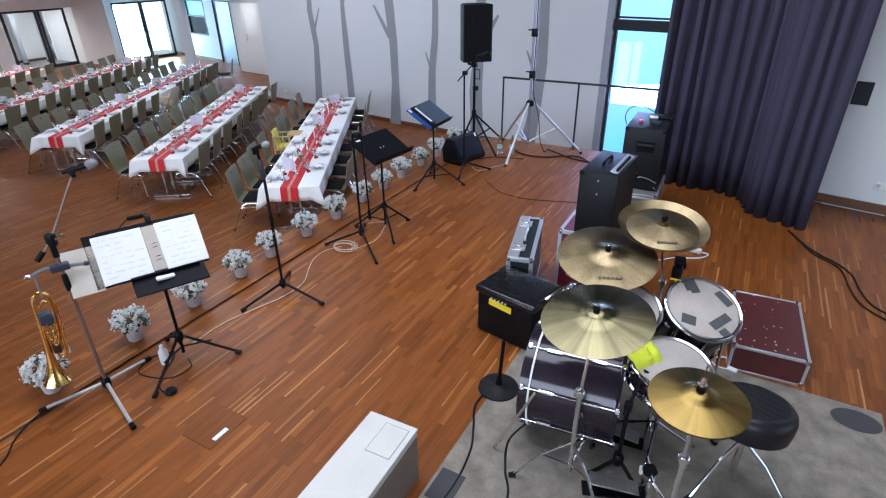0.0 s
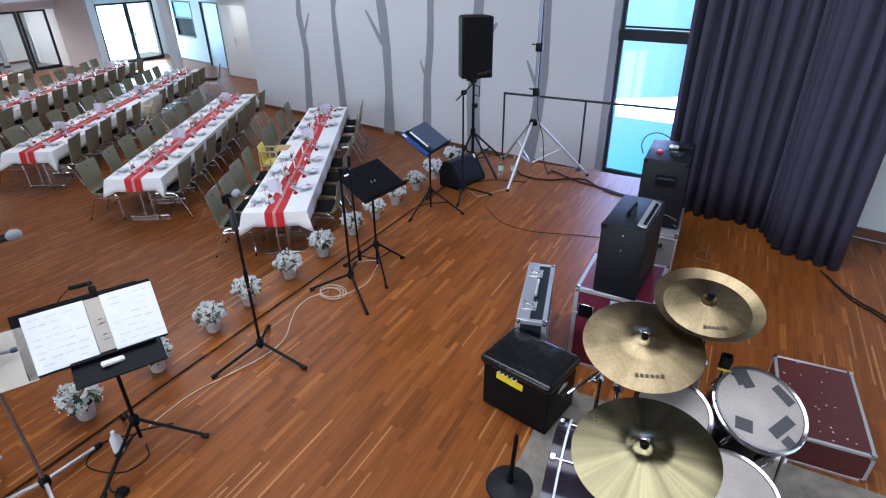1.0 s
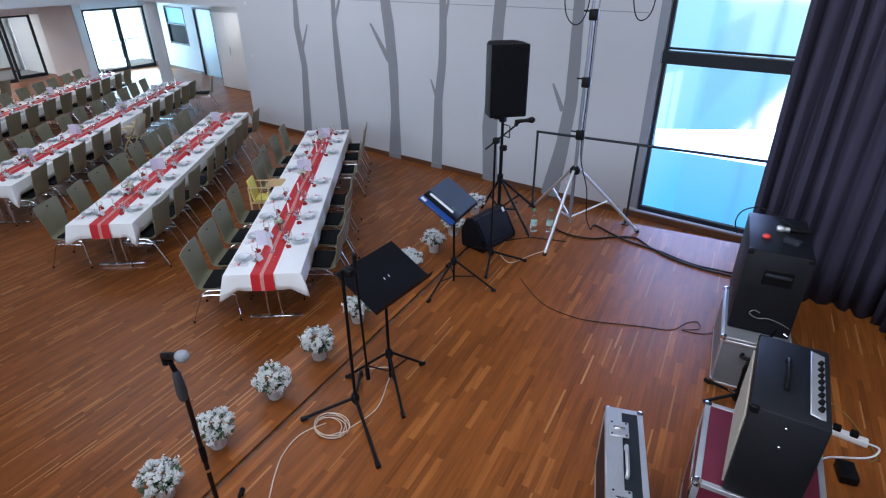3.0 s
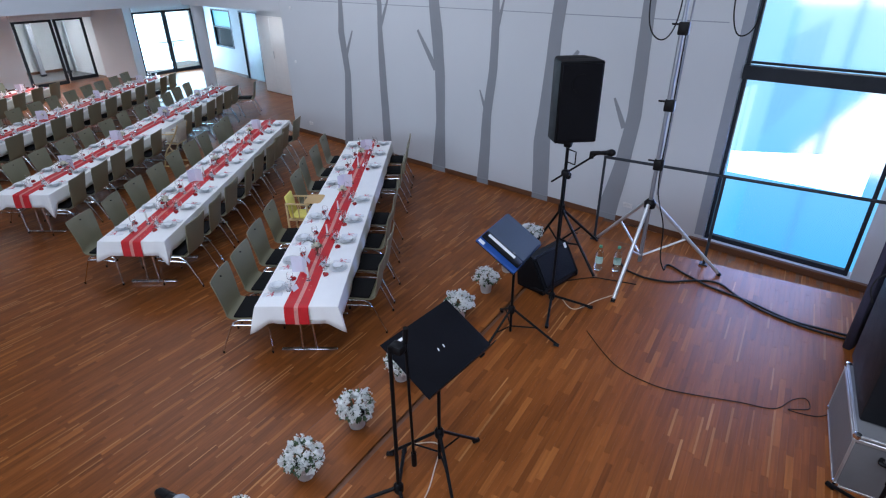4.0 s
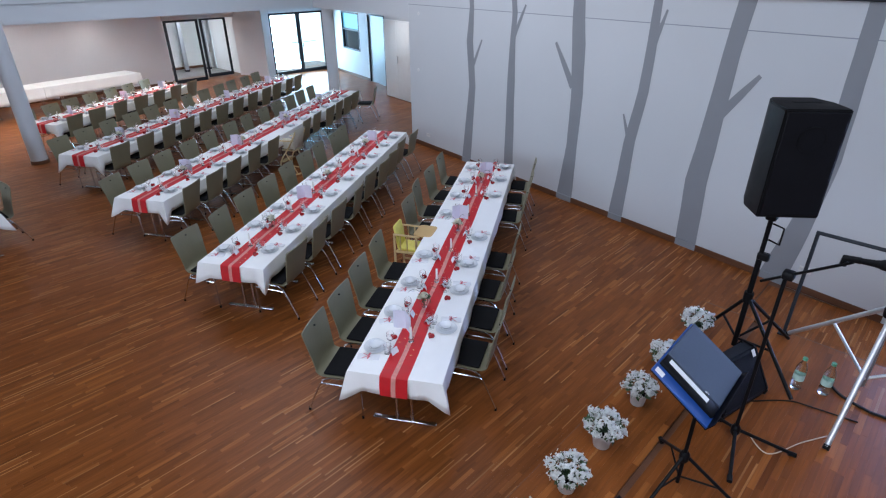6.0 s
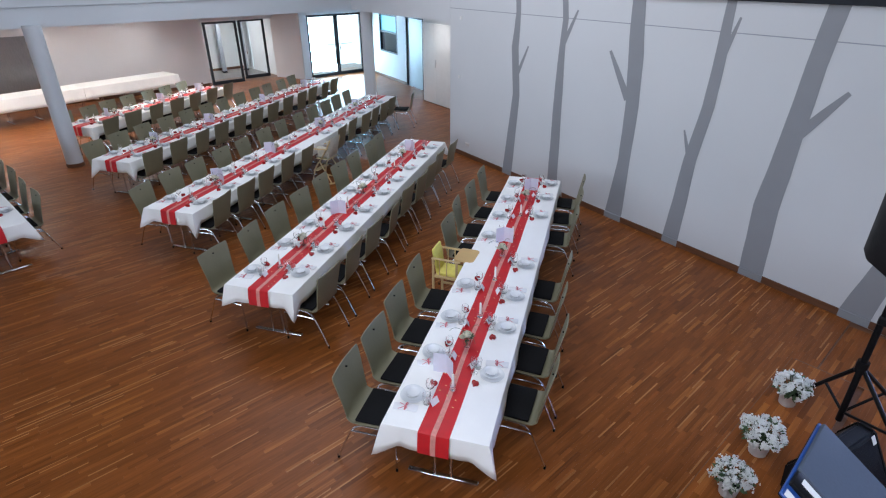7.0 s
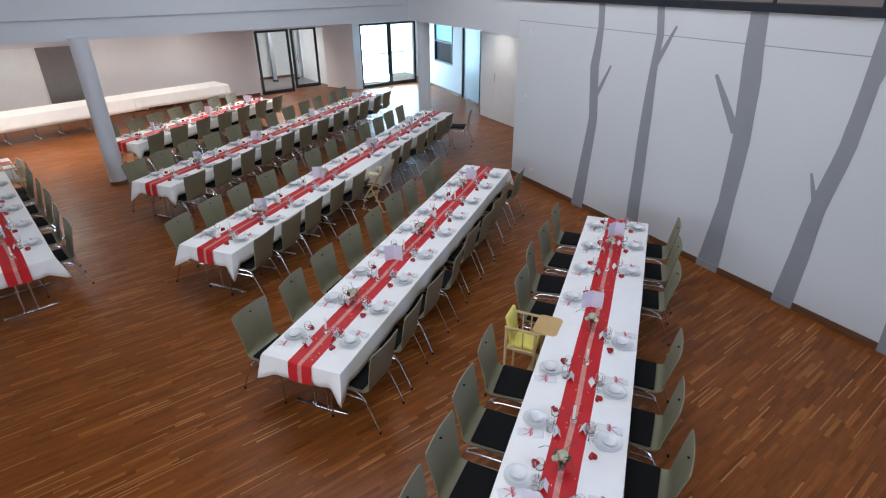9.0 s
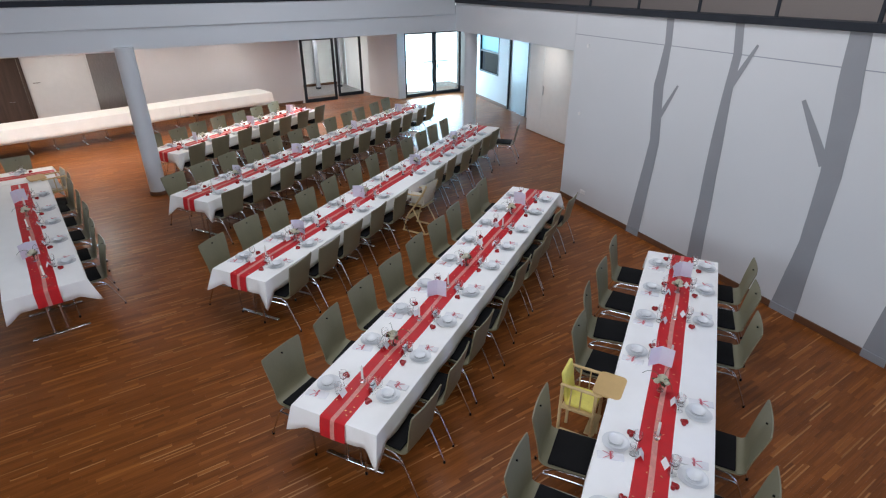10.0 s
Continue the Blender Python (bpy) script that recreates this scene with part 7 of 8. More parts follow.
bd = thing("bass_drum", pose(-0.37, 2.70, STAGE), "dark lacquered bass drum with chrome lugs and a white hoop stripe", "drum")
mb = pose(-0.259, 0.029, 0.314, 0, 90, 6)
drum_shell(bd, 0.275, 0.48, mb, 8, VINYL, DRUM, wide=0.015)
for i in range(8):
    a = 2 * math.pi * (i + 0.5) / 8
    ca, sa = 0.291 * math.cos(a), 0.291 * math.sin(a)
    part("through_rod", T([mb @ Vector((ca, sa, 0.10)), mb @ Vector((ca, sa, 0.40))], 0.0042, 8), CHROME, bd)
    for z in (-0.006, 0.486):
        part("claw", B((0.294, 0, z), (0.022, 0.034, 0.030), mb @ Matrix.Rotation(a, 4, "Z"), 0.006), CHROME, bd)
part("hoop_band", L([(0.280, -0.024), (0.2915, -0.024), (0.2925, -0.018), (0.2925, 0.024), (0.280, 0.026)], 40, mb), DRUM, bd, "broad dark lacquered hoop")
part("hoop_stripe", L([(0.286, 0.026), (0.2935, 0.026), (0.2935, 0.036), (0.286, 0.036)], 40, mb), WHITE_PLASTIC, bd, "white hoop inlay")
for sy in (-1, 1):
    part("spur", T([mb @ Vector((-0.10, sy * 0.27, 0.07)), Vector((-0.34, sy * 0.34, 0.02))], 0.009, 8), CHROME, bd)
sd = thing("snare_drum", pose(0.06, 2.76, STAGE), "snare drum with a white skin on a chrome stand", "drum")
ms = pose(0, 0, 0.50, 8, 6, 0)
drum_shell(sd, 0.178, 0.13, ms, 8)
for a in (30, 150, 270):
    x, y = math.cos(radians(a)), math.sin(radians(a))
    part("stand_leg", T([(0, 0, 0.22), (0.24 * x, 0.24 * y, 0.015)], 0.009, 8), CHROME, sd)
    part("cradle_arm", T(arc([(0, 0, 0.40), (0.15 * x, 0.15 * y, 0.46), (0.19 * x, 0.19 * y, 0.53)], 4), 0.007, 8), CHROME, sd)
part("stand_tube", T([(0, 0, 0.10), (0, 0, 0.44)], 0.012, 8), CHROME, sd)
TAPE = mat("grey_cloth_tape", (0.075, 0.077, 0.082), 0.8, vary=0.15)
ft = thing("floor_tom", pose(0.12, 3.25, STAGE), "floor tom with a taped white skin and chrome legs", "drum")
mf = pose(-0.054, 0.052, 0.403, 19.3, 15, 0)
drum_shell(ft, 0.188, 0.36, mf, 8)
for x, y, a, sx, sy in ((-0.09, 0.11, 40, 0.05, 0.09), (-0.125, 0.10, 40, 0.03, 0.08), (0.08, 0.12, -30, 0.10, 0.045), (0.10, -0.04, 62, 0.13, 0.05), (0.14, -0.10, 62, 0.05, 0.05), (-0.05, -0.12, 10, 0.075, 0.06)):
    part("damping_tape", B((x, y, 0.3615), (sx, sy, 0.002), mf @ Matrix.Translation((x, y, 0)) @ Matrix.Rotation(radians(a), 4, "Z") @ Matrix.Translation((-x, -y, 0))), TAPE, ft, "dark grey damping tape")
for a in (80, 200, 320):
    x, y = math.cos(radians(a)), math.sin(radians(a))
    part("leg", T([(0.215 * x, 0.215 * y, 0.60), (0.225 * x, 0.225 * y, 0.05), (0.25 * x, 0.25 * y, 0.012)], 0.008, 8), CHROME, ft)
rt = thing("rack_tom", pose(-0.225, 3.01, STAGE), "dark red-brown rack tom mounted over the bass drum", "drum")
drum_shell(rt, 0.150, 0.22, pose(0, 0, 0.56, 16, 8, 0), 6)
part("mount_arm", T([(0.0, 0.0, 0.58), (-0.06, -0.16, 0.62), (-0.10, -0.24, 0.56)], 0.011, 8), CHROME, rt)


def cymbal_profile(r, bell, bow):
    return [(0.006, bow + bell), (0.02, bow + bell), (0.045, bow + bell * 0.62), (0.058, bow + 0.002), (r * 0.45, bow * 0.82), (r * 0.75, bow * 0.45), (r, 0.0), (r, -0.0012), (r * 0.75, bow * 0.45 - 0.0015), (r * 0.45, bow * 0.82 - 0.0015), (0.056, bow), (0.042, bow + bell * 0.6 - 0.002), (0.02, bow + bell - 0.002), (0.006, bow + bell - 0.002)]


def cymbal_stand(name, base, top, tilt, r, mtl, feet, label, bar=None, china=False):
    """Cymbal on a chrome tripod stand: plate with bell, felts, wing nut."""
    c = thing(name, pose(base[0], base[1], STAGE), label, "cymbal", "cymbals of the drum kit")
    tp = Vector((top[0] - base[0], top[1] - base[1], top[2] - STAGE))
    part("tube", T([(0, 0, 0.10), (0, 0, min(0.62, tp.z - 0.1))], 0.013, 10), CHROME, c)
    part("upper_tube", T([(0, 0, min(0.60, tp.z - 0.12)), tp + Vector((0, 0, -0.03))], 0.009, 10), CHROME, c)
    part("clamp", B((0, 0, min(0.62, tp.z - 0.1)), (0.045, 0.04, 0.05), None, 0.008), CHROME, c)
    for a in feet:
        x, y = math.cos(radians(a)), math.sin(radians(a))
        part("leg", T([(0, 0, 0.30), (0.14 * x, 0.14 * y, 0.20), (0.29 * x, 0.29 * y, 0.015)], 0.008, 8), CHROME, c)
        part("strut", T([(0, 0, 0.13), (0.15 * x, 0.15 * y, 0.19)], 0.006, 6), CHROME, c)
        part("rubber_foot", T([(0.275 * x, 0.275 * y, 0.024), (0.305 * x, 0.305 * y, 0.012)], 0.014, 8), BLACK_PLASTIC, c)
    m = Matrix.Translation(tp) @ pose(0, 0, 0, *tilt)
    if china:
        prof = [(0.006, 0.06), (0.03, 0.06), (0.036, 0.035), (0.045, 0.032), (r * 0.6, 0.018), (r * 0.80, 0.0), (r, 0.028), (r, 0.0268), (r * 0.80, -0.0015), (r * 0.6, 0.0165), (0.044, 0.030), (0.034, 0.033), (0.028, 0.058), (0.006, 0.058)]
        m = m @ Matrix.Translation((0, 0, -0.03))
    else:
        prof = cymbal_profile(r, 0.022, 0.026)
    pl = part("plate", L(prof, 64), mtl, c, "hammered bronze plate", m)
    part("felt", L([(0, 0.045), (0.016, 0.045), (0.016, 0.068), (0, 0.068)], 14, m), BLACK, c)
    part("wing_nut", B((0, 0, 0.078), (0.034, 0.010, 0.016), m, 0.003), CHROME if not china else BLACK_PLASTIC, c)
    if bar:
        bx, by, bl, ba = bar
        for k in range(6):
            part("logo_bar", B((0, 0, 0), (bl / 8, 0.022, 0.0006), pose(0, 0, 0, 0, 0, ba) @ pose(-bl / 2 + (k + 0.5) * bl / 6, -bx, by, -4, 0, 0)), mat("faded_black_print", (0.10, 0.08, 0.05), 0.5) if k == 0 else bpy.data.materials["faded_black_print"], pl)
    return c


cymbal_stand("crash_cymbal", (-0.28, 2.34), (-0.263, 2.404, 2.134), (9, -5.5, 0), 0.248, BRONZE_CRASH, (200, 320, 80), "golden crash cymbal on a chrome boom stand")
cymbal_stand("ride_cymbal", (-0.46, 3.16), (-0.382, 3.116, 2.076), (12.4, 3, 0), 0.273, BRONZE_PALE, (150, 270, 30), "large worn bronze ride cymbal on a chrome stand", (0.19, 0.0142, 0.13, 20))
cymbal_stand("china_cymbal", (-0.10, 3.55), (-0.15, 3.431, 2.192), (11, 4, 0), 0.252, BRONZE_PALE, (100, 220, 340), "upturned china cymbal of pale bronze", (0.15, 0.0185, 0.11, 20), True)
hh = cymbal_stand("hi_hat", (0.20, 2.16), (0.192, 2.096, 2.112), (3.6, -1.2, 0), 0.175, BRONZE, (260, 20, 140), "pair of brassy hi-hat cymbals on a pedal stand")
part("lower_plate", L(cymbal_profile(0.175, 0.02, 0.024), 56), BRONZE, hh, "", Matrix.Translation((-0.008, -0.064, 2.106 - STAGE)) @ pose(0, 0, 0, 183.6, -1.2, 0))
part("clutch", L([(0, 0.05), (0.012, 0.05), (0.014, 0.085), (0.008, 0.11), (0, 0.11)], 12, Matrix.Translation((-0.008, -0.064, 2.112 - STAGE))), CHROME, hh)
part("pull_rod", T([(-0.008, -0.064, 2.18 - STAGE), (-0.008, -0.064, 2.27 - STAGE)], 0.003, 6), CHROME, hh)
part("foot_pedal", B((0, -0.12, 0.05), (0.085, 0.26, 0.012), pose(0, 0, 0, -8, 0, 0), 0.004), STEEL_PANEL, hh)
part("chain", T(arc([(0.0, 0.03, 0.30), (0.006, 0.0, 0.20), (-0.004, -0.03, 0.10), (0.0, -0.05, 0.07)], 5), 0.007, 6), CHROME, hh, "chrome link chain")
for sx in (-1, 1):
    part("pedal_frame", T([(sx * 0.035, 0.0, 0.10), (sx * 0.045, -0.16, 0.02)], 0.006, 6), CHROME, hh)
# low boom stand at the snare
c = thing("microphone_stand", pose(-0.075, 2.53, STAGE + 0.008), "short black boom stand with a small microphone at the snare drum", "mic stand", "microphone stands")
tripod_base(c, [(-0.12, -0.10), (0.13, -0.09), (-0.02, 0.10)], 0.09, 0.46)
part("joint", B((0.0, 0.0, 0.46), (0.04, 0.04, 0.05), None, 0.010, 2), BLACK_PLASTIC, c)
part("boom", T([(-0.01, -0.03, 0.42), (0.028, 0.075, 0.575)], 0.009, 8), BLACK, c)
part("microphone", T([(0.026, 0.07, 0.570), (0.044, 0.115, 0.612)], 0.018, 10), BLACK_PLASTIC, c)
# second pedal of the bass drum, beside the hi-hat
p2 = thing("slave_pedal", pose(0.02, 2.42, STAGE, 0, 0, -70), "chrome and black slave pedal beside the hi-hat", "drum pedal")
part("foot_plate", B((0, -0.10, 0.055), (0.085, 0.25, 0.012), pose(0, 0, 0, -10, 0, 0), 0.004), STEEL_PANEL, p2)
part("base_plate", B((0, -0.08, 0.012), (0.09, 0.32, 0.008), None, 0.003), BLACK, p2)
for x in (-0.05, 0.05):
    part("upright", B((x, 0.07, 0.10), (0.014, 0.03, 0.18), None, 0.004), CHROME, p2)
    part("spring", T([(x * 1.25, 0.07, 0.18), (x * 1.25, 0.06, 0.05)], 0.009, 8), CHROME, p2)
part("axle", T([(-0.08, 0.07, 0.19), (0.08, 0.07, 0.19)], 0.008, 8), CHROME, p2)
part("cam", L([(0, -0.012), (0.035, -0.012), (0.035, 0.012), (0, 0.012)], 18, pose(0, 0.07, 0.19, 0, 90, 0)), BLACK_PLASTIC, p2)
part("chain", T(arc([(0.0, 0.10, 0.20), (0.0, 0.105, 0.14), (0.0, 0.05, 0.075)], 4), 0.007, 6), CHROME, p2, "chrome link chain")
part("linkage", T([(0.08, 0.07, 0.19), (0.16, 0.10, 0.19)], 0.010, 8), CHROME, p2, "chrome drive shaft")
part("cable_tie", B((-0.06, 0.05, 0.12), (0.02, 0.02, 0.05), None, 0.003), PAPER, p2, "small white tag")
# bass drum pedal
pd = thing("bass_pedal", pose(-0.02, 2.77, STAGE, 0, 0, -84), "chrome bass drum pedal with a felt beater", "drum pedal")
part("foot_plate", B((0, -0.13, 0.05), (0.085, 0.27, 0.012), pose(0, 0, 0, -9, 0, 0), 0.004), STEEL_PANEL, pd)
part("base_plate", B((0, -0.10, 0.014), (0.09, 0.34, 0.008), None, 0.003), BLACK, pd)
for x in (-0.05, 0.05):
    part("upright", B((x, 0.05, 0.10), (0.014, 0.03, 0.18), None, 0.004), CHROME, pd)
part("axle", T([(-0.07, 0.05, 0.185), (0.07, 0.05, 0.185)], 0.007, 8), CHROME, pd)
part("beater", T([(0, 0.05, 0.185), (0, 0.02, 0.36)], 0.005, 6), CHROME, pd)
part("beater_head", L([(0, -0.03), (0.02, -0.03), (0.024, 0.0), (0.02, 0.03), (0, 0.03)], 14, pose(0, 0.02, 0.36, 90, 0, 0)), PAPER, pd)
# cymbal clamp and hardware on the bass drum
hw2 = thing("drum_hardware_clamp", pose(-0.545, 3.115, STAGE), "cluster of chrome drum hardware clamps on a short stand", "drum hardware")
part("tube", T([(0, 0, 0.012), (0, 0, 0.80)], 0.011, 8), CHROME, hw2)
for z, a in ((0.74, 20), (0.66, 100), (0.78, 160), (0.70, 250)):
    part("clamp", B((0.03, 0, z), (0.07, 0.035, 0.04), pose(0, 0, 0, 0, 0, a), 0.008), CHROME, hw2)
    part("wing_nut", T([(0.06 * math.cos(radians(a)), 0.06 * math.sin(radians(a)), z), (0.11 * math.cos(radians(a)), 0.11 * math.sin(radians(a)), z + 0.03)], 0.007, 6), CHROME, hw2)
part("boom_arm", T([(0.05, 0.05, 0.78), (-0.11, -0.21, 0.70)], 0.009, 8), CHROME, hw2)
part("end_cap", T([(-0.11, -0.21, 0.70), (-0.125, -0.235, 0.693)], 0.012, 8), BLACK_PLASTIC, hw2)
part("base_plate", L([(0, 0), (0.06, 0), (0.06, 0.012), (0, 0.014)], 20), BLACK, hw2)
# throne
th = thing("drum_throne", pose(0.455, 2.72, STAGE), "round black vinyl drum throne on chrome legs", "stool")
seat = L([(0, 0.445), (0.165, 0.445), (0.188, 0.455), (0.198, 0.48), (0.200, 0.52), (0.193, 0.548), (0.178, 0.563)] + [(0.165 - 0.015 * k, 0.570) for k in range(11)] + [(0, 0.570)], 48)
for v in seat.verts:
    if v.co.z > 0.565:
        v.co.z += 0.0028 * math.sin((v.co.x * 0.5 + v.co.y * 0.87) * 2 * math.pi / 0.046) - 0.012 * (1 - (v.co.xy.length / 0.18) ** 2)
for v in seat.verts:
    if v.co.z < 0.46:
        v.co.z -= 0.025
bmesh.ops.transform(seat, matrix=Matrix.Translation((0, 0, 0.51)) @ pose(0, 0, 0, -9, 0, 0) @ Matrix.Diagonal((0.95, 0.95, 1, 1)) @ Matrix.Translation((0, 0, -0.51)), verts=seat.verts)
part("cushion", seat, THRONE_VINYL, th, "ribbed black vinyl cushion")
part("post", T([(0, 0, 0.10), (0, 0, 0.47)], 0.017, 10), CHROME, th)
for a in (-10, 110, 230):
    x, y = math.cos(radians(a)), math.sin(radians(a))
    part("leg", T([(0, 0, 0.33), (0.12 * x, 0.12 * y, 0.22), (0.27 * x, 0.27 * y, 0.015)], 0.010, 8), CHROME, th)
    part("rubber_foot", T([(0.25 * x, 0.25 * y, 0.028), (0.29 * x, 0.29 * y, 0.012)], 0.016, 8), BLACK_PLASTIC, th)
# sensor clipped to the tom's rim, loose white lead
sn = thing("drum_microphone", pose(-0.02, 3.48, STAGE), "black clip-on drum microphone with a yellow band", "microphone")
part("body", B((0, 0, 0.86), (0.055, 0.05, 0.10), pose(0, 0, 0, 12, 0, 0), 0.010), BLACK_PLASTIC, sn)
part("band", B((0, -0.027, 0.835), (0.058, 0.006, 0.014), pose(0, 0, 0, 12, 0, 0), 0.002), YELLOW, sn, "yellow band")
part("clip", T([(0.0, -0.15, 0.815), (0.03, -0.18, 0.80), (0.045, -0.21, 0.80)], 0.010, 8), CHROME, sn)
part("stand_tube", T([(0, -0.13, 0.82), (0, -0.02, 0.50), (0, 0, 0.012)], 0.008, 8), CHROME, sn)
part("base_plate", L([(0, 0), (0.05, 0), (0.05, 0.010), (0, 0.012)], 20), BLACK, sn)
ld = thing("white_lead", pose(0.36, 3.76, STAGE), "short loop of white lead with a plug", "cable")
part("lead", T(arc([(-0.03, 0.16, 0.006), (-0.08, 0.05, 0.006), (-0.05, -0.05, 0.006), (0.03, -0.06, 0.008), (0.05, 0.01, 0.02), (0.0, 0.05, 0.016), (-0.06, 0.02, 0.014)], 6), 0.006, 6), WHITE_PLASTIC, ld)
part("plug", T([(0.03, -0.06, 0.018), (0.085, -0.075, 0.018)], 0.017, 10), WHITE_PLASTIC, ld)
# round stand base beside the bass drum
ps = thing("stand_base", pose(-0.885, 2.83, STAGE), "round black cast-iron base with a short pole", "stand base")
part("base_plate", L([(0, 0), (0.125, 0), (0.13, 0.006), (0.126, 0.018), (0.05, 0.026), (0.02, 0.04), (0, 0.04)], 36), VINYL, ps)
part("pole", T([(0, 0, 0.03), (0.01, 0.03, 0.36)], 0.012, 10), BLACK, ps)
part("collar", L([(0, 0.04), (0.02, 0.04), (0.02, 0.075), (0, 0.075)], 14), BLACK_PLASTIC, ps)
# lime cloth tucked by the snare
bm = bmesh.new()
rg = random.Random(2)
g = 9
vv = [[bm.verts.new((0.23 * (i / (g - 1) - 0.5), 0.16 * (j / (g - 1) - 0.5), 0.035 * noise.noise(Vector((i * 0.55, j * 0.6, 3))) + 0.03 - 0.45 * max(0.0, i / (g - 1) - 0.55) ** 1.5)) for j in range(g)] for i in range(g)]
for i in range(g - 1):
    for j in range(g - 1):
        bm.faces.new((vv[i][j], vv[i + 1][j], vv[i + 1][j + 1], vv[i][j + 1]))
sc = solo("cleaning_cloth", bm, LIME, pose(-0.062, 2.705, 1.772, 10, 20, -30), "crumpled lime-yellow cleaning cloth on the snare rim", "cloth")
so = sc.modifiers.new("thickness", "SOLIDIFY")
so.thickness = 0.004
# low red flight case with scuffs
c, b = edged_case("drum_case", pose(0.58, 4.09, STAGE, 0, 0, 3), (0.44, 0.74, 0.20), mat("brownish_red_laminate", (0.085, 0.016, 0.016), 0.4, vary=0.25, scale=6, fine=200, bump=0.05), "low dark red flight case with scuffed lid", "flight case", edge=0.018)
rg = random.Random(9)
SCUFF = mat("white_scuff", (0.65, 0.62, 0.60), 0.7)
for i in range(26):
    part("scuff", B((rg.uniform(-0.18, 0.18), rg.uniform(-0.34, 0.34), 0.1985), (rg.uniform(0.004, 0.016), rg.uniform(0.004, 0.012), 0.0012)), SCUFF, b)

# ---- curtain, wall fittings ----
bm = bmesh.new()
path = arc([(-0.77, 7.19, 0), (-0.33, 7.11, 0), (0.0, 7.08, 0), (0.28, 7.02, 0), (0.40, 6.80, 0), (0.50, 6.52, 0), (0.72, 6.43, 0), (0.93, 6.37, 0)], 26)
prev = None
ln = 0.0
last = None
rows = []
zs = [STAGE - 0.002 + (5.9 - STAGE) * k / 10 for k in range(11)]
for i, p in enumerate(path):
    if last is not None:
        ln += (p - last).length
    last = p
    q = path[min(i + 1, len(path) - 1)] - path[max(i - 1, 0)]
    n = Vector((q.y, -q.x, 0)).normalized()
    col = []
    for k, z in enumerate(zs):
        f = 1 - 0.25 * k / 10
        wv = (0.062 + 0.022 * math.sin(ln * 5.3 + 1)) * (1 - 2 * (0.5 - 0.5 * math.sin(ln * 2 * math.pi / 0.135 + 1.1 * math.sin(ln * 4.1) + 0.30 * math.sin(z * 0.9))) ** 2.4) * f + 0.022 * math.sin(ln * 2 * math.pi / 0.47 + z * 0.5) + 0.012 * noise.noise(Vector((ln * 5, z * 0.8, 2)))
        sh = 0.012 * math.sin(ln * 17 + z)
        col.append(bm.verts.new(p + n * wv + q.normalized() * sh + Vector((0, 0, z))))
    rows.append(col)
for a, b2 in zip(rows, rows[1:]):
    for k in range(10):
        bm.faces.new((a[k], b2[k], b2[k + 1], a[k + 1]))
cu = solo("stage_curtain", bm, CURTAIN, I3(), "heavy slate-grey pleated stage curtain hanging to the floor", "curtain")
so = cu.modifiers.new("thickness", "SOLIDIFY")
so.thickness = 0.004
pn = thing("wall_panel", tw2, "dark control panel on the white wall", "control panel")
part("plate", B((0.09, -0.010, 2.32), (0.15, 0.02, 0.23), None, 0.004), ANTHRACITE, pn)
part("display", B((-0.015, -0.010, 2.32), (0.05, 0.018, 0.20), None, 0.004), FRAME_GREY, pn)


def socket_plate(m):
    c = thing("wall_socket", m, "white double wall socket", "socket", "wall sockets")
    part("plate", B((0, -0.005, 0), (0.15, 0.010, 0.08), None, 0.003), WHITE_PLASTIC, c)
    for k in (-1, 1):
        part("insert", L([(0, 0), (0.020, 0), (0.020, 0.004), (0.024, 0.006), (0.026, 0.004), (0.026, 0), (0, 0)], 16, pose(k * 0.036, -0.010, 0, 90, 0, 0)), WHITE_PLASTIC, c)


socket_plate(tw2 @ pose(0.52, 0, 1.42))
rotW = Matrix.Rotation(math.atan2(-DW.y, -DW.x), 4, "Z")
for s_, z_ in ((-4.07, 0.32), (4.25, 0.30)):
    socket_plate(Matrix.Translation(TW(s_, 0.0, z_)) @ rotW)
for s_, z_ in ((4.55, 2.95), (4.6, 1.75)):
    solo("wall_button", L([(0, 0), (0.035, 0), (0.032, 0.012), (0, 0.014)], 18), WHITE_PLASTIC, Matrix.Translation(TW(s_, 0.0, z_)) @ rotW @ pose(0, 0, 0, 90, 0, 0), "small round white button on the wall", "wall button", "wall buttons")

# floor hatch
ht = thing("floor_hatch", pose(-2.246, 1.75, STAGE), "wooden stage floor hatch with a steel grip plate", "floor hatch")
part("lid", B((0, 0, -0.0035), (0.236, 0.276, 0.010), None, 0.001), WOOD, ht, "hardwood lid")
part("grip_plate", B((0.08, -0.03, 0.003), (0.032, 0.10, 0.004), None, 0.0015), WHITE_PLASTIC, ht, "pale grip plate")


# ---- cables ----
def cable(pts, r=0.006, material=CABLE, label="black cable lying on the stage floor", z=None):
    base = STAGE if z is None else z
    bm = T([Vector((p.x, p.y, base + r + 0.0005 + p.z)) for p in arc([(*q, 0) if len(q) == 2 else q for q in pts], 8)], r, 6)
    return solo("cable", bm, material, I3(), label, "cable", "cables on the stage floor")


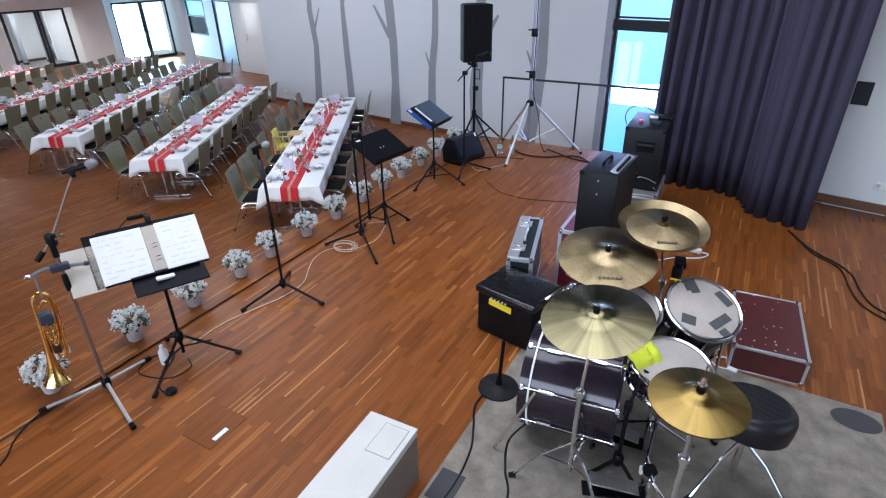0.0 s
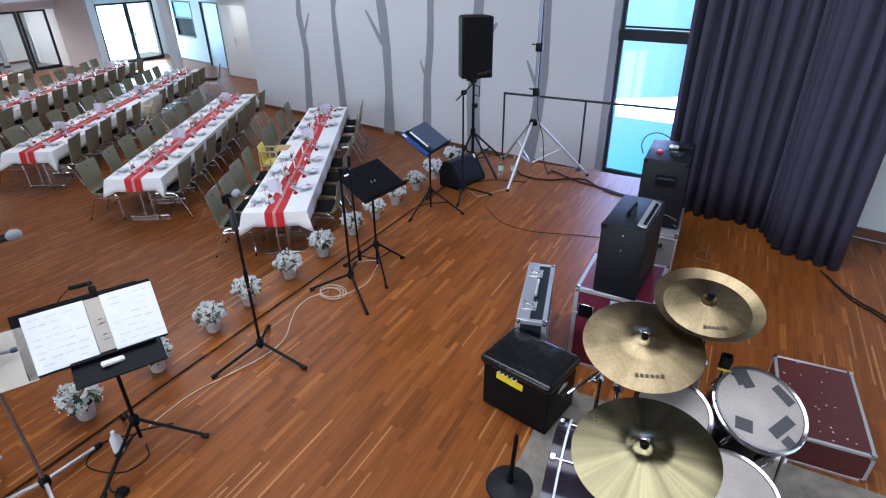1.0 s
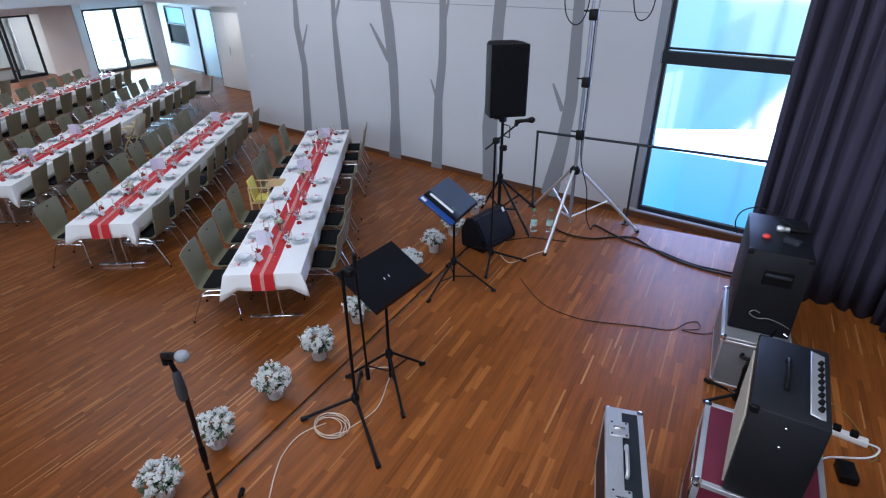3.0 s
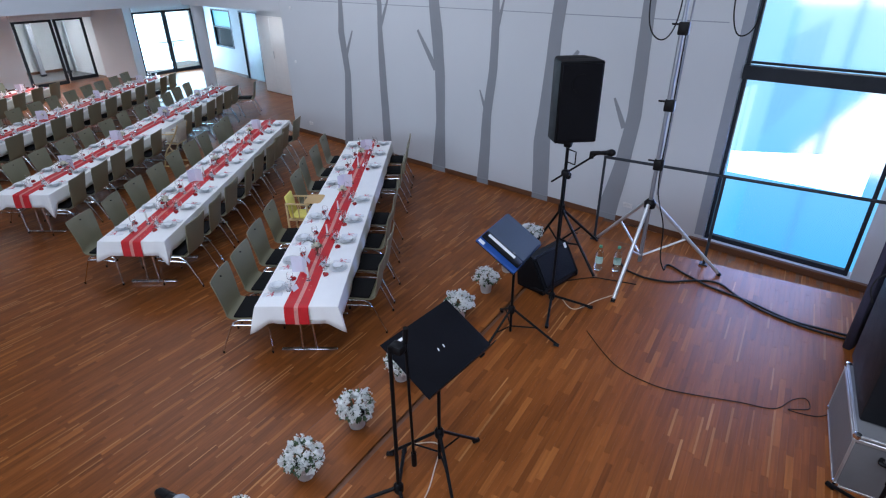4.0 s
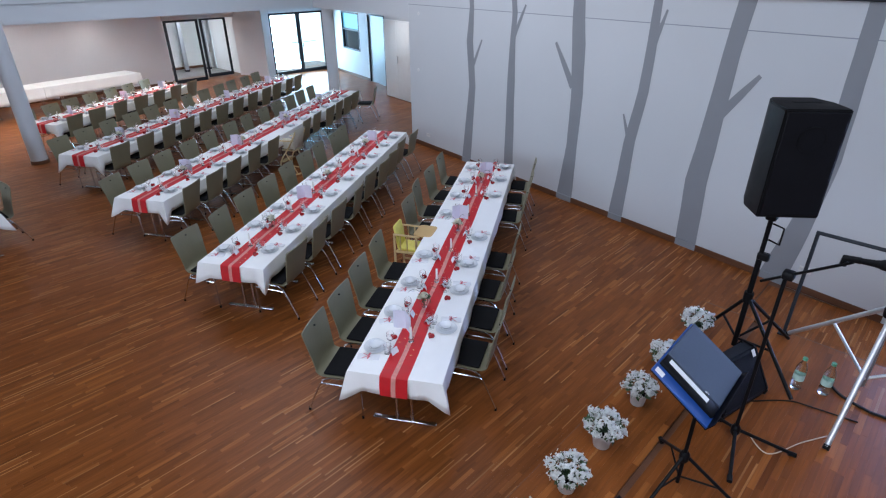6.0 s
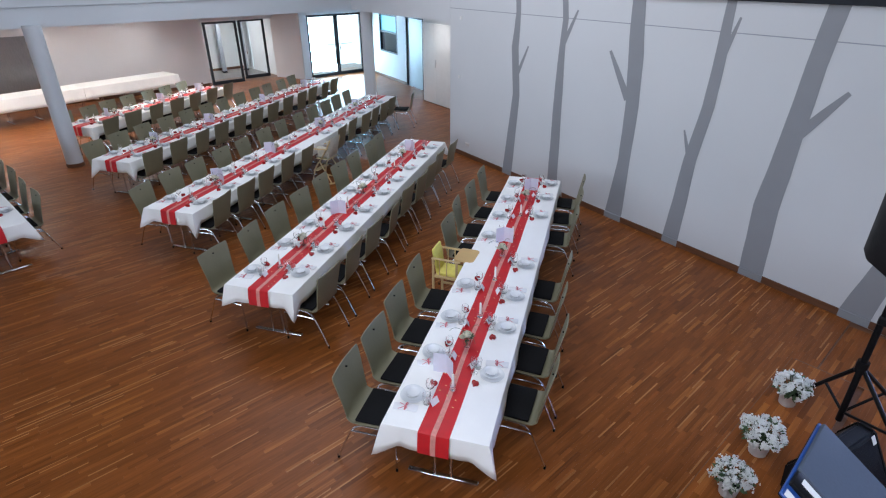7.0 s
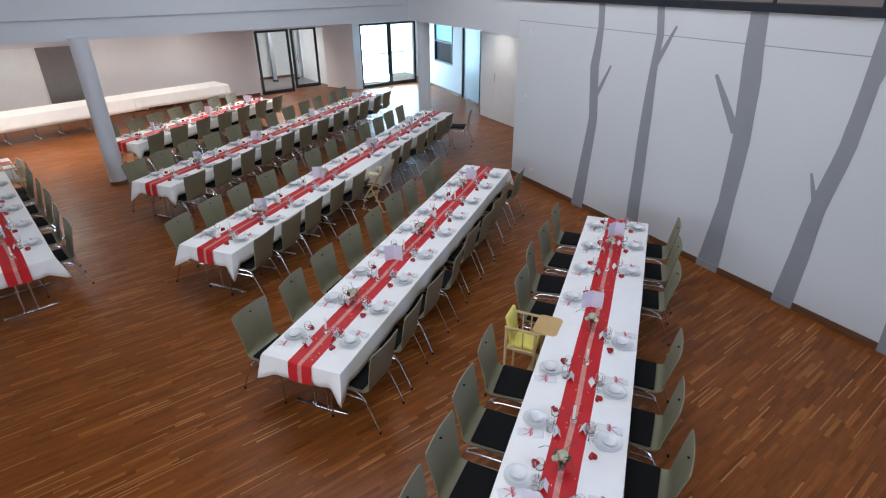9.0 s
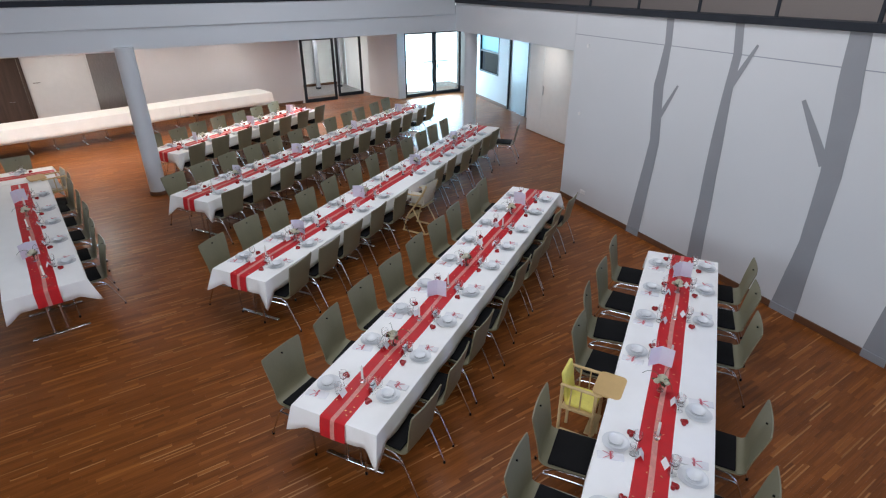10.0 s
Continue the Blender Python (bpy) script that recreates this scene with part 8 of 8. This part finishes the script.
cable([(-2.55, 6.25), (-2.32, 6.02), (-2.15, 5.91), (-1.9, 5.87), (-1.69, 5.91), (-1.4, 6.0), (-1.18, 6.06), (-1.08, 6.22), (-1.0, 6.28), (-0.98, 6.18), (-1.1, 6.1), (-0.93, 6.13), (-0.80, 6.28)], 0.0032)
cable([(-2.24, 7.62), (-2.22, 7.74), (-2.02, 7.62), (-1.81, 7.51), (-1.47, 7.42), (-1.15, 7.29), (-0.81, 7.28), (-0.2, 7.3)], 0.010)
cable([(-2.36, 7.36), (-2.15, 7.40), (-1.95, 7.55), (-1.75, 7.62), (-1.55, 7.45), (-1.3, 7.30), (-0.9, 7.22), (-0.3, 7.24)], 0.010)
cable([(-2.67, 7.57), (-2.55, 7.42), (-2.36, 7.36)], 0.010)
cable([(-3.0, 6.9), (-2.8, 7.1), (-2.65, 7.15), (-2.4, 7.2)], 0.005)
cable([(0.77, 6.27), (0.86, 6.05), (0.97, 5.81), (1.10, 5.68), (1.17, 5.55), (1.20, 5.25), (1.26, 5.0), (1.42, 4.83), (1.7, 4.7)], 0.0075)
cable([(0.80, 6.22), (0.92, 5.95), (1.03, 5.80), (1.15, 5.68), (1.24, 5.50), (1.27, 5.25), (1.34, 5.02), (1.55, 4.86), (1.8, 4.8)], 0.0075)
cable([(-0.93, 2.80), (-0.95, 2.62), (-0.88, 2.45), (-0.82, 2.28), (-0.80, 2.0), (-0.86, 1.6)], 0.007)
cable([(-0.62, 2.62), (-0.66, 2.45), (-0.60, 2.26), (-0.52, 2.10), (-0.45, 1.7)], 0.007)
cable([(0.62, 2.95), (0.72, 2.72), (0.86, 2.45), (0.95, 2.2)], 0.006)
cable([(-3.0, 0.7), (-3.07, 0.99), (-3.19, 1.12), (-3.25, 1.22), (-3.29, 1.33)], 0.005)
cable([(-3.03, 2.08), (-2.96, 1.96), (-2.90, 1.86), (-2.80, 1.80), (-2.73, 1.82)], 0.004)
cable([(-3.05, 2.12), (-3.16, 1.98), (-3.08, 1.84), (-2.86, 1.90), (-2.82, 2.04), (-2.92, 2.10)], 0.004)
solo("adapter", L([(0, 0), (0.035, 0), (0.038, 0.010), (0.030, 0.026), (0, 0.028)], 18), BLACK_PLASTIC, pose(-2.73, 1.82, STAGE), "small round black foot switch on the stage floor", "foot switch")
solo("sanitiser_bottle", L([(0, 0), (0.030, 0), (0.032, 0.01), (0.030, 0.10), (0.012, 0.13), (0.012, 0.15), (0, 0.15)], 18), WHITE_PLASTIC, pose(-3.02, 2.0, STAGE), "small white plastic bottle at the stand's foot", "bottle")
CRL = "cream cable lying on the stage floor"
cable([(-3.03, 2.2), (-3.03, 2.51), (-2.95, 2.8), (-2.89, 3.01), (-2.89, 3.25), (-3.02, 3.48), (-3.09, 3.63), (-3.10, 3.80), (-3.02, 3.95)], 0.0042, CREAM_CABLE, CRL)
coil = []
for i in range(66):
    a = i * 0.42
    turn = i // 15
    coil.append((-2.965 + 0.010 * math.sin(turn * 2.4) + (0.120 - 0.013 * (turn % 3)) * math.cos(a), 3.93 + 0.012 * math.cos(turn * 1.9) + (0.095 - 0.011 * (turn % 3)) * math.sin(a), 0.0006 * i))
cable(coil, 0.0030, CREAM_CABLE, "coil of cream cable on the stage floor")
cable([(-2.86, 3.98), (-2.80, 4.2), (-2.86, 4.42), (-2.95, 4.6), (-3.1, 4.5)], 0.0042, CREAM_CABLE, CRL)
cable([(-2.9, 6.6), (-2.75, 6.5), (-2.62, 6.75), (-2.5, 6.95)], 0.004, CREAM_CABLE, CRL)
WCL = "white mains cable lying on the stage floor"
cable([(-0.20, 5.40), (-0.30, 5.34), (-0.34, 5.18), (-0.27, 5.05), (-0.15, 5.15), (0.05, 5.25), (0.12, 5.36), (0.05, 5.38)], 0.006, WHITE_PLASTIC, WCL)
OLIVE = mat("olive_cable_sheath", (0.20, 0.15, 0.045), 0.5)
loops = [(0.06, 5.22), (0.10, 5.29), (0.06, 5.42), (-0.02, 5.60), (-0.11, 5.70), (-0.17, 5.77), (-0.23, 5.73), (-0.20, 5.66), (-0.12, 5.68), (-0.15, 5.80), (-0.24, 5.88)]
loops += [(-0.20 + (0.075 + 0.012 * (k % 3)) * math.cos(k * 1.05), 6.07 + (0.10 + 0.02 * (k % 2)) * math.sin(k * 1.05), 0.0012 * k) for k in range(4, 19)]
cable(loops + [(-0.25, 6.30), (-0.30, 6.45)], 0.003, OLIVE, "thin olive lead in loose loops on the stage floor")
solo("mains_adapter", B((0, 0, 0.03), (0.095, 0.14, 0.06), None, 0.010, 2), BLACK_PLASTIC, pose(-0.085, 5.04, STAGE, 0, 0, 8), "black mains adapter block on the stage floor", "mains adapter")
cable([(-0.90, 6.12, -0.10), (-0.93, 6.14, -0.02), (-0.90, 6.17, 0.06), (-0.80, 6.20, 0.09), (-0.68, 6.19, 0.05), (-0.58, 6.14, 0.01), (-0.48, 6.06, 0.0)], 0.0045, CABLE, "thin black cable looping off the bass cabinet", STAGE + RIG)
st = thing("power_strip", pose(-0.06, 5.38, STAGE, 0, 0, -8), "white power strip with black plugs", "power strip")
part("housing", B((0, 0, 0.02), (0.24, 0.055, 0.04), None, 0.008, 2), WHITE_PLASTIC, st)
for k in (-0.05, 0.04):
    part("plug", B((k, 0, 0.055), (0.045, 0.045, 0.035), None, 0.008, 2), BLACK_PLASTIC, st)


# ---- hardwood strips of the floors, last: the nearest of the stage as single pieces, the rest joined ----
HATCH = (-2.366, -2.126, 1.61, 1.89)
STRIP_W = 0.040
LENS = (0.28, 0.36, 0.45)


def strips(x0, x1, y0, y1, seed, skip=None):
    """Lays strips along y in columns, as (x, y, length)."""
    rng = random.Random(seed)
    out = []
    n = int((x1 - x0) / STRIP_W)
    for i in range(n):
        x = x0 + (i + 0.5) * STRIP_W
        y = y0 - rng.random() * 0.4
        while y < y1:
            ln = rng.choice(LENS)
            end = y + ln > y1 - 0.02
            if end:
                ln = round(y1 - y, 3)
            if ln > 0.02 and y >= y0 - 0.02:
                if skip and skip(x, y, ln):
                    if HATCH[2] - y > 0.002:
                        out.append((x, y, HATCH[2] - y))
                    if y + ln - HATCH[3] > 0.002:
                        out.append((x, HATCH[3], y + ln - HATCH[3]))
                else:
                    out.append((x, y, ln))
            y = y1 if end else y + ln
    return out


def strip_mesh(name, items, z, seed, material=WOOD):
    rng = random.Random(seed)
    verts, faces = [], []
    c = 0.0004
    for x, y, ln, *w in items:
        w = w[0] if w else STRIP_W
        b = len(verts)
        top = z + rng.uniform(-0.0002, 0.0002)
        a0, a1, b0, b1 = x - w / 2, x + w / 2, y, y + ln
        for zz, e in ((z - 0.012, 0.0), (top - 0.0007, 0.0), (top, c)):
            verts += [(a0 + e, b0 + e, zz), (a1 - e, b0 + e, zz), (a1 - e, b1 - e, zz), (a0 + e, b1 - e, zz)]
        faces.append((b + 8, b + 9, b + 10, b + 11))
        for k in (0, 4):
            faces += [(b + k + i, b + k + (i + 1) % 4, b + k + 4 + (i + 1) % 4, b + k + 4 + i) for i in range(4)]
    me = bpy.data.meshes.new(name)
    me.from_pydata(verts, [], faces)
    me.materials.append(material)
    return me


def field(name, items, z, seed, parent):
    """One field of joined strips; here and there a strip is split and its narrow part is pale."""
    rng = random.Random(seed + 50)
    plain, pale = [], []
    for x, y, ln in items:
        if rng.random() < 0.12:
            w = rng.uniform(0.009, 0.016)
            plain.append((x - w / 2, y, ln, STRIP_W - w))
            pale.append((x + STRIP_W / 2 - w / 2, y, ln, w))
        else:
            plain.append((x, y, ln))
    for nm, part_items, material, label in ((name, plain, WOOD, "reddish brown hardwood strips"), (name + "_pale", pale, WOOD_PALE, "narrow pale floor strips")):
        ob = new(nm, strip_mesh(nm, part_items, z, seed, material))
        ob.parent = parent
        tagged(ob, label, kind="stuff")


def skip_stage(x, y, ln):
    return HATCH[0] < x < HATCH[1] and y + ln > HATCH[2] and y < HATCH[3]


hall = strips(-24.4, -3.74, -8.9, 17.8, 1)
hall += [s for s in strips(-3.74, 0.5, 8.03, 10.95, 2) if s[1] + s[2] < 10.85 - 0.1476 * (s[0] + 1.297)]
field("strip_field", hall, 0.0, 3, bpy.data.objects["floor"])
lip = strips(-3.728, -3.257, -8.9, 8.0, 4)
deck = [s for s in strips(-3.246, 6.9, -8.9, 8.0, 5, skip_stage) if s[0] < 0.4 or s[1] + s[2] < 7.5 - 0.194 * s[0]]
near = [s for s in deck if -2.75 < s[0] < -1.45 and 2.6 < s[1] < 6.9][:300]
chosen = set(near)
rest = lip + [s for s in deck if s not in chosen]
field("stage_strip_field", rest, STAGE, 6, stage)
PIECE = {ln: strip_mesh("floor_strip", [(0.0, 0.0, ln)], 0.0, 7) for ln in sorted({s[2] for s in near})}
for x, y, ln in near:
    share("floor_strip", PIECE[ln], stage, Matrix.Translation((x, y, STAGE)))
